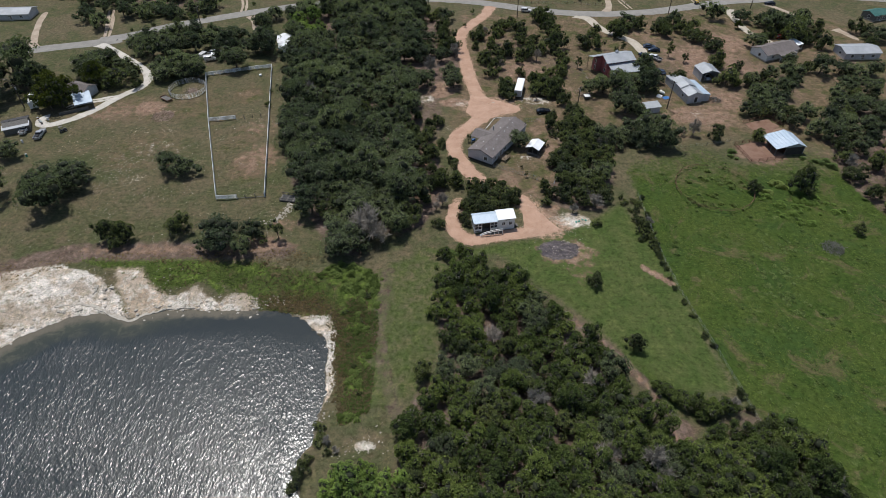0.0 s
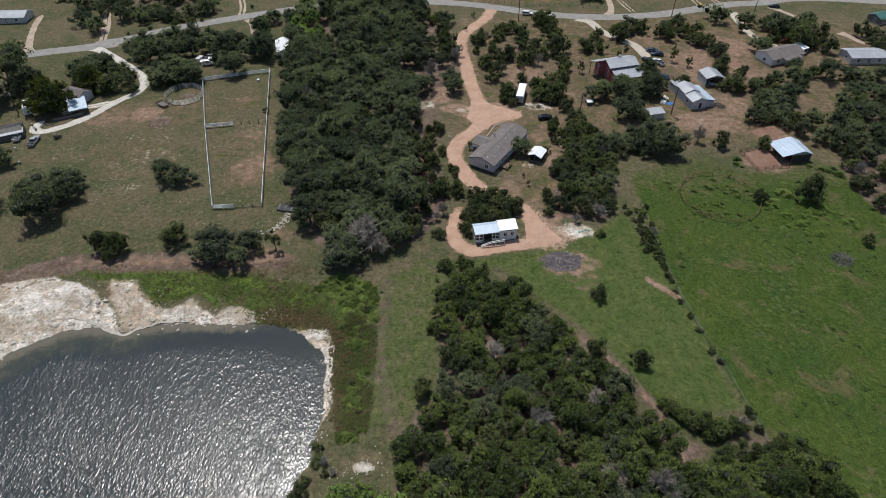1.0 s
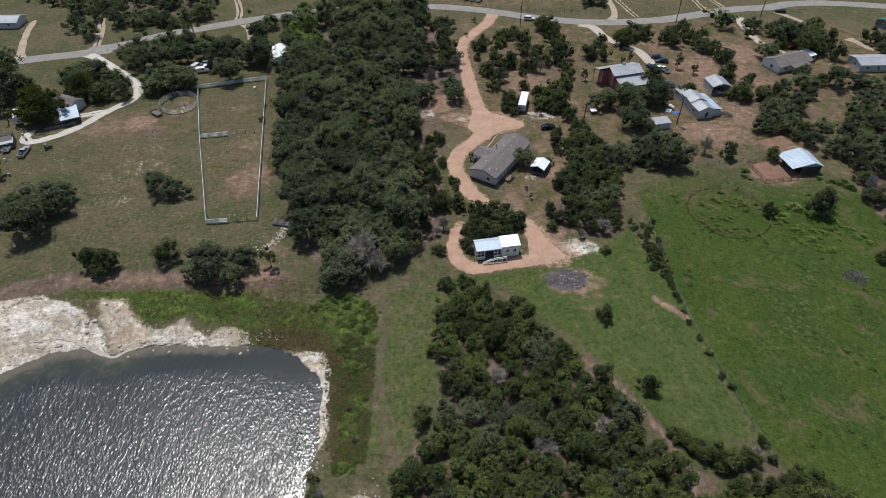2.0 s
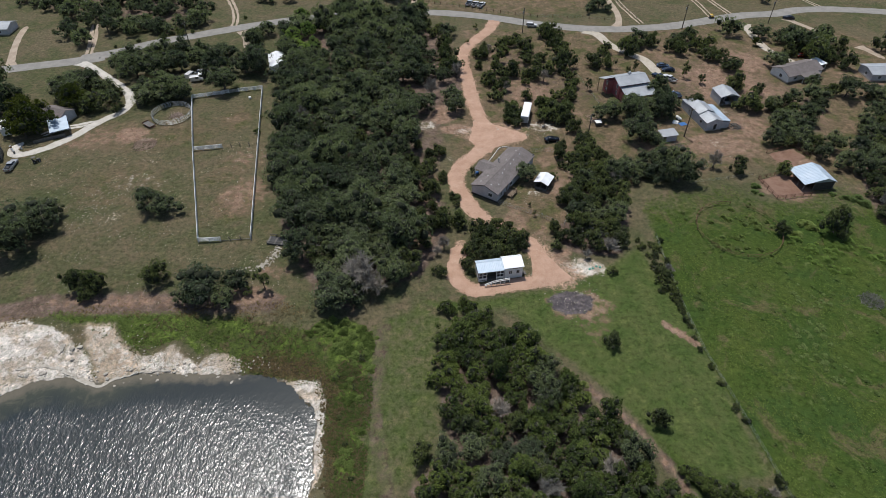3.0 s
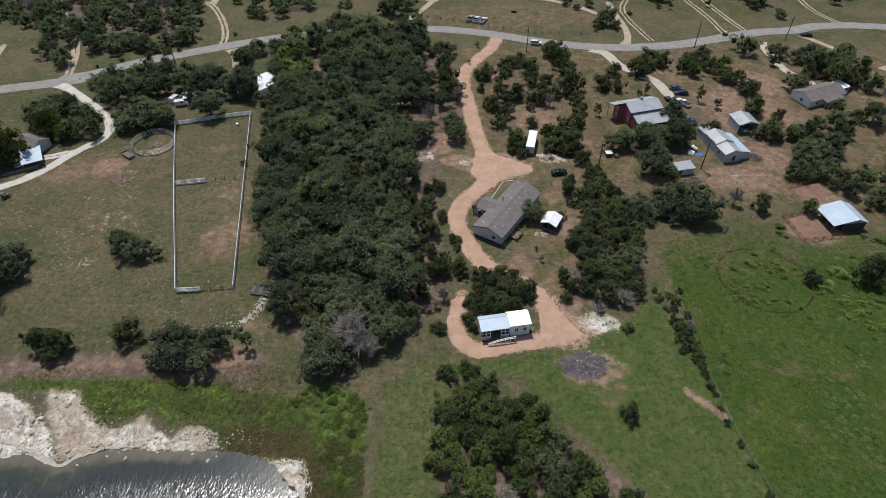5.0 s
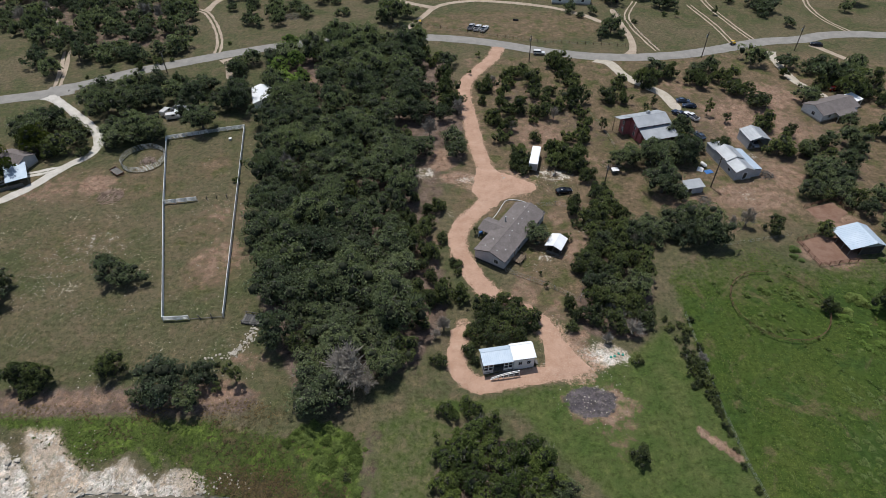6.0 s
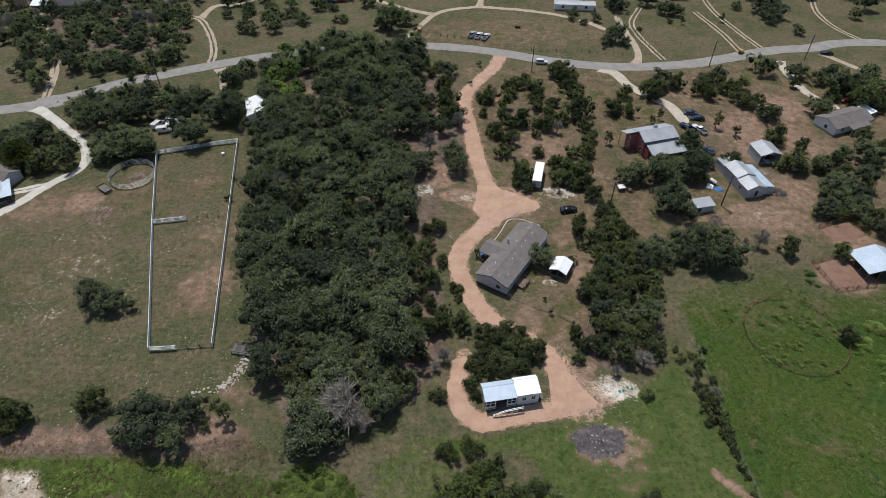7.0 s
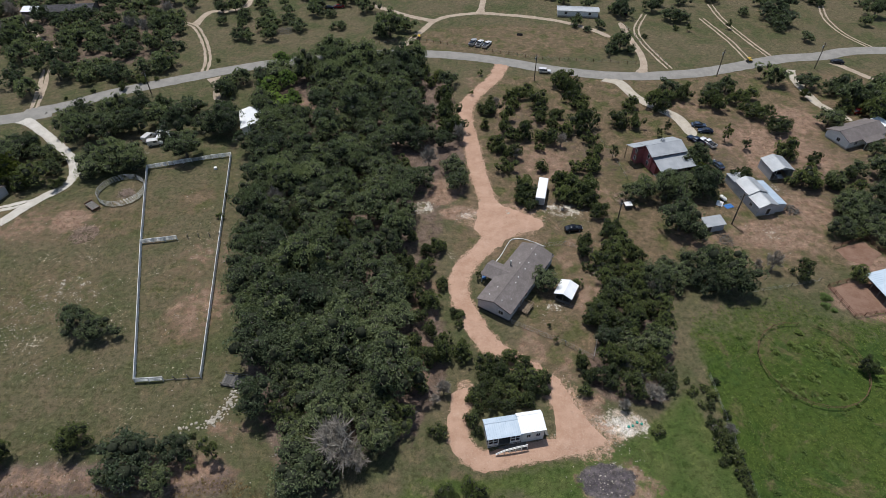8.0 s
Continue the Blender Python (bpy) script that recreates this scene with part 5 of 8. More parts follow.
    (-111.7, 248.6, 2.0), (-120.8, 246.3, 1.0), (-128.1, 241.9, 0.8), (-59.3, 187.9, 0.9), (-11.1, 291.1, 1.1), (80.3, 290.4, 1.4), (94.9, 298, 1.4), (-84.4, 269.8, 1.1)],
    ],
    "bare": [
        [(-18.9, 112.4, 4.6), (-15.4, 110.4, 2.6), (-20.6, 114.6, 2.6), (0.1, 125.4, 1.5), (-1.5, 123.1, 1.1), (50.7, 117.2, 0.8), (78.5, 159.9, 1.9), (75.1, 160.1, 1.2), (-11, 118.4, 1.9),
    (37.3, 130.6, 1.6), (39, 128.1, 1.4), (34.3, 129.6, 1.1)],
        [(36.6, 50.4, 2.4), (37.8, 47.5, 2.2), (36.2, 45.6, 2.0), (32.6, 65.5, 1.3), (32.1, 52.8, 1.1), (55.6, 62.4, 1.4), (51.7, 61.0, 1.2), (118, 141.6, 2.0), (34.8, 122, 1.3), (53.4, 116.9, 1.3), (-21.8, 56.6, 1.0), (-19.9, 54.5, 0.8)],
    ],
}
for _key, _lists in LONE.items():
    for _rows in _lists:
        for _x, _y, _r in _rows:
            if _r > 0.3:
                tree("far" if _key == "oak" and _y > 232 else _key, _x, _y, _r * (1.12 if _key == "oak" else 1.18 if _key == "cedar" and _y > 185 else 1.04))


# ---- buildings ----
def roof_slab(b, x0, x1, ya, za, yb, zb, t=0.10, ribs=0.0):
    """A sloping sheet between two level edges, in one piece, with raised seams every ribs metres."""
    top = [(x0, 0.0)]
    if ribs:
        n = max(1, int((x1 - x0) / ribs))
        for i in range(n):
            x = x0 + (x1 - x0) * (i + 0.5) / n
            top += [(x - 0.045, 0.0), (x - 0.02, 0.035), (x + 0.02, 0.035), (x + 0.045, 0.0)]
    top.append((x1, 0.0))
    k, n = len(b.v), len(top)
    for y, z in ((ya, za), (yb, zb)):
        b.v += [(x, y, z + t + d) for x, d in top]
    b.v += [(x0, ya, za), (x1, ya, za), (x0, yb, zb), (x1, yb, zb)]
    c = k + 2 * n
    b.f += [(k + i, k + i + 1, k + n + i + 1, k + n + i) for i in range(n - 1)]
    b.f += [(c, c + 2, c + 3, c + 1), (*range(k, k + n), c + 1, c), (*range(k + n, k + 2 * n), c + 3, c + 2), (k, k + n, c + 2, c), (k + n - 1, k + 2 * n - 1, c + 3, c + 1)]
    return b


def gable_roof(e, L, W, eave, ridge, mat, over=0.35, ribs=0.0, x=0.0, y=0.0, label="", shift=0.0):
    """Two slopes and a ridge cap, over a block L long and W wide; shift moves the ridge across."""
    h = W / 2
    s1 = (ridge - eave) / (h + shift)
    s2 = (ridge - eave) / (h - shift)
    for side in (-1, 1):
        b = Build()
        if side < 0:
            roof_slab(b, x - L / 2 - over, x + L / 2 + over, y - h - over, eave - s1 * over, y + shift, ridge, ribs=ribs)
        else:
            roof_slab(b, x - L / 2 - over, x + L / 2 + over, y + h + over, eave - s2 * over, y + shift, ridge, ribs=ribs)
        part("roof", b, mat, e, label)
    b = Build()
    b.prism([(y + shift - 0.16, ridge + 0.03), (y + shift, ridge + 0.16), (y + shift + 0.16, ridge + 0.03)], x - L / 2 - over, x + L / 2 + over)
    part("ridge_cap", b, mat, e)


def gable_walls(e, L, W, eave, ridge, mat, x=0.0, y=0.0, skirt="", shift=0.0, boards=0.0):
    h = W / 2
    b = Build()
    b.prism([(y - h, 0), (y + h, 0), (y + h, eave), (y + shift, ridge), (y - h, eave)], x - L / 2, x + L / 2)
    if boards:
        for s in (-1, 1):
            for i in range(int(L / boards) + 1):
                b.box(x - L / 2 + 0.05 + i * boards, y + s * (h + 0.01), 0.05, 0.05, 0.03, eave - 0.15)
    part("wall", b, mat, e)
    if skirt:
        c = Build().box(x, y, -0.15, L + 0.06, W + 0.06, 0.6)
        part("skirting", c, skirt, e)


def opening(e, name, side, at, z, w, h, L, W, frame_mat="white_paint", pane_mat="glass", x=0.0, y=0.0, bars=1):
    """A framed door or window on a side of a block: 's', 'n' along x, 'w', 'e' across."""
    turn, off = {"s": (0, W / 2 - y), "n": (180, W / 2 + y), "w": (-90, L / 2 - x), "e": (90, L / 2 + x)}[side]
    m = pose(0, 0, 0, 0, 0, turn)
    f = Build()
    rings = [(at + sx * (w / 2 + k), -off + yy, zz) for yy in (-0.08, 0.02) for k in (0.1, 0.0) for sx, zz in ((-1, z - k), (1, z - k), (1, z + h + k), (-1, z + h + k))]
    faces = []
    for i in range(4):
        j = (i + 1) % 4
        faces += [(i, j, 4 + j, 4 + i), (8 + i, 12 + i, 12 + j, 8 + j), (i, 8 + i, 8 + j, j), (4 + i, 4 + j, 12 + j, 12 + i)]
    f.add(rings, faces, m)
    ob = part(name, f, frame_mat, e)
    for i in range(1, bars + 1):
        part("glazing_bar", Build().box(at - w / 2 + w * i / (bars + 1), -off - 0.025, z, 0.05, 0.06, h, m), frame_mat, ob)
    part("pane" if name == "window" else "panel", Build().box(at, -off - 0.012, z, w, 0.03, h, m), pane_mat, ob)
    return ob


def posts(e, spots_, top, mat="wood", size=0.14):
    for x, y in spots_:
        part("post", Build().box(x, y, -0.1, size, size, top + 0.1), mat, e)


def cottage():
    e = thing("cottage", 13.0, 116.65, 9.6, "small white cottage with a metal roof and a screened porch", "house")
    # right block, higher
    gable_walls(e, 4.3, 3.8, 3.55, 4.05, "white_paint", x=3.15, shift=1.1)
    gable_roof(e, 4.3, 3.8, 3.6, 4.15, "white_roof", 0.25, 0.45, x=3.15, shift=1.1, label="bright white metal roof")
    # left block, screened porch in front
    back = Build().box(-2.1, 0.5, 0, 6.2, 2.8, 3.2)
    part("wall", back, "white_paint", e)
    gable_roof(e, 6.1, 3.8, 3.2, 3.75, "pale_roof", 0.25, 0.4, x=-2.15, shift=0.7, label="pale blue-grey metal roof")
    part("porch_floor", Build().box(-2.1, -1.35, 0.35, 6.2, 1.2, 0.2), "greywood", e)
    part("porch_wall", Build().box(-4.25, -1.88, 0.1, 1.95, 0.1, 1.0).box(-0.1, -1.88, 0.1, 1.7, 0.1, 1.0).box(-2.1, -1.88, 2.85, 6.2, 0.1, 0.4), "white_paint", e)
    for x in (-5.15, -4.25, -3.3, -0.98, -0.1, 0.78):
        part("post", Build().box(x, -1.88, 0.1, 0.13, 0.13, 3.0), "white_paint", e)
    for x in (-4.7, -3.78, -0.54, 0.34):
        part("screen_rail", Build().box(x, -1.9, 1.95, 0.78, 0.08, 0.1), "white_paint", e)
        part("screen", Build().box(x, -1.84, 1.1, 0.8, 0.03, 1.75), "glass", e)
    # dark sheet over the back wall, in place of shade inside the porch
    part("porch_shade", Build().box(-2.1, -0.93, 0.5, 6.0, 0.05, 2.6), "interior", e)
    for x in (2.35, 4.15):
        opening(e, "window", "s", x, 1.55, 0.7, 1.0, 10.6, 3.8)
    part("sign", Build().box(3.4, -1.95, 3.12, 1.2, 0.05, 0.16), "rust", e, "small reddish name board")
    part("skirting", Build().box(0, 0, -0.1, 10.5, 3.72, 0.5), "greywood", e)
    # ramp with white rails in front
    part("ramp", Build().add([(-3.6, -3.6, 0.0), (1.9, -3.3, 0.5), (1.9, -2.1, 0.5), (-3.6, -2.1, 0.05), (-3.6, -3.6, -0.12), (1.9, -3.3, 0.35), (1.9, -2.1, 0.35), (-3.6, -2.1, -0.1)],
                             [(0, 1, 2, 3), (7, 6, 5, 4), (0, 4, 5, 1), (1, 5, 6, 2), (2, 6, 7, 3), (3, 7, 4, 0)]), "greywood", e)
    rail = [(-4.1, 0.75), (-2.3, 1.35), (-0.6, 1.55), (1.9, 1.55)]
    for k in (0.0, -0.45):
        b = Build()
        for (xa, za), (xb, zb) in zip(rail, rail[1:]):
            ya, yb = -3.65 + 0.055 * (xa + 3.6), -3.65 + 0.055 * (xb + 3.6)
            b.prism([(-0.06, 0), (0.06, 0), (0.06, 0.16), (-0.06, 0.16)], 0, math.hypot(xb - xa, zb - za),
                    Matrix.Translation((xa, ya, za + k)) @ pose(0, 0, 0, 0, -math.degrees(math.atan2(zb - za, xb - xa)), 3))
        part("handrail", b, "white_paint", e)
    for i in range(6):
        x = -3.65 + i * 1.1
        part("rail_post", Build().box(x, -3.65 + 0.055 * (x + 3.6), -0.1, 0.12, 0.12, 0.85 + 0.16 * i if i < 4 else 1.6), "white_paint", e)
    for i in range(4):
        part("step", Build().box(5.55 + 0.28 * i, -0.8, 0.72 - 0.2 * i, 0.3, 1.2, 0.06).box(5.55 + 0.28 * i, -0.8, -0.1, 0.06, 1.1, 0.8 - 0.2 * i), "greywood", e)


def grey_house():
    e = thing("grey_house", 17.0, 154.8, 57.0, "long grey single-storey house with a brown shingle roof", "house")
    L, W = 21.4, 8.0
    gable_walls(e, L, W, 2.95, 4.25, "grey_paint", skirt="dark_trim", boards=0.45)
    gable_roof(e, L, W, 3.0, 4.35, "shingle", 0.3)
    part("fascia", Build().prism([(-4.32, 2.78), (0, 4.22), (4.32, 2.78), (4.32, 2.92), (0, 4.36), (-4.32, 2.92)], -L / 2 - 0.34, -L / 2 - 0.31), "dark_trim", e)
    # wing on the far side, open below as a car shelter
    h = Build()
    h.add([(-3.7, 3.6, 2.72), (1.9, 3.6, 2.72), (1.9, 7.5, 2.72), (-3.7, 7.5, 2.72), (-0.9, 0.4, 4.05), (-0.9, 7.5, 3.75),
           (-3.7, 3.6, 2.6), (1.9, 3.6, 2.6), (1.9, 7.5, 2.6), (-3.7, 7.5, 2.6)],
          [(0, 4, 5, 3), (1, 2, 5, 4), (0, 1, 4), (2, 3, 5), (6, 9, 8, 7), (0, 3, 9, 6), (3, 2, 8, 9), (2, 1, 7, 8), (1, 0, 6, 7)])
    part("wing_roof", h, "shingle", e)
    posts(e, [(-3.4, 7.2), (1.6, 7.2), (-3.4, 4.4), (-0.9, 7.2)], 2.62, "white_paint")
    part("wing_wall", Build().box(1.75, 5.6, 0, 0.12, 3.4, 2.6), "grey_paint", e)
    part("chimney", Build().tube((1.8, 2.6, 3.2), (1.8, 2.6, 4.9), 0.17, 0.17, 10).tube((1.8, 2.6, 4.9), (1.8, 2.6, 5.05), 0.25, 0.2, 10), "steel", e, "short metal flue pipe")
    for x, y in ((-9.4, -1.2), (-7.6, -2.6), (-6.2, 1.6), (-3.0, -1.2), (-1.2, -0.9), (2.0, -1.0), (4.2, -0.8), (3.0, 0.9), (7.6, -0.9), (8.8, 0.8), (-9.0, 2.2)):
        part("vent", Build().tube((x, y, 3.3), (x, y, 4.35 - abs(y) * 0.33 + 0.28), 0.13, 0.11, 8), "white_paint", e)
    opening(e, "window", "w", 1.8, 1.2, 1.1, 1.2, L, W)
    opening(e, "window", "s", -8.6, 1.2, 0.9, 1.1, L, W)
    opening(e, "window", "s", -3.0, 1.2, 1.4, 1.1, L, W)
    opening(e, "window", "s", 2.2, 1.2, 1.2, 1.1, L, W)
    opening(e, "door", "s", -5.4, 0.55, 0.95, 2.05, L, W, pane_mat="wood", bars=0)
    opening(e, "window", "s", 7.4, 1.2, 1.2, 1.1, L, W)
    opening(e, "window", "n", 7.0, 1.2, 1.2, 1.1, L, W)
    # timber deck with rails by the side door
    for i in range(9):
        part("plank", Build().box(-6.8 + 0.35 * i, -5.3, 0.5, 0.32, 2.4, 0.06), "wood", e)
    for x, y in ((-7.0, -6.4), (-5.4, -6.4), (-3.9, -6.4), (-7.0, -4.2), (-3.9, -4.2)):
        part("deck_post", Build().box(x, y, -0.1, 0.12, 0.12, 1.55), "wood", e)
    part("deck_rail", Build().box(-5.45, -6.4, 1.35, 3.2, 0.1, 0.08).box(-7.0, -5.3, 1.35, 0.1, 2.2, 0.08).box(-3.9, -5.3, 1.35, 0.1, 2.2, 0.08)
         .box(-5.45, -6.4, 0.9, 3.2, 0.06, 0.06), "wood", e)
    part("dish", Build().tube((9.9, -3.9, 3.2), (10.0, -4.1, 3.9), 0.04).tube((10.0, -4.1, 3.9), (10.15, -4.3, 4.0), 0.4, 0.1, 10), "dark_trim", e, "small satellite dish")
    # white curb round the front yard
    line = [(9.3, 159), (11.4, 160.7), (14, 164.2), (16, 168.3), (17.4, 170.4), (20.2, 170.6), (22.9, 169.3), (25.3, 167.8)]
    edge = smooth_line(line, 0.8)
    b = Build()
    for p, q in zip(edge, edge[1:]):
        d2 = (q - p)
        b.box(0, 0, 0, d2.length + 0.05, 0.13, 0.25, Matrix.Translation((p.x + d2.x / 2, p.y + d2.y / 2, land(p.x, p.y) - 0.05)) @ pose(0, 0, 0, 0, 0, math.degrees(math.atan2(d2.y, d2.x))))
    tagged(new("garden_edging", b.mesh("garden_edging", M["white_paint"])), "low curved white edging round the front yard", "edging")


def open_shed():
    e = thing("open_shed", 28.0, 151.3, 62.0, "small open shed with a white metal roof", "shed")
    gable_roof(e, 4.4, 3.7, 2.3, 3.0, "white_roof", 0.3, 0.5)
    posts(e, [(-2.1, -1.7), (2.1, -1.7), (-2.1, 1.7), (2.1, 1.7), (-2.1, 0)], 2.35, "greywood")
    part("wall", Build().box(2.15, 0, 0, 0.06, 3.4, 2.3).box(0, 1.75, 0, 4.2, 0.06, 2.2).box(-2.15, 0, 0, 0.06, 3.4, 0.7), "greywood", e)
    # floor darkened by its colour for the shade under the roof
    part("floor", Build().box(0, 0, -0.05, 4.3, 3.5, 0.15), "interior", e)


def box_trailer():
    e = thing("box_trailer", 26.9, 188.0, 77.0, "long white box trailer parked beside the driveway", "trailer")
    part("body", Build().box(0, 0, 0.75, 9.0, 2.45, 2.2), "white_paint", e)
    part("roof", Build().prism([(-1.28, 2.95), (1.28, 2.95), (1.1, 3.1), (-1.1, 3.1)], -4.6, 4.6), "white_roof", e)
    part("door", Build().box(-4.53, 0, 0.85, 0.06, 2.2, 2.0), "galv", e, "grey rear door")
    for x in (1.0, 2.0):
        for y in (-1.1, 1.1):
            w = part("wheel", Build().tube((x, y - 0.13, 0.4), (x, y + 0.13, 0.4), 0.4, 0.4, 14), "rubber", e)
            part("rim", Build().tube((x, y - 0.15, 0.4), (x, y + 0.15, 0.4), 0.2, 0.2, 8), "steel", w)


def red_house():
    e = thing("red_house", 60.7, 199.4, 16.0, "two-storey red house with grey metal roofs", "house")
    # local: x along the front, y to the back
    L, W = 10.6, 7.0
    gable_walls(e, L, W, 4.9, 6.1, "red_paint", x=4.4, y=4.6)
    gable_roof(e, L, W, 5.0, 6.25, "galv", 0.5, 0.6, x=4.4, y=4.6)
    part("wall", Build().box(4.6, 0.3, 0, 10.2, 2.6, 2.9), "red_paint", e)
    b = Build()
    roof_slab(b, -0.7, 10.6, -4.0, 2.75, 1.1, 4.2, 0.1, 0.6)
    part("porch_roof", b, "galv", e, "wide grey metal porch roof")
    posts(e, [(-0.3, -3.6), (2.5, -3.6), (5.0, -3.6), (7.6, -3.6), (10.2, -3.6)], 2.85, "wood")
    part("porch_floor", Build().box(4.9, -2.4, -0.1, 11.0, 3.0, 0.25), "concrete", e)
    b = Build()
    roof_slab(b, -5.0, -1.42, 4.9, 6.0, 8.7, 4.72, 0.1, 0.6)
    part("side_roof", b, "galv", e, "grey metal roof over the side porch")
    posts(e, [(-4.8, 5.2), (-4.8, 8.4), (-3.0, 5.2)], 5.0, "wood")
    part("side_wall", Build().box(-2.0, 6.6, 0, 2.0, 2.8, 4.9), "red_paint", e)
    for y, z in ((2.6, 1.0), (6.0, 1.0), (2.6, 3.3), (6.0, 3.3)):
        wx = -0.94 if y < 5 else -3.04
        f = Build().box(wx, y, z, 0.1, 0.95, 1.35)
        w = part("window", f, "white_paint", e)
        part("pane", Build().box(wx - 0.04, y, z + 0.12, 0.06, 0.7, 0.5).box(wx - 0.04, y, z + 0.72, 0.06, 0.7, 0.5), "glass", w)
    for x in (1.5, 4.5, 7.6):
        w = part("window", Build().box(x, 1.06, 4.2, 1.1, 0.1, 0.5), "white_paint", e)
        part("pane", Build().box(x, 1.02, 4.26, 0.9, 0.06, 0.38), "glass", w)
    part("cupola", Build().box(5.0, 6.0, 5.7, 0.9, 0.9, 0.9).box(5.0, 6.0, 6.6, 0.5, 0.5, 0.3), "galv", e, "small metal roof vent box")


def metal_garage():
    e = thing("metal_garage", 95.2, 199.0, 97.0, "open-fronted grey metal garage", "garage")
    gable_roof(e, 6.6, 6.4, 3.0, 4.1, "galv", 0.15, 0.55)
    part("wall", Build().box(0, 3.15, 0, 6.5, 0.08, 3.0).box(0, -3.15, 0, 6.5, 0.08, 3.0).box(3.25, 0, 0, 0.08, 6.3, 3.0), "galv", e)
    part("gable", Build().prism([(-3.2, 3.0), (3.2, 3.0), (0, 4.08)], 3.2, 3.3), "galv", e)
    part("gable", Build().prism([(-2.3, 3.3), (2.3, 3.3), (0, 4.08)], -3.3, -3.22), "galv", e)
    posts(e, [(-3.2, 3.1), (-3.2, -3.1), (-3.2, 1.9), (-3.2, -1.9)], 3.0, "galv", 0.1)
    part("floor", Build().box(0, 0, -0.1, 6.5, 6.2, 0.18), "track", e)


def workshop():
    e = thing("workshop", 84.0, 185.6, 102.0, "long grey metal workshop with a side lean-to", "workshop")
    L, W = 11.4, 5.4
    gable_walls(e, L, W, 3.0, 4.0, "grey_paint", boards=0.6)
    gable_roof(e, 6.2, W, 3.35, 4.4, "galv", 0.25, 0.55, x=2.6)
    gable_roof(e, 5.2, W, 3.0, 4.05, "galv", 0.25, 0.55, x=-3.1)
    part("upper_wall", Build().prism([(-2.7, 2.9), (2.7, 2.9), (2.7, 3.35), (0, 4.36), (-2.7, 3.35)], -0.3, 5.6), "grey_paint", e)
    b = Build()
    roof_slab(b, 5.7, 10.2, -2.6, 2.35, 2.6, 2.6, 0.1, 0.55)
    part("rear_roof", b, "galv", e)
    part("rear_wall", Build().box(7.9, 0, 0, 4.2, 5.0, 2.35), "grey_paint", e)
    b = Build()
    roof_slab(b, -5.3, 5.4, -5.9, 2.3, -2.8, 2.9, 0.1, 0.55)
    part("lean_to_roof", b, "pale_roof", e)
    part("lean_to_wall", Build().box(0, -4.3, 0, 10.4, 2.9, 2.25), "grey_paint", e)
    # door panel takes the dark interior tone, painted as shade within
    opening(e, "door", "w", 0.4, 0.1, 1.1, 2.1, L, W, pane_mat="interior", bars=0)
    opening(e, "window", "n", 2.6, 1.1, 1.0, 1.1, L, W)
    part("skirting", Build().box(0, 0, -0.15, L + 0.06, W + 0.06, 0.4), "concrete", e)


def tool_shed():
    e = thing("tool_shed", 69.2, 174.9, 13.0, "small grey shed with a sloping metal roof", "shed")
    part("wall", Build().prism([(-1.4, 0), (1.4, 0), (1.4, 2.55), (-1.4, 2.15)], -2.5, 2.5), "grey_paint", e)
    b = Build()
    roof_slab(b, -2.8, 2.8, -1.7, 2.12, 1.7, 2.62, 0.08, 0.6)
    part("roof", b, "galv", e)
    # flat dark sheet stands in for shade in the doorway
    part("opening", Build().box(-1.6, -1.42, 0.05, 1.0, 0.06, 1.9), "interior", e, "dark sheet for the shade in the doorway")


def barn():
    e = thing("barn", 103.3, 152.6, 98.0, "open barn with a pale blue metal roof", "barn")
    L, W = 7.4, 9.2
    gable_roof(e, L, W, 2.6, 3.9, "pale_roof", 0.3, 0.55, shift=-1.6)
    part("wall", Build().box(0, -4.5, 0, L, 0.08, 2.6).box(3.6, -1.0, 0, 0.08, 7.0, 2.6), "galv", e)
    # boards coloured dark for the shade they stand in
    part("shaded_front", Build().box(-3.6, -1.6, 0, 0.08, 5.8, 2.6), "interior", e, "dark shaded boards")
    part("floor", Build().box(0, 0, -0.1, L, W, 0.16), "red_dirt", e)
    posts(e, [(-3.6, 4.5), (-1.2, 4.5), (1.2, 4.5), (3.6, 4.5), (-3.6, 1.4), (-3.6, -4.5), (3.6, 2.6)], 2.5, "greywood", 0.16)
    for x in (-3.64, 3.64):
        part("gable", Build().prism([(-4.5, 2.6), (4.5, 2.6), (-1.6, 3.84)], x - 0.03, x + 0.03), "galv", e)


def plain_house(name, x, y, yaw, L, W, eave, ridge, wall, roof, label, ribs=0.0, wins=3, door=True):
    e = thing(name, x, y, yaw, label, "house")
    gable_walls(e, L, W, eave, ridge - 0.1, wall, skirt="concrete")
    gable_roof(e, L, W, eave, ridge, roof, 0.4, ribs)
    for i in range(wins):
        opening(e, "window", "s", -L / 2 + L * (i + 0.7) / (wins + 0.4), 1.0, 1.1, 1.1, L, W)
        opening(e, "window", "n", -L / 2 + L * (i + 0.7) / (wins + 0.4), 1.0, 1.1, 1.1, L, W)
    opening(e, "window", "w", 0.5, 1.0, 1.1, 1.1, L, W)
    if door:
        opening(e, "door", "s", 0.3, 0.1, 0.95, 2.05, L, W, pane_mat="wood", bars=0)
    return e


cottage()
grey_house()
open_shed()
box_trailer()
red_house()
metal_garage()
workshop()
tool_shed()
barn()
_h = plain_house("farmhouse", 127.5, 217.4, 22.0, 15.5, 8.0, 2.7, 4.2, "white_paint", "shingle", "white farmhouse with a weathered brown roof")
part("porch_roof", roof_slab(Build(), -3.0, 5.0, -6.2, 2.3, -4.0, 2.7), "shingle", _h)
posts(_h, [(-2.8, -6.0), (1.0, -6.0), (4.8, -6.0)], 2.3, "white_paint")
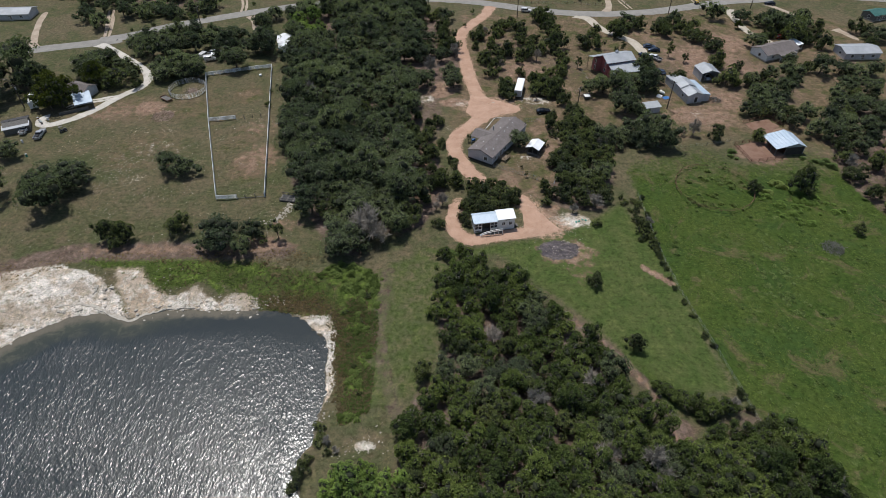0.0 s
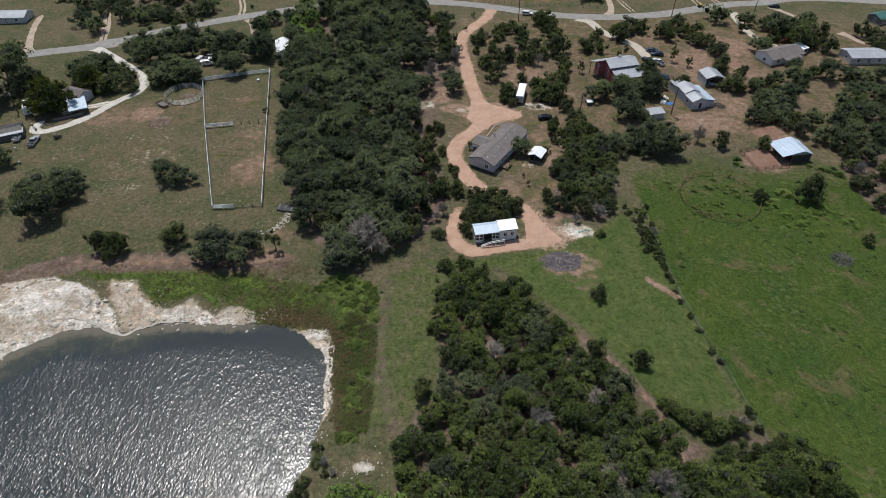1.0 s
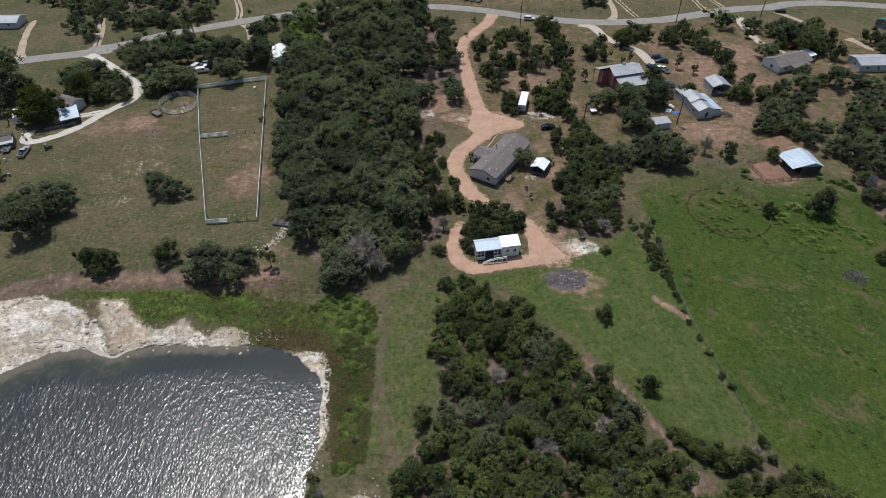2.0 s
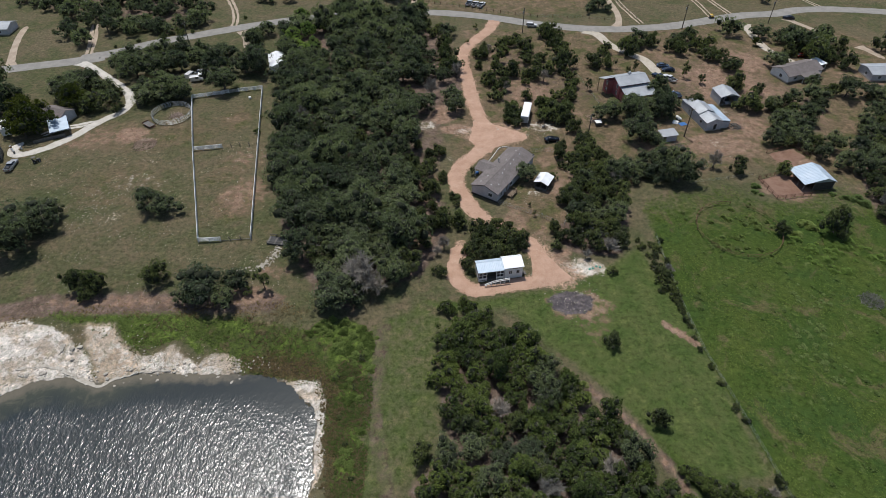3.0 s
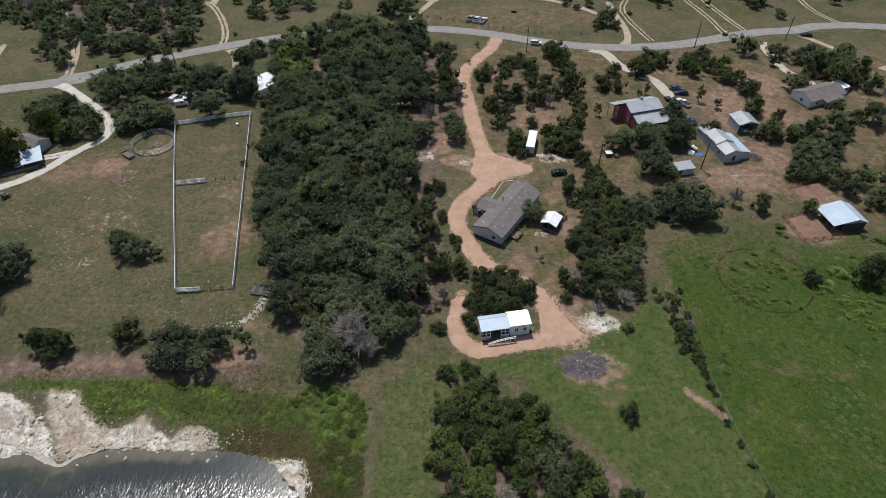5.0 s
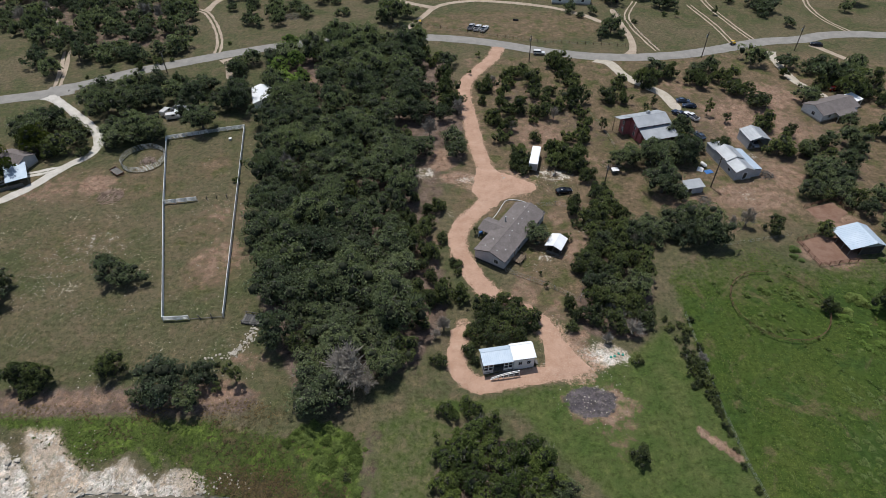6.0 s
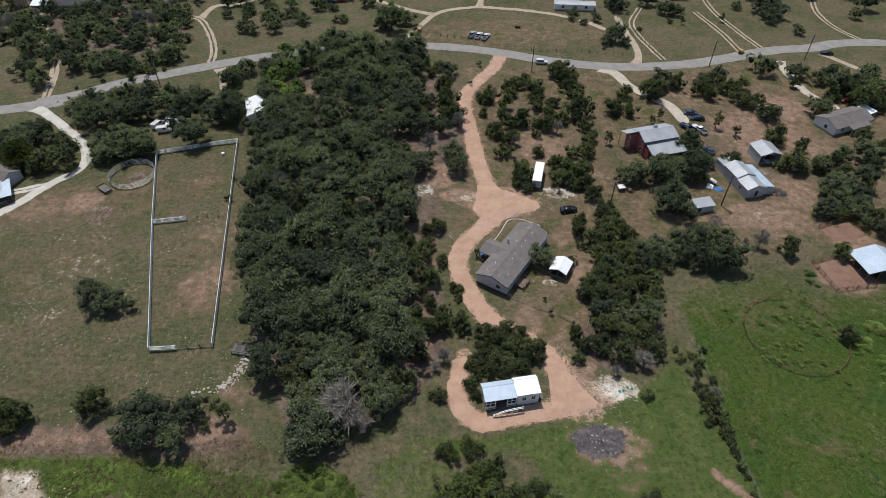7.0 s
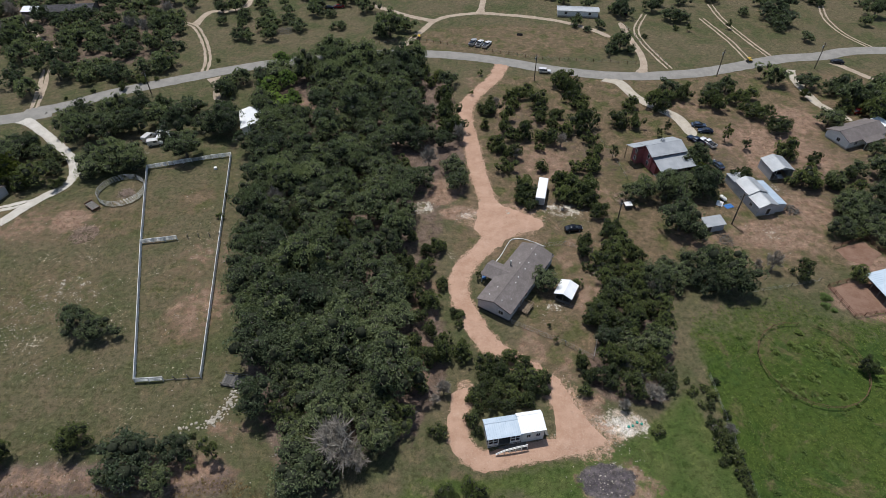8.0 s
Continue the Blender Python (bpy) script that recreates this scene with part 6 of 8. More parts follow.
_h = thing("awning", 137.2, 222.4, 30.0, "white sheet-metal awning on posts", "awning")
part("roof", roof_slab(Build(), -2.2, 2.2, -2.4, 2.4, 2.4, 2.8, ribs=0.5), "white_roof", _h)
posts(_h, [(-2.0, -2.2), (2.0, -2.2), (-2.0, 2.2), (2.0, 2.2)], 2.4, "white_paint")
plain_house("farmhouse", 158.6, 216.4, 2.0, 13.5, 8.0, 2.7, 3.6, "grey_paint", "galv", "low house with a pale metal roof", 0.6)
plain_house("cabin", 185.0, 252.5, 20.0, 8.0, 6.0, 2.6, 3.6, "greywood", "green_roof", "cabin with a green metal roof", 0.5, 2)
_h = plain_house("farmhouse", -124.9, 187.6, -18.0, 8.4, 6.4, 2.7, 4.0, "grey_paint", "shingle", "old grey farmhouse under a yellow-green tree")
_h = thing("lean_to", -121.0, 180.6, 30.0, "patched metal lean-to in front of the farmhouse", "lean-to")
part("roof", roof_slab(Build(), -2.8, 2.8, -4.2, 2.3, 3.6, 2.9, ribs=0.6), "pale_roof", _h)
posts(_h, [(-2.6, -4.0), (2.6, -4.0), (-2.6, 3.4), (2.6, 3.4)], 2.4, "greywood")
part("fence_board", Build().box(-3.5, -4.1, 0, 9.0, 0.08, 1.1), "greywood", _h)
_h = thing("animal_shed", -135.2, 165.0, 26.0, "low dark shed with a pale front roof", "shed")
part("wall", Build().prism([(-2.8, 0), (2.8, 0), (2.8, 2.4), (0, 2.9), (-2.8, 1.9)], -3.6, 3.6), "greywood", _h)
part("roof", roof_slab(Build(), -3.9, 3.9, 3.0, 2.35, 0.2, 2.9), "char", _h)
part("front_roof", roof_slab(Build(), -3.9, 3.9, -0.4, 2.3, -3.2, 1.95, ribs=0.6), "galv", _h, "pale metal front roof")
_h = thing("camper", -137.8, 180.4, 118.0, "white travel trailer under the trees", "trailer")
part("body", Build().prism([(-1.2, 0.5), (1.2, 0.5), (1.2, 2.6), (1.0, 2.8), (-1.0, 2.8), (-1.2, 2.6)], -3.6, 3.6), "white_paint", _h)
part("window", Build().box(-1.0, -1.21, 1.5, 1.2, 0.04, 0.6), "glass", _h)
part("window", Build().box(1.6, -1.21, 1.5, 0.9, 0.04, 0.6), "glass", _h)
part("wheel", Build().tube((0.3, -1.1, 0.36), (0.3, -0.9, 0.36), 0.36, 0.36, 12), "rubber", _h)
part("wheel", Build().tube((0.3, 0.9, 0.36), (0.3, 1.1, 0.36), 0.36, 0.36, 12), "rubber", _h)
plain_house("farmhouse", -184.5, 257.0, 3.0, 16.0, 8.0, 2.6, 3.8, "grey_paint", "galv", "grey house across the road", 0.7)
_h = thing("shelter", -175.0, 313.6, -4.0, "white metal vehicle shelter", "shelter")
gable_roof(_h, 7.0, 6.4, 2.8, 3.9, "white_roof", 0.1, 0.6)
part("wall", Build().box(0, 3.1, 0, 6.9, 0.08, 2.8).box(-3.4, 0, 0, 0.08, 6.2, 2.8).box(3.4, 0, 0, 0.08, 6.2, 2.8), "white_roof", _h)
# dark sheet across the open side, its colour standing for shade inside
part("shaded_front", Build().box(0, -3.1, 0, 6.8, 0.08, 2.7), "interior", _h, "dark sheet painted as the shade in the open front")
plain_house("long_house", -160.5, 315.5, 7.0, 21.0, 8.0, 2.6, 3.8, "greywood", "char", "long dark-roofed house among the oaks", 0.0, 4)
plain_house("farmhouse", -61.0, 225.0, 106.0, 10.5, 6.0, 2.6, 3.5, "white_paint", "white_roof", "house with a white roof among the trees", 0.5)
plain_house("mobile_home", 57.5, 313.5, -6.0, 17.0, 4.6, 2.6, 3.2, "white_paint", "galv", "mobile home beyond the road", 0.6)


# ---- vehicles ----
def wheels(e, xs, half, r=0.34):
    for x in xs:
        for s in (-1, 1):
            w = part("wheel", Build().tube((x, s * (half - 0.2), r), (x, s * half, r), r, r, 14), "rubber", e)
            part("rim", Build().tube((x, s * (half - 0.1), r), (x, s * (half + 0.015), r), r * 0.6, r * 0.55, 10), "steel", w)


def shell(sections):
    """A body lofted from cross sections (x, half width low, half width high, z low, z high)."""
    b = Build()
    n = 8
    for x, w0, w1, z0, z1 in sections:
        zm = z0 + (z1 - z0) * 0.55
        b.v += [(x, -w0 * 0.94, z0), (x, -w0, zm), (x, -w1, z1 - 0.04), (x, -w1 * 0.9, z1), (x, w1 * 0.9, z1), (x, w1, z1 - 0.04), (x, w0, zm), (x, w0 * 0.94, z0)]
    for i in range(len(sections) - 1):
        for j in range(n):
            b.f.append((i * n + j, i * n + (j + 1) % n, (i + 1) * n + (j + 1) % n, (i + 1) * n + j))
    b.f += [tuple(range(n - 1, -1, -1)), tuple(range((len(sections) - 1) * n, len(sections) * n))]
    return b


def lamps(e, front, back, half, z):
    for s in (-1, 1):
        part("headlight", Build().box(front, s * (half - 0.25), z, 0.06, 0.36, 0.16), "lamp_clear", e)
        part("taillight", Build().box(back, s * (half - 0.2), z, 0.06, 0.24, 0.24), "lamp_red", e)


def saloon(x, y, yaw, paint, label, tall=0.0, group=""):
    e = thing("car", x, y, yaw, label, "car", group)
    t = tall
    part("body", shell([(-2.3, 0.74, 0.7, 0.35, 0.85 + t), (-2.15, 0.86, 0.82, 0.25, 0.98 + t), (-1.2, 0.9, 0.86, 0.22, 1.0 + t), (0.9, 0.9, 0.86, 0.22, 0.98 + t),
                        (1.9, 0.88, 0.8, 0.24, 0.86 + t), (2.3, 0.7, 0.64, 0.33, 0.7 + t)]), paint, e, "", True)
    part("window", shell([(-1.95 - t, 0.78, 0.74, 0.9 + t, 1.0 + t), (-1.25 - t, 0.79, 0.64, 0.9 + t, 1.4 + t), (0.2, 0.79, 0.64, 0.9 + t, 1.43 + t), (1.15, 0.79, 0.74, 0.9 + t, 1.0 + t)]), "glass", e)
    part("roof", shell([(-1.3 - t, 0.63, 0.6, 1.36 + t, 1.42 + t), (-0.6, 0.65, 0.62, 1.38 + t, 1.47 + t), (0.25, 0.63, 0.58, 1.36 + t, 1.45 + t)]), paint, e, "", True)
    wheels(e, (-1.4, 1.4), 0.9)
    lamps(e, 2.2, -2.27, 0.8, 0.62 + t)
    return e


def pickup(x, y, yaw, paint, label, group="", load=""):
    e = thing("pickup_truck", x, y, yaw, label, "pickup truck", group)
    part("body", shell([(0.4, 0.95, 0.93, 0.4, 1.1), (1.5, 0.95, 0.93, 0.4, 1.15), (2.6, 0.94, 0.86, 0.4, 1.08), (2.85, 0.85, 0.78, 0.5, 0.9)]), paint, e, "", True)
    part("cab", shell([(-0.75, 0.95, 0.9, 0.4, 1.15), (0.5, 0.95, 0.9, 0.4, 1.15)]), paint, e)
    part("window", shell([(-0.72, 0.86, 0.74, 1.1, 1.66), (0.35, 0.86, 0.74, 1.1, 1.68), (1.25, 0.86, 0.8, 1.1, 1.16)]), "glass", e)
    part("roof", shell([(-0.76, 0.75, 0.72, 1.62, 1.73), (0.35, 0.75, 0.7, 1.62, 1.75)]), paint, e)
    part("bed", Build().box(-1.85, 0.9, 0.5, 2.2, 0.1, 0.7).box(-1.85, -0.9, 0.5, 2.2, 0.1, 0.7).box(-2.93, 0, 0.5, 0.1, 1.9, 0.7), paint, e)
    part("bed_floor", Build().box(-1.85, 0, 0.6, 2.15, 1.7, 0.08), "dark_trim", e)
    if load:
        part("load", Build().box(-1.8, 0.1, 0.68, 1.5, 1.1, 0.5, None, 0.8).box(-2.3, -0.4, 0.68, 0.6, 0.5, 0.7), load, e)
    wheels(e, (-1.75, 1.85), 0.98, 0.4)
    lamps(e, 2.83, -2.97, 0.9, 0.75)
    return e


def suv(x, y, yaw, paint, label):
    e = thing("off_roader", x, y, yaw, label, "car")
    part("body", shell([(-2.1, 0.86, 0.84, 0.45, 1.15), (0.6, 0.88, 0.86, 0.42, 1.15), (1.9, 0.84, 0.78, 0.45, 1.05), (2.1, 0.74, 0.7, 0.55, 0.95)]), paint, e)
    part("window", shell([(-2.06, 0.82, 0.74, 1.1, 1.72), (0.5, 0.82, 0.74, 1.1, 1.72), (0.85, 0.82, 0.78, 1.1, 1.16)]), "glass", e)
    part("roof", shell([(-2.08, 0.76, 0.74, 1.68, 1.8), (0.5, 0.76, 0.74, 1.68, 1.8)]), paint, e)
    part("spare_wheel", Build().tube((-2.12, 0, 1.0), (-2.34, 0, 1.0), 0.36, 0.34, 12), "rubber", e)
    wheels(e, (-1.35, 1.4), 0.92, 0.4)
    lamps(e, 2.08, -2.12, 0.8, 0.8)


def van(x, y, yaw, paint, label, long_=2.6):
    e = thing("van", x, y, yaw, label, "van")
    part("body", shell([(-long_, 0.92, 0.88, 0.4, 2.05), (0.9, 0.95, 0.88, 0.4, 2.1), (1.6, 0.95, 0.82, 0.4, 1.5), (2.4, 0.9, 0.8, 0.4, 1.05)]), paint, e)
    part("windscreen", shell([(1.0, 0.84, 0.8, 1.4, 2.0), (1.62, 0.84, 0.8, 1.2, 1.5)]), "glass", e)
    for s in (-1, 1):
        part("window", Build().box(0.4, s * 0.93, 1.35, 1.0, 0.05, 0.5), "glass", e)
    wheels(e, (-long_ + 0.9, 1.5), 0.96, 0.36)
    lamps(e, 2.36, -long_ - 0.02, 0.85, 0.75)


def utility_trailer(x, y, yaw):
    e = thing("utility_trailer", x, y, yaw, "rusty flat utility trailer with a grey plank bed", "trailer")
    part("frame", Build().box(0, 1.05, 0.5, 4.2, 0.1, 0.25).box(0, -1.05, 0.5, 4.2, 0.1, 0.25).box(-2.1, 0, 0.5, 0.1, 2.2, 0.4).box(2.1, 0, 0.5, 0.1, 2.2, 0.25), "rust", e)
    for i in range(7):
        part("plank", Build().box(0, -0.9 + 0.3 * i, 0.55, 4.1, 0.27, 0.06), "greywood", e)
    part("drawbar", Build().tube((2.1, 0.7, 0.5), (3.3, 0, 0.45), 0.05).tube((2.1, -0.7, 0.5), (3.3, 0, 0.45), 0.05), "rust", e)
    wheels(e, (-0.4,), 1.2, 0.33)


def small_tractor(x, y, yaw, paint, label):
    e = thing("garden_tractor", x, y, yaw, label, "tractor")
    part("hood", Build().box(0.6, 0, 0.5, 1.1, 0.6, 0.55, None, 0.85), paint, e)
    part("seat", Build().box(-0.45, 0, 0.75, 0.45, 0.5, 0.12).box(-0.65, 0, 0.85, 0.1, 0.5, 0.4), "dark_trim", e)
    part("chassis", Build().box(0, 0, 0.35, 1.9, 0.7, 0.2), "dark_trim", e)
    part("canopy", Build().box(-0.3, 0, 1.75, 1.2, 0.9, 0.06), paint, e)
    for sx, sy in ((0.2, 0.4), (0.2, -0.4), (-0.8, 0.4), (-0.8, -0.4)):
        part("canopy_post", Build().tube((sx, sy, 0.6), (sx, sy, 1.76), 0.03), "dark_trim", e)
    wheels(e, (-0.6, 0.85), 0.62, 0.36)


saloon(33.5, 174.0, 10, "car_black", "black car parked at the end of the gravel spur", 0.12)
saloon(81.4, 224.0, -8, "car_blue", "blue-grey car on the concrete driveway")
saloon(82.4, 220.6, 172, "car_navy", "dark blue car on the concrete driveway")
pickup(77.6, 215.0, 125, "car_navy", "dark pickup truck beside the red house")
pickup(80.9, 213.8, 118, "car_white", "white pickup truck with a loaded bed", load="dark_trim")
saloon(80.0, 202.2, 112, "car_blue", "blue-grey car beside the workshop")
saloon(95.2, 197.8, -83, "car_silver", "silver car parked inside the metal garage", 0.1)
pickup(11.8, 285.2, 70, "car_silver", "dark silver pickup truck parked in the mown lot", "vehicles in the lot")
pickup(14.4, 284.2, 68, "car_white", "white pickup truck parked in the mown lot", "vehicles in the lot", load="dark_trim")
pickup(17.2, 283.2, 62, "car_white", "white pickup truck parked in the mown lot", "vehicles in the lot")
suv(37.0, 260.6, -8, "car_white", "white off-roader with dark windows at the roadside")
pickup(-126.2, 161.0, 95, "car_silver", "pale pickup truck parked on the grass", load="dark_trim")
pickup(-132.4, 163.8, 100, "car_white", "old pale truck with a rack beside the shed", load="greywood")
small_tractor(-120.2, 163.4, 35, "greywood", "small grey garden tractor on the grass")
van(-91.0, 216.6, 70, "car_white", "white van parked by the paddock", 2.2)
van(-88.0, 213.6, 15, "car_white", "white van parked by the paddock", 2.0)
saloon(-87.6, 219.4, 5, "car_silver", "pale car under the oaks", 0.2)
_e = thing("stock_trailer", -85.2, 215.4, 12, "dark stock trailer with a white roof", "trailer")
part("body", Build().box(0, 0, 0.5, 4.4, 2.0, 1.7), "dark_trim", _e)
part("roof", Build().prism([(-1.05, 2.2), (1.05, 2.2), (0.8, 2.35), (-0.8, 2.35)], -2.3, 2.3), "white_roof", _e)
wheels(_e, (-0.4, 0.5), 1.05, 0.34)
utility_trailer(-94.2, 183.6, -38)
saloon(-45.5, 321.5, 12, "car_red", "dark red car beyond the road", 0.1)
saloon(-49.4, 320.4, 20, "car_black", "black car beyond the road", 0.1)
saloon(78.3, 314.2, 75, "car_black", "dark car at the end of a track", 0.1)
small_tractor(114.2, 268.6, 10, "yellow", "small yellow tractor at the roadside")
small_tractor(-9.5, 289.4, 80, "yellow", "small yellow tractor by the track")
saloon(146.8, 268.0, 160, "car_black", "dark car at the roadside", 0.1)
saloon(136.5, 232.0, 10, "car_red", "red car under the trees", 0.1)


# ---- fences, pens and poles ----
def along(pts, gap):
    """Even stations along straight legs: (point, direction) pairs, leg by leg."""
    for a, b in zip(pts, pts[1:]):
        a, b = Vector((*a, 0)), Vector((*b, 0))
        n = max(1, round((b - a).length / gap))
        yield [a.lerp(b, i / n) for i in range(n + 1)]


SHARED = {}


def shared(key, make):
    if key not in SHARED:
        SHARED[key] = make()
    return SHARED[key]


def piece(name, me, m, parent):
    ob = new(name, me)
    ob.parent = parent
    ob.matrix_basis = m
    return ob


def rail_fence(pts, gap, label, rails=(0.35, 0.7, 1.05, 1.35), mat="white_paint", post=(0.18, 1.5), thick=(0.10, 0.19), name="fence", lean=0.0, missing=0.0):
    """Posts and level rails, each a piece of its own."""
    e = thing(name, 0, 0, 0, label, "fence", z=0)
    pm = shared(("post", mat, post), lambda: Build().box(0, 0, -0.3, post[0], post[0], post[1] + 0.3, None, 0.92).mesh("post", M[mat]))
    for leg in along(pts, gap):
        for i, p in enumerate(leg):
            piece("post", pm, pose(p.x, p.y, land(p.x, p.y), rng.normal() * lean, rng.normal() * lean, math.degrees(math.atan2(leg[-1].y - leg[0].y, leg[-1].x - leg[0].x))), e)
        w = (leg[1] - leg[0]).length
        rm = shared(("rail", mat, thick, round(w, 2)), lambda: Build().box(0, 0, 0, w, thick[0], thick[1]).mesh("rail", M[mat]))
        for p, q in zip(leg, leg[1:]):
            d = q - p
            za, zb = land(p.x, p.y), land(q.x, q.y)
            for z in rails:
                if rng.uniform() < missing:
                    continue
                piece("rail", rm, pose((p.x + q.x) / 2, (p.y + q.y) / 2, (za + zb) / 2 + z - 0.06, 0, -math.degrees(math.atan2(zb - za, d.length)) + rng.normal() * lean * 0.3,
                                       math.degrees(math.atan2(d.y, d.x))), e)
    return e


PADDOCK = [(-61.7, 128.0), (-75.6, 169.0), (-85.7, 200.9), (-74.0, 204.6), (-71.0, 205.5), (-63.1, 207.5), (-48.7, 129.0), (-56.2, 128.4)]
rail_fence([PADDOCK[0], PADDOCK[1], PADDOCK[2]], 2.45, "long white board fence of the paddock")
rail_fence([PADDOCK[5], PADDOCK[6]], 2.45, "long white board fence beside the wood")
rail_fence([PADDOCK[2], PADDOCK[3]], 2.45, "white board fence closing the paddock end")
rail_fence([PADDOCK[4], PADDOCK[5]], 2.45, "short white board fence at the paddock corner")
rail_fence([PADDOCK[0], PADDOCK[7]], 2.45, "white board fence across the paddock end")
rail_fence([PADDOCK[7], PADDOCK[6]], 2.5, "broken grey fence with fallen rails", (0.25,), "greywood", missing=0.1, lean=6)
rail_fence([PADDOCK[1], (-67.2, 170.5)], 2.45, "short white board fence dividing the paddock")
rail_fence([PADDOCK[3], PADDOCK[4]], 3.0, "grey metal gate in the paddock fence", (0.3, 0.6, 0.9, 1.2), "steel", name="gate")
for _x, _y in ((-64.6, 171.0), (-62.0, 171.4), (-59.3, 171.7), (-57.0, 171.9)):
    _p = Build().box(0, 0, -0.2, 0.18, 0.18, 1.6, None, 0.9).mesh("fence_post", M["greywood"])
    _o = tagged(new("fence_post", _p), "lone weathered post in the paddock", "post", "row of lone posts")
    _o.matrix_basis = pose(_x, _y, land(_x, _y), 3, 2, 15)


def round_pen(x, y, r, n, label, mat, rails, h, tube=0.05, gap_at=None, lean=0.0):
    """A ring of tube panels standing end to end."""
    e = thing("round_pen", x, y, 0, label, "pen")
    w = 2 * r * math.sin(math.pi / n)
    rm = Build().tube((-w / 2, 0, 0), (w / 2, 0, 0), tube, tube, 5).mesh("rail", M[mat])
    um = Build().tube((0, 0, 0), (0, 0, h), tube * 1.2, tube * 1.2, 5).mesh("upright", M[mat])
    for i in range(n):
        if gap_at is not None and i in gap_at:
            continue
        a = 2 * math.pi * (i + 0.5) / n
        px, py = r * math.cos(a), r * math.sin(a)
        z0 = land(x + px, y + py) - land(x, y)
        tilt = rng.normal() * lean
        for z in rails:
            piece("rail", rm, pose(px, py, z0 + z, 0, tilt * 0.3, math.degrees(a) + 90), e)
        a -= math.pi / n
        piece("upright", um, pose(r / math.cos(math.pi / n) * math.cos(a), r / math.cos(math.pi / n) * math.sin(a), z0 - 0.05, tilt, 0, 0), e)


round_pen(-88.9, 190, 6.1, 16, "round pen of grey metal pipe panels", "steel", (0.15, 0.5, 0.9, 1.3, 1.7), 1.8, 0.045)
round_pen(75.8, 132.2, 10.4, 22, "overgrown round pen of rusty pipe rails", "rust", (0.6, 1.15), 1.2, 0.045, (4,), 3.0)


def wire_fence(pts, gap, label, mat="greywood", h=1.25, mesh=0.0, wires=(0.35, 0.7, 1.1), r=0.05):
    """Slim posts with strands of wire, or chain-link when mesh is given."""
    e = thing("fence", 0, 0, 0, label, "fence", z=0)
    pm = shared(("slim", mat, h, r), lambda: Build().tube((0, 0, -0.3), (0, 0, h), r, r * 0.9, 6).mesh("post", M[mat]))
    for leg in along(pts, gap):
        for p in leg:
            piece("post", pm, pose(p.x, p.y, land(p.x, p.y), rng.normal() * 2, rng.normal() * 2, rng.uniform(0, 90)), e)
        a, c = leg[0], leg[-1]
        za, zc = land(a.x, a.y), land(c.x, c.y)
        b = Build()
        for z in wires:
            b.tube((a.x, a.y, za + z), (c.x, c.y, zc + z), 0.014, 0.014, 3)
        if mesh:
            n = int((c - a).length / mesh)
            for i in range(n):
                for s in (-1, 1):
                    p, q = a.lerp(c, i / n), a.lerp(c, min(1, max(0, (i + s * h / mesh) / n)))
                    b.tube((p.x, p.y, za + 0.05), (q.x, q.y, za + h), 0.008, 0.008, 3)
        part("wire", b, "steel", e)


wire_fence([(15, 143.3), (25.9, 137.4), (31.2, 133.6), (34.4, 142.8)], 3.0, "chain-link fence behind the grey house", "steel", 1.3, 0.35, (0.05, 1.28), 0.045)
wire_fence([(25.3, 167.8), (30.5, 168.5), (37, 166)], 3.0, "chain-link fence by the parking spur", "steel", 1.3, 0.35, (0.05, 1.28), 0.045)
wire_fence([(-12.1, 288.1), (-0.9, 285), (10.1, 280.9), (25.1, 275.4), (37.5, 271.1), (56.3, 269.2), (71.7, 267.3)], 3.2, "ranch fence of dark posts along the road", "rust", 1.35, 0, (0.3, 0.6, 0.9, 1.25), 0.09)
wire_fence([(-40.2, 279), (-18.8, 287.1)], 3.2, "ranch fence of dark posts along the road", "rust", 1.35, 0, (0.3, 0.6, 0.9, 1.25), 0.09)
wire_fence([(74.4, 303.3), (77.7, 287.9), (83.2, 265.5)], 3.2, "ranch fence of dark posts up the slope", "rust", 1.35, 0, (0.3, 0.6, 0.9, 1.25), 0.09)
wire_fence([(53.8, 129.6), (53.7, 107.8), (54.6, 93.9), (56.7, 80.6), (58.8, 66.6), (59.5, 58.6)], 4.0, "old wire fence along the overgrown field edge")
wire_fence([(44.9, 227.1), (50.3, 209.4), (52.3, 195.8)], 4.0, "wire fence beside the red house yard")
wire_fence([(70.4, 152), (81, 154.1), (88.7, 155.9)], 4.0, "wire fence along the top of the green field")
rail_fence([(89.5, 154.1), (90.9, 144.8), (101.1, 146.5)], 2.6, "dark pipe rails round the red dirt pen", (0.4, 0.8, 1.2), "rust", (0.12, 1.35), (0.06, 0.08))
rail_fence([(89.5, 154.1), (99.8, 157.2)], 2.6, "dark pipe rails round the red dirt pen", (0.4, 0.8, 1.2), "rust", (0.12, 1.35), (0.06, 0.08))
rail_fence([(97, 167.1), (106.6, 170.5), (108.6, 164.1)], 2.6, "dark pipe rails behind the barn", (0.4, 0.8, 1.2), "rust", (0.12, 1.35), (0.06, 0.08))


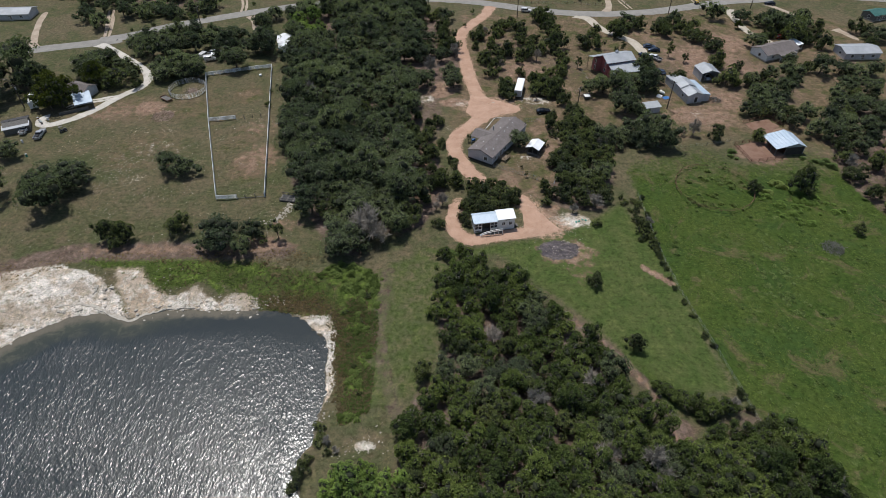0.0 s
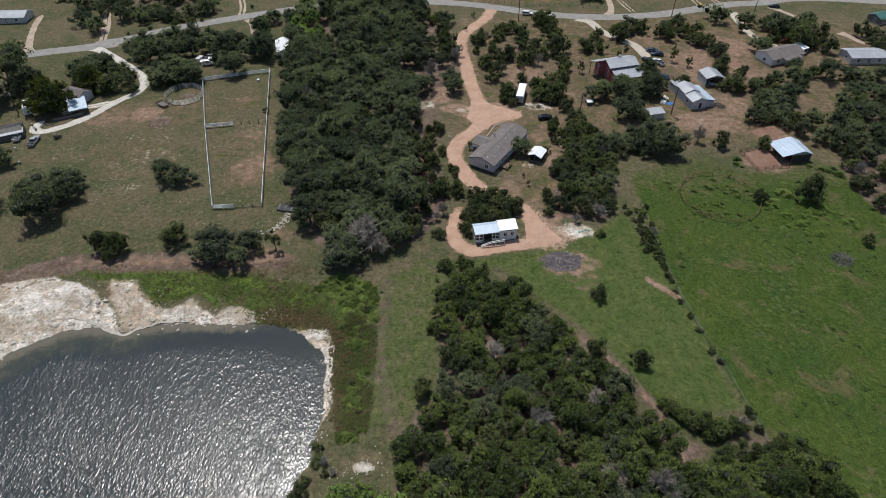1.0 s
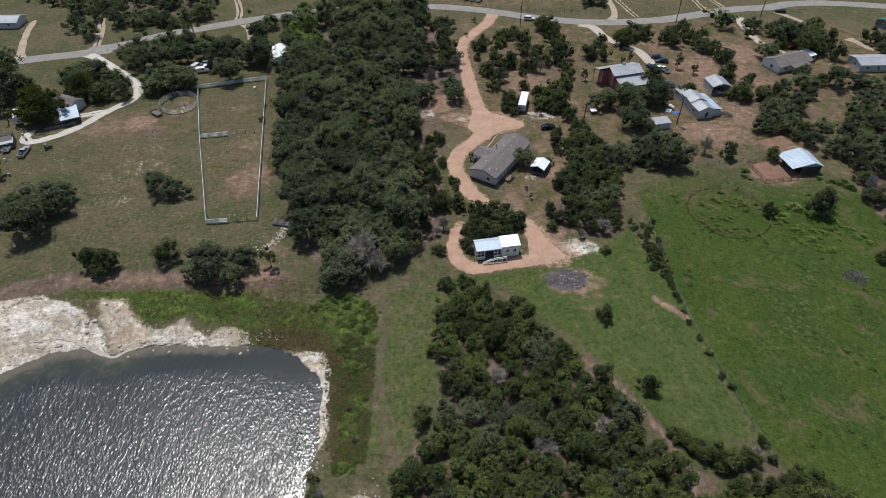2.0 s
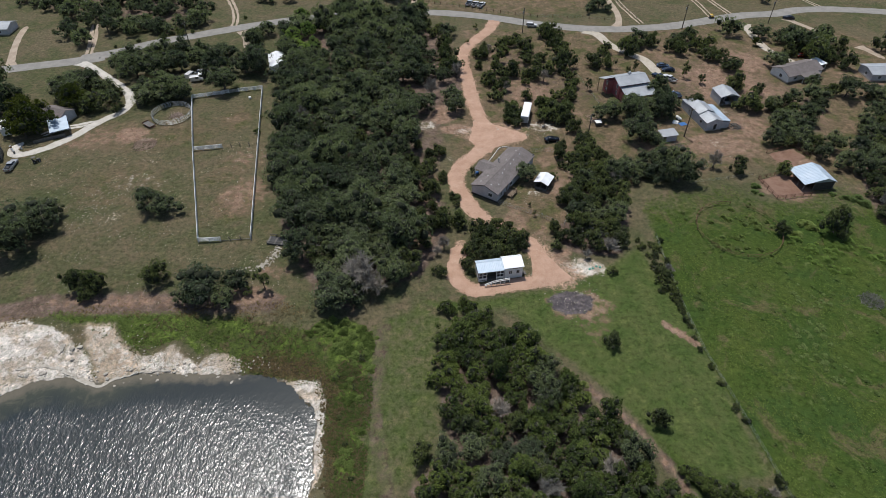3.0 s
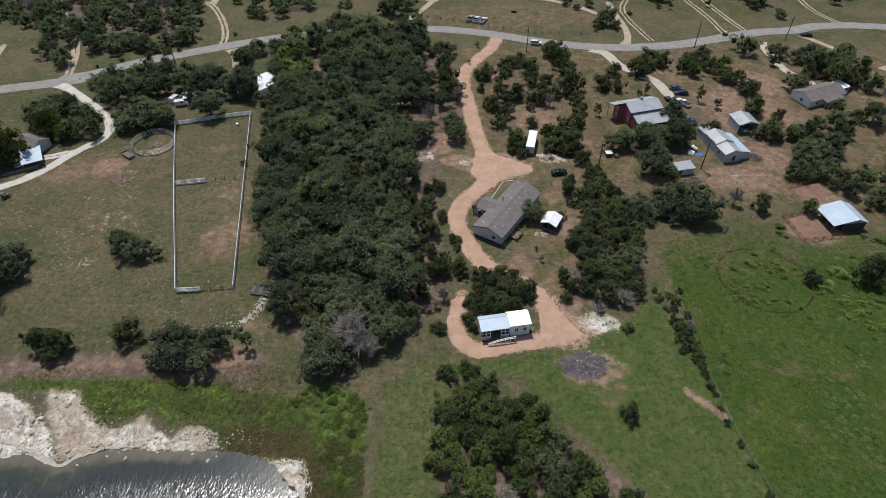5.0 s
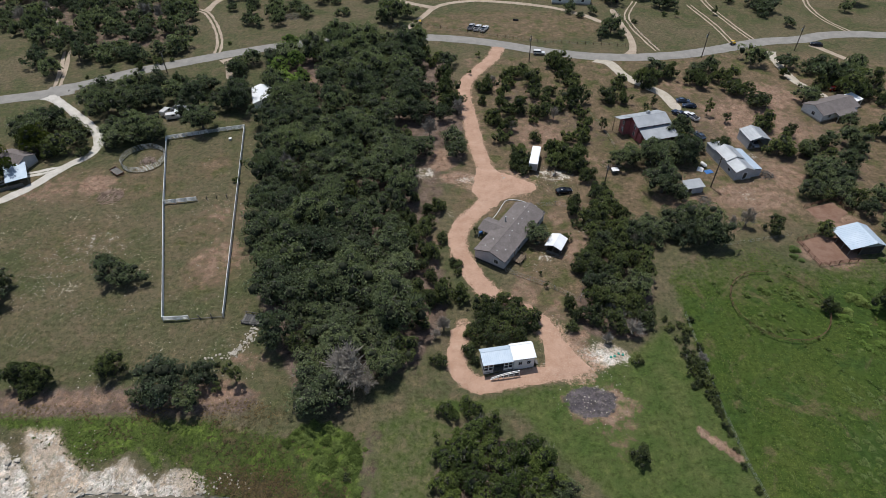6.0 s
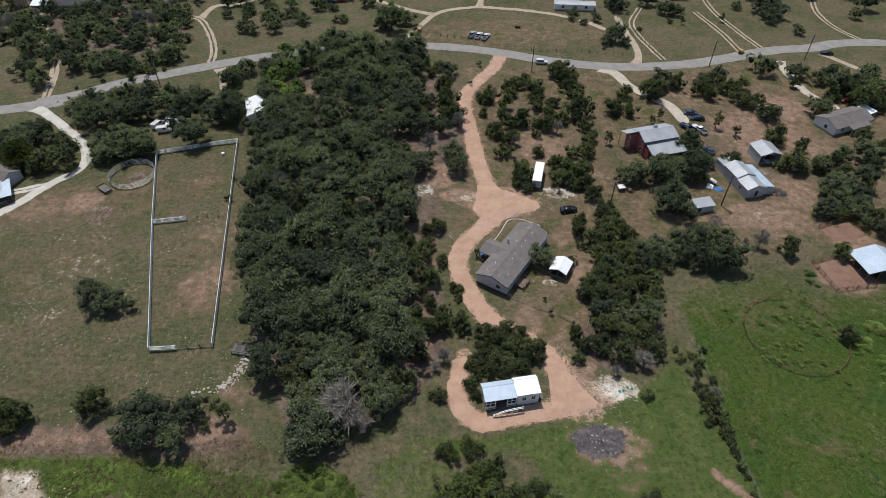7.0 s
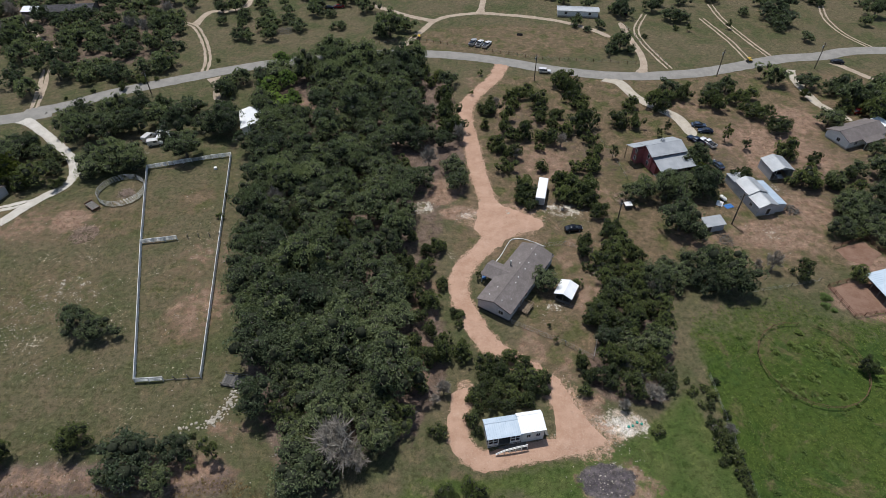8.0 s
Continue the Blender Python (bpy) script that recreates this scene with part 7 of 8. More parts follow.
def dirt_yard(pts, label, mat="red_dirt"):
    """A trodden patch of bare dirt, with an uneven edge."""
    pts = [Vector((*p, 0)) for p in pts]
    b = Build()
    ring = []
    for a, c in zip(pts, pts[1:] + pts[:1]):
        n = max(2, int((c - a).length / 0.8))
        ring += [a.lerp(c, i / n) for i in range(n)]
    mid = sum(ring, Vector()) / len(ring)
    b.v = [(mid.x, mid.y, land(mid.x, mid.y) + 0.09)]
    for k, up in ((0.55, 0.085), (0.95, 0.075), (1.0, -0.04)):
        for p in ring:
            q = mid.lerp(p, k * (1 + 0.11 * noise.noise(p * 0.45) + 0.04 * noise.noise(p * 1.7)))
            b.v.append((q.x, q.y, land(q.x, q.y) + up + (0.02 if mat == "red_gravel" else 0)))
    n = len(ring)
    b.f = [(0, 1 + i, 1 + (i + 1) % n) for i in range(n)]
    for s in range(2):
        b.f += [(1 + s * n + i, 1 + (s + 1) * n + i, 1 + (s + 1) * n + (i + 1) % n, 1 + s * n + (i + 1) % n) for i in range(n)]
    tagged(new("yard", b.mesh("yard", M[mat], True)), label, "yard", kind="structure")


dirt_yard([(89.5, 153.8), (91.2, 145.1), (101, 146.7), (101.8, 150.9), (100.3, 156.9)], "trodden red dirt pen beside the barn")
dirt_yard([(21.4, 126.3), (24.4, 125), (26, 122.2), (27.5, 119.4), (29, 117.2), (30.6, 115.5), (29.7, 114.2), (25.4, 113.2), (20.7, 113), (21.1, 115.9)], "reddish gravel apron where the loop meets the driveway", "red_gravel")
dirt_yard([(9.7, 186.2), (12.4, 185.1), (15.9, 184.6), (19, 182.5), (23.4, 180), (26.7, 177), (24.5, 174.1), (19.7, 173), (16.5, 170.9), (14.1, 167.7),
    (10.9, 168.6), (8.2, 174.6)], "ragged reddish gravel parking place off the driveway", "red_gravel")
dirt_yard([(97.4, 166.7), (106, 169.8), (108, 165.1), (102.9, 160.8), (98.5, 162.7)], "bare red dirt yard behind the barn")


def utility_pole(x, y, h, yaw, label="tall dark wooden utility pole"):
    e = thing("utility_pole", x, y, yaw, label, "pole", "utility poles")
    part("pole", Build().tube((0, 0, -0.5), (0, 0, h), 0.19, 0.13, 8), "bark", e)
    part("crossarm", Build().box(0, 0, h - 0.7, 2.2, 0.12, 0.14), "bark", e)
    for s in (-0.95, -0.35, 0.95):
        part("insulator", Build().tube((s, 0, h - 0.56), (s, 0, h - 0.36), 0.05, 0.04, 6), "steel", e)
    part("transformer", Build().tube((0.3, 0.2, h - 2.2), (0.3, 0.2, h - 1.3), 0.22, 0.22, 10), "steel", e, "grey transformer can")


for _x, _y, _h, _a in ((75.1, 176.4, 10.0, 20), (136.4, 263.5, 10.0, 80), (98.6, 257.9, 10.0, 80), (32.5, 254.6, 10.0, 100), (-100.7, 245.5, 8.5, 70),
                       (-162.2, 286.9, 9.0, 60), (44.9, 175.8, 8.5, 40), (-140.6, 178.9, 8.5, 30)):
    utility_pole(_x, _y, _h, _a)


# ---- small things ----
def stone_mesh(seed):
    r = np.random.default_rng(seed)
    b = Build()
    b.add([(x * r.uniform(0.7, 1.2), y * r.uniform(0.6, 1.1), z * r.uniform(0.35, 0.6)) for x, y, z in ICO_V], ICO_F)
    return b.mesh("stone", M["stone"])


STONES = [stone_mesh(i) for i in range(6)]


def stones(name, label, category, spots_, lo, hi, group):
    """Loose pale rocks, each a thing of its own."""
    for x, y in spots_:
        s = rng.uniform(lo, hi)
        o = tagged(new(name, STONES[int(rng.integers(6))]), label, category, group)
        o.matrix_basis = Matrix.LocRotScale((x, y, land(x, y) + s * 0.12), Euler((rng.normal() * 0.2, rng.normal() * 0.2, rng.uniform(0, 6.3))), (s, s, s))


def strewn(line, wide, n):
    pts = smooth_line(line, 0.5)
    return [(p.x + rng.normal() * wide, p.y + rng.normal() * wide) for p in (pts[int(i)] for i in rng.integers(0, len(pts), n))]


stones("rock", "pale limestone rock in a dry wash below the bridge", "rock", strewn([(-41.2, 125.6), (-42.2, 121.5), (-44.5, 119.0)], 0.6, 110), 0.14, 0.42, "rocks of the wash")
stones("rock", "pale limestone rock among the trees by the pond", "rock", strewn([(-49, 118.4), (-44, 117.6)], 0.6, 12), 0.2, 0.4, "rocks of the wash")
stones("boulder", "flat grey limestone slab on the white shore", "rock", strewn([(-82.3, 96), (-78.7, 94.5), (-77.8, 96.4)], 0.7, 8), 0.35, 1.0, "slabs on the shore")
stones("rock", "pale limestone rock at the edge of the pond", "rock", strewn([(-94.5, 81.9), (-89, 88.4), (-81.1, 90.9), (-70.2, 87.9), (-60.3, 90.8), (-49.7, 90.2), (-41.9, 90.2)], 1.1, 90), 0.15, 0.6, "rocks on the shore")
stones("rock", "white rock in the burnt patch", "rock", strewn([(27, 108.3), (28.7, 109), (27.3, 107.2), (28.5, 105.6), (30.4, 105.6)], 0.5, 9), 0.1, 0.22, "rocks in the ash")
stones("rock", "white rock beside the gravel driveway", "rock", strewn([(16.5, 182.2), (17.4, 180.8), (15.9, 180.4)], 0.5, 10), 0.15, 0.4, "rocks by the driveway")


def shore_ledge():
    """The thin limestone shelf that steps down to the water."""
    line = smooth_line([(-88.8, 90.8), (-82.6, 91.5), (-77.3, 89.6), (-71.1, 87), (-67.6, 88.8), (-62.7, 90.5), (-57, 90.7)], 0.8)
    b = Build()
    n = len(line)
    for i, p in enumerate(line):
        d = (line[min(i + 1, n - 1)] - line[max(i - 1, 0)]).normalized()
        side = Vector((d.y, -d.x, 0))
        z = max(land(p.x, p.y), WATER)
        p = p + side * 0.5 * noise.noise(p * 1.3)
        w = 0.42 + 0.4 * noise.noise(p * 0.8)
        for s, h in ((-2.6, -0.12), (-1.4, 0.05), (0.6, 0.07 + 0.05 * noise.noise(p * 2)), (0.75, -0.3)):
            b.v.append(tuple(p + side * s * w + Vector((0, 0, z + h))))
    b.f = [(i * 4 + j, i * 4 + j + 1, i * 4 + j + 5, i * 4 + j + 4) for i in range(n - 1) for j in range(3)]
    tagged(new("rock_ledge", b.mesh("rock_ledge", M["stone"])), "thin pale limestone ledge stepping down to the pond", "rock", kind="structure")


shore_ledge()


def brush_pile(x, y, r, h, n, label, mat="brush"):
    b = Build()
    for i in range(n):
        a, q = rng.uniform(0, 2 * math.pi), r * math.sqrt(rng.uniform())
        p = Vector((q * math.cos(a), q * math.sin(a), h * (1 - (q / r) ** 2) * rng.uniform(0.1, 1)))
        d = Vector((rng.normal(), rng.normal(), rng.normal() * 0.25)).normalized() * rng.uniform(0.5, 1.2)
        b.tube(p - d, p + d, rng.uniform(0.025, 0.07), 0.015, 3)
    o = tagged(new("brush_pile", b.mesh("brush_pile", M[mat])), label, "brush pile", kind="stuff")
    o.matrix_basis = pose(x, y, land(x, y))


brush_pile(-91.6, 172.6, 3.4, 0.8, 330, "pile of cut reddish brush in the pasture")
brush_pile(-87.5, 189.6, 2.2, 0.4, 160, "low heap of dry branches inside the round pen")
brush_pile(97.2, 107.6, 2.6, 1.0, 200, "heap of grey dead wood in the green field", "greywood")
brush_pile(71.3, 170.3, 2.0, 0.7, 90, "pile of grey planks and poles by the shed", "greywood")
brush_pile(92.8, 182.0, 2.2, 0.9, 150, "heap of scrap and branches by the workshop", "greywood")
brush_pile(78.6, 207.6, 1.8, 0.8, 110, "heap of scrap metal and boards by the red house", "rust")
brush_pile(-65, 297, 4.0, 0.9, 220, "grey brush pile beyond the road", "greywood")
brush_pile(49.5, 187.0, 3.0, 0.6, 120, "pile of reddish poles under the trees", "brush")


def footbridge():
    e = thing("footbridge", -41.0, 128.0, -10.0, "dark weathered timber bridge at the edge of the wood", "bridge")
    for i in range(14):
        part("plank", Build().box(-3.0 + i * 0.45, 0, 0.35, 0.41, 2.6, 0.08), "dark_trim" if i % 4 else "greywood", e)
    for y in (-1.3, 1.3):
        part("rail", Build().box(0, y, 1.05, 6.4, 0.1, 0.12), "greywood", e)
        part("beam", Build().box(0, y, 0.0, 6.4, 0.2, 0.35), "dark_trim", e)
        for i in range(5):
            part("post", Build().box(-3.0 + i * 1.5, y, -0.1, 0.12, 0.12, 1.25), "greywood", e)


footbridge()


def gas_tank(x, y, yaw):
    e = thing("gas_tank", x, y, yaw, "white propane tank on short legs", "tank")
    part("tank", Build().tube((-0.9, 0, 0.8), (0.9, 0, 0.8), 0.48, 0.48, 14).tube((0.9, 0, 0.8), (1.2, 0, 0.8), 0.46, 0.2, 14).tube((-0.9, 0, 0.8), (-1.2, 0, 0.8), 0.46, 0.2, 14), "white_paint", e, "", True)
    for s in (-0.6, 0.6):
        part("leg", Build().box(s, 0, -0.1, 0.12, 0.7, 0.6), "dark_trim", e)
    part("cap", Build().tube((0, 0, 1.2), (0, 0, 1.4), 0.16, 0.14, 8), "steel", e)


gas_tank(76.2, 186.5, 115)


def tarp(x, y, yaw, mat, label):
    b = Build()
    n = 7
    for i in range(n):
        for j in range(n):
            px, py = (i / (n - 1) - 0.5) * 2.4, (j / (n - 1) - 0.5) * 1.7
            b.v.append((px, py, 0.1 + 0.3 * abs(noise.noise((px * 1.4, py * 1.4, 2.0))) * (1 - abs(px) / 1.6)))
    b.f = [(i * n + j, (i + 1) * n + j, (i + 1) * n + j + 1, i * n + j + 1) for i in range(n - 1) for j in range(n - 1)]
    o = tagged(new("tarp", b.mesh("tarp", M[mat])), label, "tarp")
    o.matrix_basis = pose(x, y, land(x, y), 0, 0, yaw)


tarp(76.9, 183.7, 20, "blue_tarp", "crumpled blue tarp on the ground")
tarp(74.9, 184.9, 60, "white_paint", "crumpled white sheet on the ground")


def lid_tank(x, y):
    e = thing("septic_lid", x, y, 0, "round teal plastic tank lid in the pale soil", "lid", "teal lids")
    part("riser", Build().tube((0, 0, -0.1), (0, 0, 0.16), 0.25, 0.25, 12), "teal", e)
    part("cover", Build().tube((0, 0, 0.16), (0, 0, 0.22), 0.28, 0.23, 12), "teal", e)


for _x, _y in ((35.0, 118.1), (35.8, 118.3), (36.8, 119.0), (37.6, 118.7)):
    lid_tank(_x, _y)


def feed_trough(x, y, yaw, label, mat="galv"):
    e = thing("trough", x, y, yaw, label, "trough")
    part("tub", Build().box(0, 0.42, 0.1, 2.2, 0.06, 0.5).box(0, -0.42, 0.1, 2.2, 0.06, 0.5).box(1.1, 0, 0.1, 0.06, 0.9, 0.5).box(-1.1, 0, 0.1, 0.06, 0.9, 0.5).box(0, 0, 0.05, 2.2, 0.86, 0.06), mat, e)
    for s in (-0.9, 0.9):
        part("leg", Build().box(s, 0, -0.1, 0.1, 0.8, 0.22), mat, e)


feed_trough(31.0, 293.0, -10, "dark feed trough in the mown lot", "dark_trim")
_e = thing("hutch", 49.5, 183.2, 10, "small hutch with a white roof", "hutch")
part("box", Build().box(0, 0, 0.3, 1.6, 1.1, 0.9), "greywood", _e)
part("roof", roof_slab(Build(), -1.0, 1.0, -0.8, 1.2, 0.8, 1.35), "white_paint", _e)
for _s in ((-0.7, -0.45), (0.7, -0.45), (-0.7, 0.45), (0.7, 0.45)):
    part("leg", Build().box(*_s, -0.1, 0.1, 0.1, 0.5), "greywood", _e)
_e = thing("grill", 9.6, 156.6, 20, "blue covered grill under the wing roof", "grill")
part("bowl", Build().box(0, 0, 0.5, 1.3, 0.7, 0.5, None, 0.85), "blue_tarp", _e)
part("stand", Build().box(-0.45, 0, 0, 0.1, 0.5, 0.5).box(0.45, 0, 0, 0.1, 0.5, 0.5), "dark_trim", _e)
_e = thing("bin", -66.0, 201.0, 0, "white water tub in the paddock", "tub")
part("tub", Build().tube((0, 0, 0), (0, 0, 0.6), 0.42, 0.5, 12), "white_paint", _e)


# ---- loose stones and grass ----
def pebbles(name, label, rows, lo, hi):
    """One sheet of many small flat stones; rows: x, y, spread across, spread along, how many."""
    p = np.concatenate([np.stack([rng.normal(x, sx, n), rng.normal(y, sy, n)], -1) for x, y, sx, sy, n in rows])
    k = len(p)
    z = land_array(p[:, 0], p[:, 1])
    a = rng.uniform(0, 2 * math.pi, k)
    s = lo + (hi - lo) * rng.uniform(0, 1, k) ** 2.5
    shape = np.array(OCTA_V)[None] * rng.uniform(0.6, 1.25, (k, 6, 1)) * np.array([1.0, 0.7, 0.35])
    x = shape[..., 0] * np.cos(a)[:, None] - shape[..., 1] * np.sin(a)[:, None]
    y = shape[..., 0] * np.sin(a)[:, None] + shape[..., 1] * np.cos(a)[:, None]
    v = np.stack([p[:, :1] + x * s[:, None], p[:, 1:] + y * s[:, None], z[:, None] + 0.04 + shape[..., 2] * s[:, None]], -1).reshape(-1, 3)
    f = (np.array(OCTA_F)[None] + 6 * np.arange(k)[:, None, None]).reshape(-1, 3)
    me = bpy.data.meshes.new(name)
    me.from_pydata(v.tolist(), [], f.tolist())
    me.materials.append(M["loose_stone"])
    tagged(new(name, me), label, "stones", kind="stuff")


pebbles("loose_stones", "pale loose stones scattered over the thin turf",
        [(-94.5, 139.5, 4.5, 4.5, 420), (-92, 150, 3.5, 4, 220), (-87, 148, 2, 3, 70), (-80, 131.3, 5, 1.2, 80), (-91, 122, 4, 2, 60), (-104, 150, 4, 3, 90), (-80, 140, 24, 16, 300), (-58, 168, 5, 2, 60), (-56, 139, 6, 3, 60), (-62, 160, 6, 25, 200), (-110, 170, 16, 10, 200), (-70, 112, 22, 3, 260), (-45, 119, 4, 3, 120), (-50, 112, 6, 3, 120)], 0.04, 0.22)
pebbles("loose_stones", "pale stones along the driveways and yards",
        [(8, 181, 4, 2, 160), (32, 181, 5, 3, 260), (22, 188, 1.5, 7, 120), (26, 147, 3, 2, 140), (37, 160, 1.5, 6, 120), (92, 191, 2, 1.5, 90), (84, 172, 3, 4, 80), (30, 118, 3.5, 2.6, 260), (33, 109, 2, 4, 120),
         (25, 123, 1.5, 4, 90), (-3, 183, 2, 3, 60), (28, 108, 3, 2, 60)], 0.04, 0.2)
pebbles("loose_stones", "broken limestone on the white shore of the pond",
        [(-88, 92, 7, 5, 500), (-76, 95, 8, 4, 350), (-60, 92, 8, 1.6, 300), (-44, 92, 5, 1.2, 160), (-98, 88, 6, 4, 300), (-25.5, 78, 1.2, 5, 160), (-23.6, 66, 0.8, 5, 120), (-14.5, 55, 3, 1.5, 80)], 0.05, 0.34)


# ---- weeds and grass ----
def tufts(name, label, mat, place, n, size, blades=5, up=0.9):
    """One sheet of many small grass or weed tufts."""
    pts = place(n)
    k = len(pts)
    z = land_array(pts[:, 0], pts[:, 1]) + (pts[:, 2] if pts.shape[1] > 2 else 0)
    base = np.stack([pts[:, 0], pts[:, 1], z], -1)
    a = rng.uniform(0, 2 * math.pi, (k, blades))
    s = size * rng.uniform(0.5, 1.3, (k, 1)) * rng.uniform(0.7, 1.2, (k, blades))
    out = np.stack([np.cos(a), np.sin(a), np.zeros_like(a)], -1)
    side = np.stack([-np.sin(a), np.cos(a), np.zeros_like(a)], -1)
    c = base[:, None] + out * s[..., None] * rng.uniform(0.0, 0.5, (k, blades))[..., None]
    tip = c + out * s[..., None] * 0.7 + np.array([0, 0, 1.0]) * s[..., None] * up
    v = np.stack([c - side * s[..., None] * 0.32, c + side * s[..., None] * 0.32, tip], 2).reshape(-1, 3)
    me = bpy.data.meshes.new(name)
    me.vertices.add(len(v))
    me.vertices.foreach_set("co", v.ravel())
    m = len(v) // 3
    me.loops.add(len(v))
    me.loops.foreach_set("vertex_index", np.arange(len(v)))
    me.polygons.add(m)
    me.polygons.foreach_set("loop_start", np.arange(0, len(v), 3))
    me.update(calc_edges=True)
    me.materials.append(M[mat])
    return tagged(new(name, me), label, name.replace("_", " "), kind="stuff")


def within(poly, patchy=0.0, scale=6.0):
    def place(n):
        x0, x1 = max(-200, min(p[0] for p in poly)), min(150, max(p[0] for p in poly))
        y0, y1 = max(36, min(p[1] for p in poly)), max(p[1] for p in poly)
        p = np.stack([rng.uniform(x0, x1, n * 3), rng.uniform(y0, y1, n * 3)], -1)
        keep = poly_distance(p[:, 0], p[:, 1], poly) < 1.0 - rng.exponential(2.2, len(p))
        p = p[keep]
        if patchy:
            w = np.sin(p[:, 0] / scale + 2 * np.sin(p[:, 1] / scale * 0.7)) + np.sin(p[:, 1] / scale * 1.3 + 1.7 * np.sin(p[:, 0] / scale * 0.6)) + rng.normal(size=len(p)) * 1.0
            p = p[w > patchy]
        return p[:n]
    return place


def clumped(poly, count, radius, high):
    """Tufts gathered into low leafy mounds of about the given radius and height."""
    def place(n):
        c = within(poly, 0.2, 2.5)(count)
        r = radius * rng.uniform(0.4, 1.4, len(c))
        i = rng.choice(len(c), n, p=r ** 2 / np.sum(r ** 2))
        a, q = rng.uniform(0, 2 * math.pi, n), np.sqrt(rng.uniform(0, 1, n))
        d = q * r[i] * (1 + 0.3 * np.sin(3 * a + i))
        return np.stack([c[i, 0] + d * np.cos(a), c[i, 1] + d * np.sin(a), high * r[i] / radius * (1 - q ** 2) * rng.uniform(0.5, 1.1, n)], -1)
    return place


tufts("grass", "lush green weedy grass of the fenced field", "weed", within(FIELD, 0.2, 3.0), 20000, 0.28, 4, 0.22)
PASTURE = [(-190, 100), (-120, 96), (-90, 106), (-45, 107), (-36, 126), (-45, 160), (-58, 210), (-90, 212), (-120, 180), (-160, 160)]
tufts("pasture_grass", "clumps of dull green grass in the pasture", "dullgrass", within(PASTURE, 0.1, 2.2), 11000, 0.24, 3, 0.35)
tufts("lawn_grass", "short green grass of the lawn", "weed", within(LAWN, 0.2, 1.9), 1800, 0.16, 3, 0.4)
tufts("yard_grass", "dry tufts of grass in the yards", "straw", within([(20, 130), (45, 135), (48, 155), (95, 165), (120, 160), (130, 200), (100, 245), (60, 240), (40, 250), (12, 250), (14, 195), (40, 170), (38, 150)], 0.2, 2.2), 9000, 0.22, 3, 0.4)
tufts("weeds", "tall green weeds on the pond bank", "weed", within(BANK, 0.2, 2.6), 8000, 0.34, 5, 0.28)
tufts("dry_grass", "dry straw-coloured grass on the pond bank", "straw", within(BANK, 0.3, 4.0), 3200, 0.36, 5, 0.45)
tufts("pale_weeds", "mounds of pale flowering weeds beside the barn", "paleweed", clumped([(85, 151), (88.1, 151), (91.2, 143.7), (101, 145.3), (111.4, 150.9), (118.4, 146.7), (114.8, 137.8), (107.8, 137.8), (102.1, 141.3), (91, 139.7),
    (84.9, 144.9)], 26, 1.25, 0.7), 5200, 0.34, 5, 0.35)
tufts("pale_weeds", "broad patch of pale yellow-green weeds by the round pen", "paleweed", clumped([(91.5, 136.8), (96.7, 136.1), (96.4, 131.8), (92.1, 129.3), (89.3, 131.8)], 12, 1.3, 0.8), 2600, 0.34, 5, 0.35)
tufts("pale_weeds", "small pale weeds round the old round pen", "paleweed", clumped([(57.7, 136.9), (64.7, 131.5), (76, 139.1), (87.3, 137.9), (84.2, 127.3), (70, 122.4), (63.5, 123.4), (58.4, 129.4)], 46, 0.5, 0.35), 2600, 0.24, 5, 0.3)
tufts("pale_weeds", "drifts of pale weeds in the green field", "paleweed", clumped([(79.4, 114.1), (87.1, 111.9), (87.3, 99.7), (83.7, 88.9), (76.8, 79.3), (73.3, 82.4), (75, 96)], 90, 0.5, 0.15), 2600, 0.19, 5, 0.25)
tufts("pale_weeds", "scattered pale weeds in the green field", "paleweed", clumped(FIELD, 420, 0.5, 0.12), 2600, 0.15, 4, 0.25)
tufts("shrubs", "dark leafy growth round the old round pen", "scrub", clumped([(67.5, 138), (77.9, 144.4), (84.5, 142), (88.5, 135.7), (81.2, 123.4), (72.3, 121.5), (66.8, 125)], 46, 0.6, 0.4), 2800, 0.26, 5, 0.35)
tufts("dry_grass", "brown dead stalks on the bank beside the pond", "straw", within([(-24.2, 86.1), (-17.5, 94.6), (-14, 79.7), (-14.1, 63.1), (-19.7, 60.1), (-22.8, 73.8)], 0.1, 1.6), 3500, 0.4, 5, 0.4)
tufts("shrubs", "dark leafy shrubs and reeds along the pond bank", "weed", within([(-23, 86.1), (-16.3, 96.5), (-14, 79.7), (-14.1, 63.1), (-18.7, 60.7), (-21.4, 73.8)], 0.4, 1.6), 2600, 0.5, 6, 0.35)
tufts("shrubs", "reddish dry scrub on the slope above the pond", "straw", within([(-107.1, 102.6), (-81.3, 106.5), (-53.5, 106.7), (-37, 108.3), (-30.6, 103.2), (-52.6, 103.1), (-87.3, 104.1), (-104, 96.9)], 0.2, 2.0), 3000, 0.3, 5, 0.4)
tufts("shrubs", "low leafy green shrubs in the green field", "leafy_weed", clumped([(88.4, 129.4), (97.3, 131.9), (107.1, 129.3), (108.4, 122.6), (104.2, 117.3), (93.4, 116.2), (87.5, 119.7), (85.7, 124.5)], 90, 0.85, 0.6), 9000, 0.26, 5, 0.15)
tufts("shrubs", "small dark shrubs dotted over the green field", "scrub", clumped(FIELD, 220, 0.55, 0.3), 4000, 0.24, 5, 0.35)


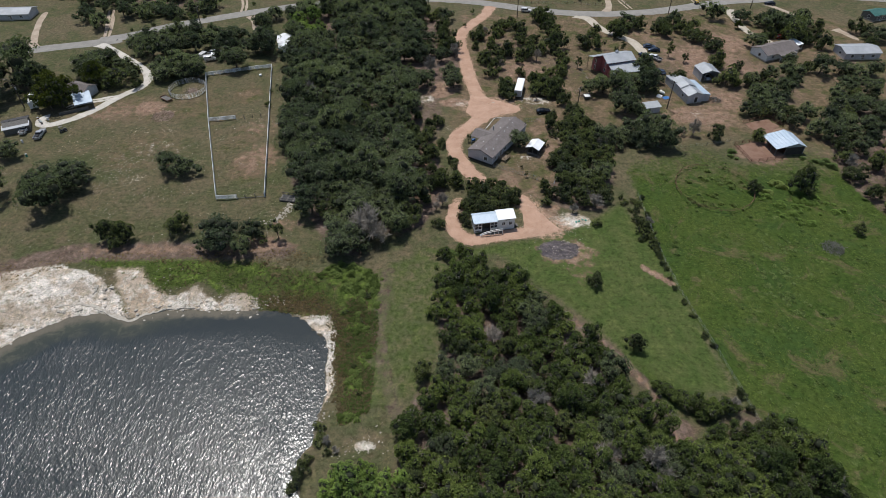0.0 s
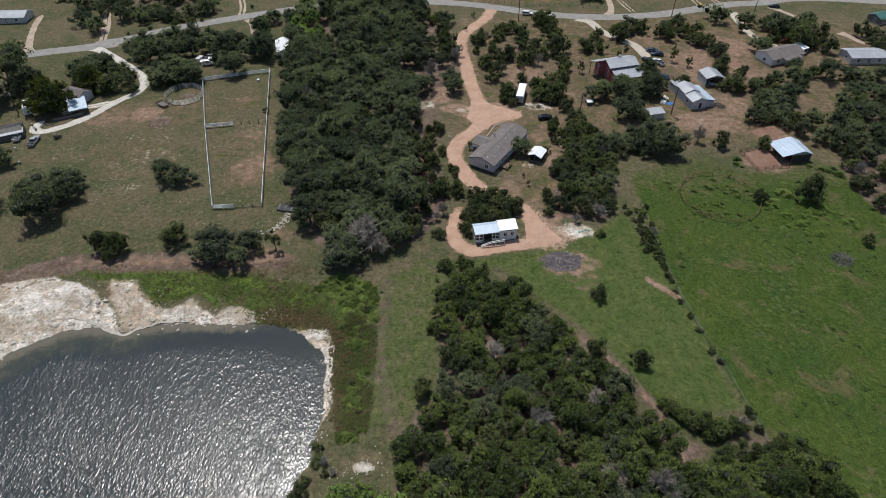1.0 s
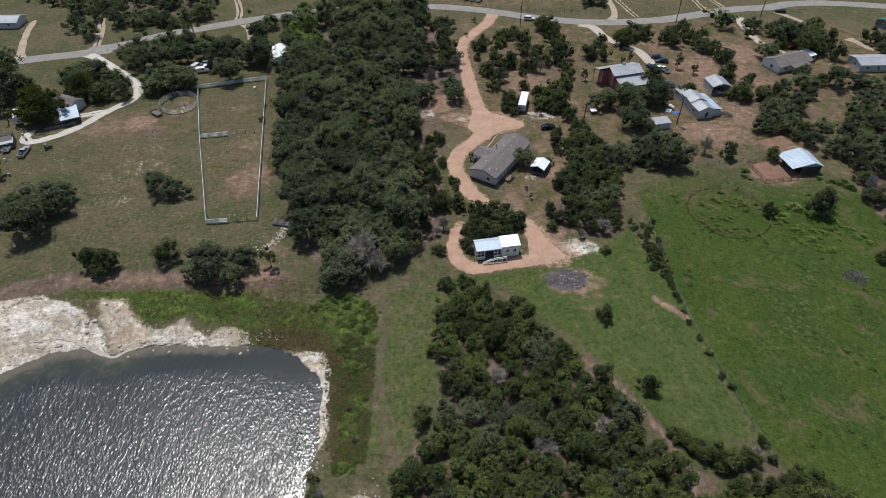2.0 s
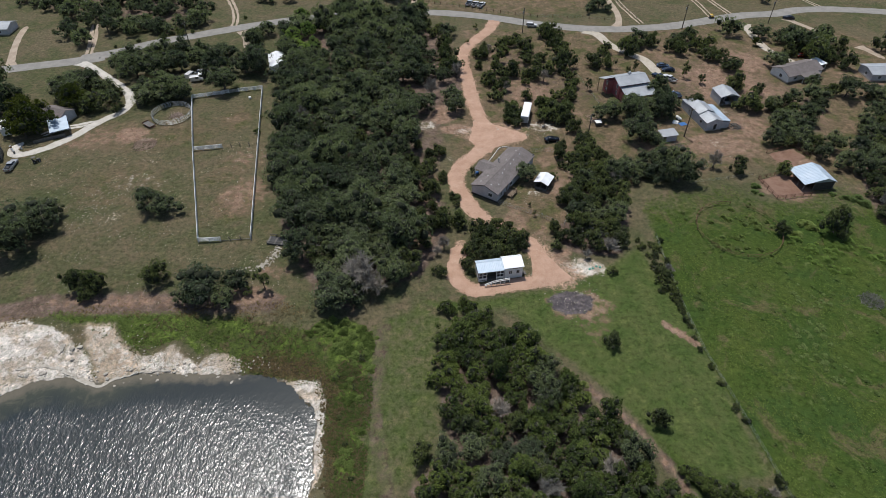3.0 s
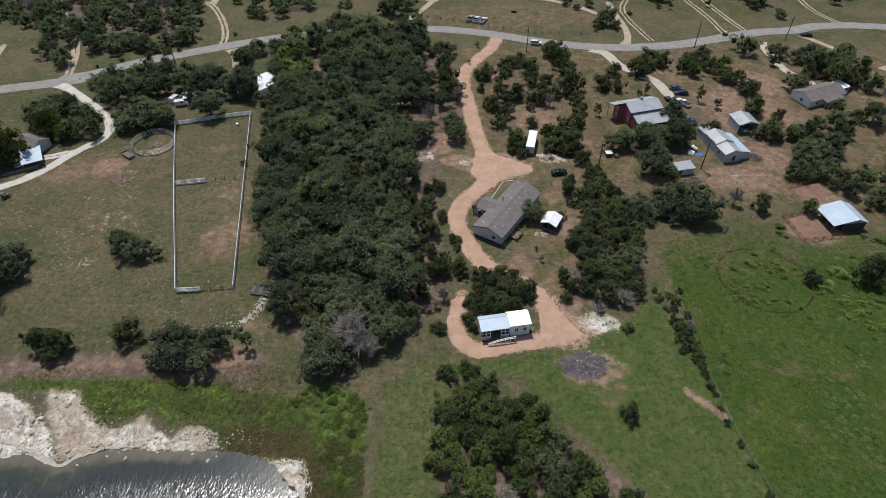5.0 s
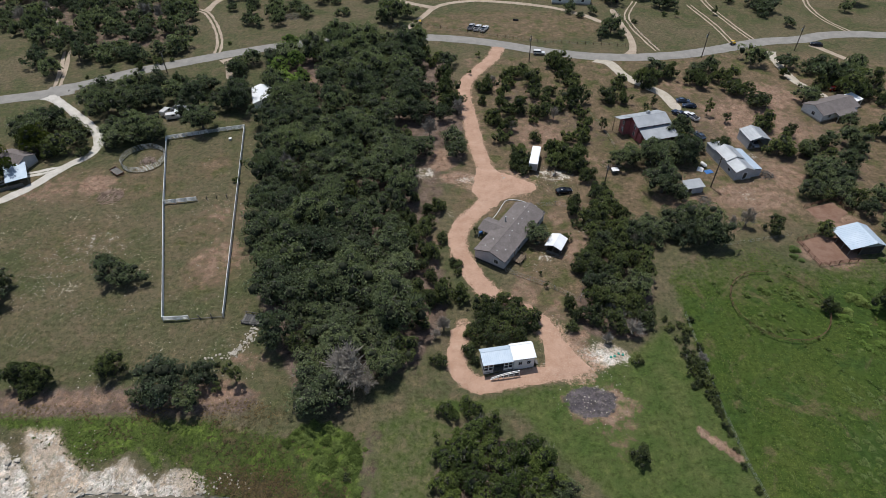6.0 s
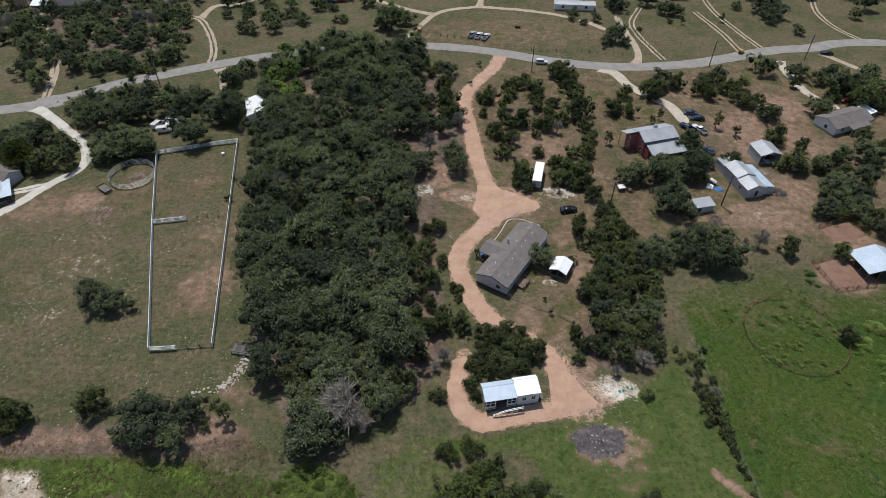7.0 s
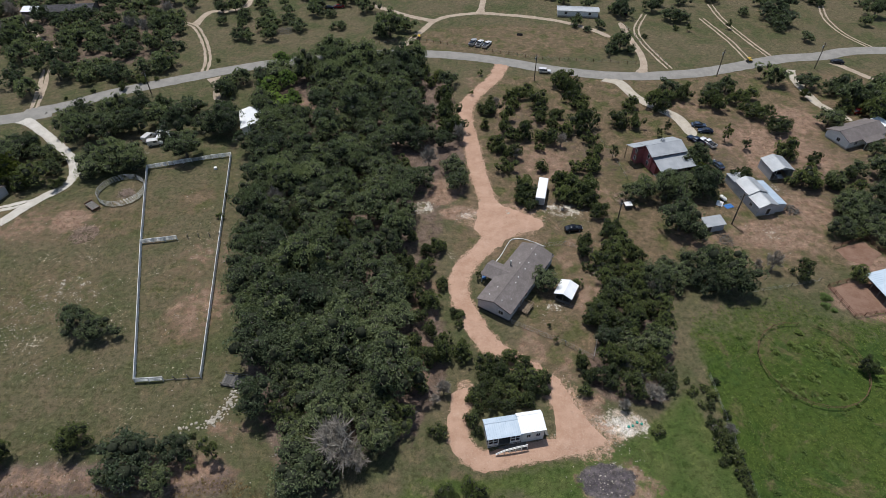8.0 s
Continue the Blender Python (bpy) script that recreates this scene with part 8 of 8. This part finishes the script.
tufts("shrubs", "green leafy shrubs on the bank of the pond", "scrub", clumped(SHRUB_BANK, 120, 0.9, 0.6), 7000, 0.24, 4, 0.25)
tufts("shrubs", "dark green scrub on the bank of the pond", "weed", clumped(SHRUB_BANK, 110, 0.8, 0.5), 5000, 0.24, 4, 0.3)
tufts("weeds", "green weeds along the top of the white shore", "scrub", within(GREEN_BANK, 0.1, 2.2), 5000, 0.24, 4, 0.3)
tufts("dry_grass", "brown sedge at the water's edge", "straw", within(SEDGE, 0.0, 1.5), 3500, 0.32, 4, 0.4)


def barrel(x, y, mat, label):
    e = thing("barrel", x, y, rng.uniform(0, 90), label, "barrel", "barrels by the shed")
    part("drum", Build().tube((0, 0, 0), (0, 0, 0.28), 0.29, 0.30, 12).tube((0, 0, 0.28), (0, 0, 0.6), 0.30, 0.30, 12).tube((0, 0, 0.6), (0, 0, 0.88), 0.30, 0.29, 12), mat, e)
    part("rim", Build().tube((0, 0, 0.86), (0, 0, 0.91), 0.31, 0.31, 12), "steel", e)


for _x, _y, _m, _l in ((-130.4, 169.2, "white_paint", "white plastic barrel by the shed"), (-129.2, 168.0, "greywood", "grey barrel by the shed"), (-131.6, 170.6, "rust", "rusty barrel by the shed"),
                       (-128.4, 170.4, "white_paint", "white plastic barrel by the shed"), (-129.8, 157.0, "white_paint", "white plastic barrel on the grass"), (-124.6, 149.4, "teal", "green barrel on the grass")):
    barrel(_x, _y, _m, _l)


def verge(lines):
    """Places scattered along both edges of the given tracks: (line, half width)."""
    def place(n):
        out = []
        for pts, half in lines:
            line = smooth_line(pts, 0.5)
            for p, q in zip(line, line[1:]):
                d = (q - p).normalized()
                for s in (-1, 1):
                    for k in range(2):
                        o = s * (half + rng.normal() * 0.28 - 0.05)
                        out.append((p.x + d.y * o + rng.normal() * 0.2, p.y - d.x * o + rng.normal() * 0.2))
        return np.array(out)
    return place


tufts("verge_grass", "ragged grass along the edges of the gravel drives", "dullgrass", verge([(DRIVE, 2.35), (LOOP[1:], 2.0), (WHITE_DRIVE, 1.6), (ROAD[3:-3], 3.2)]), 0, 0.26, 4, 0.35)
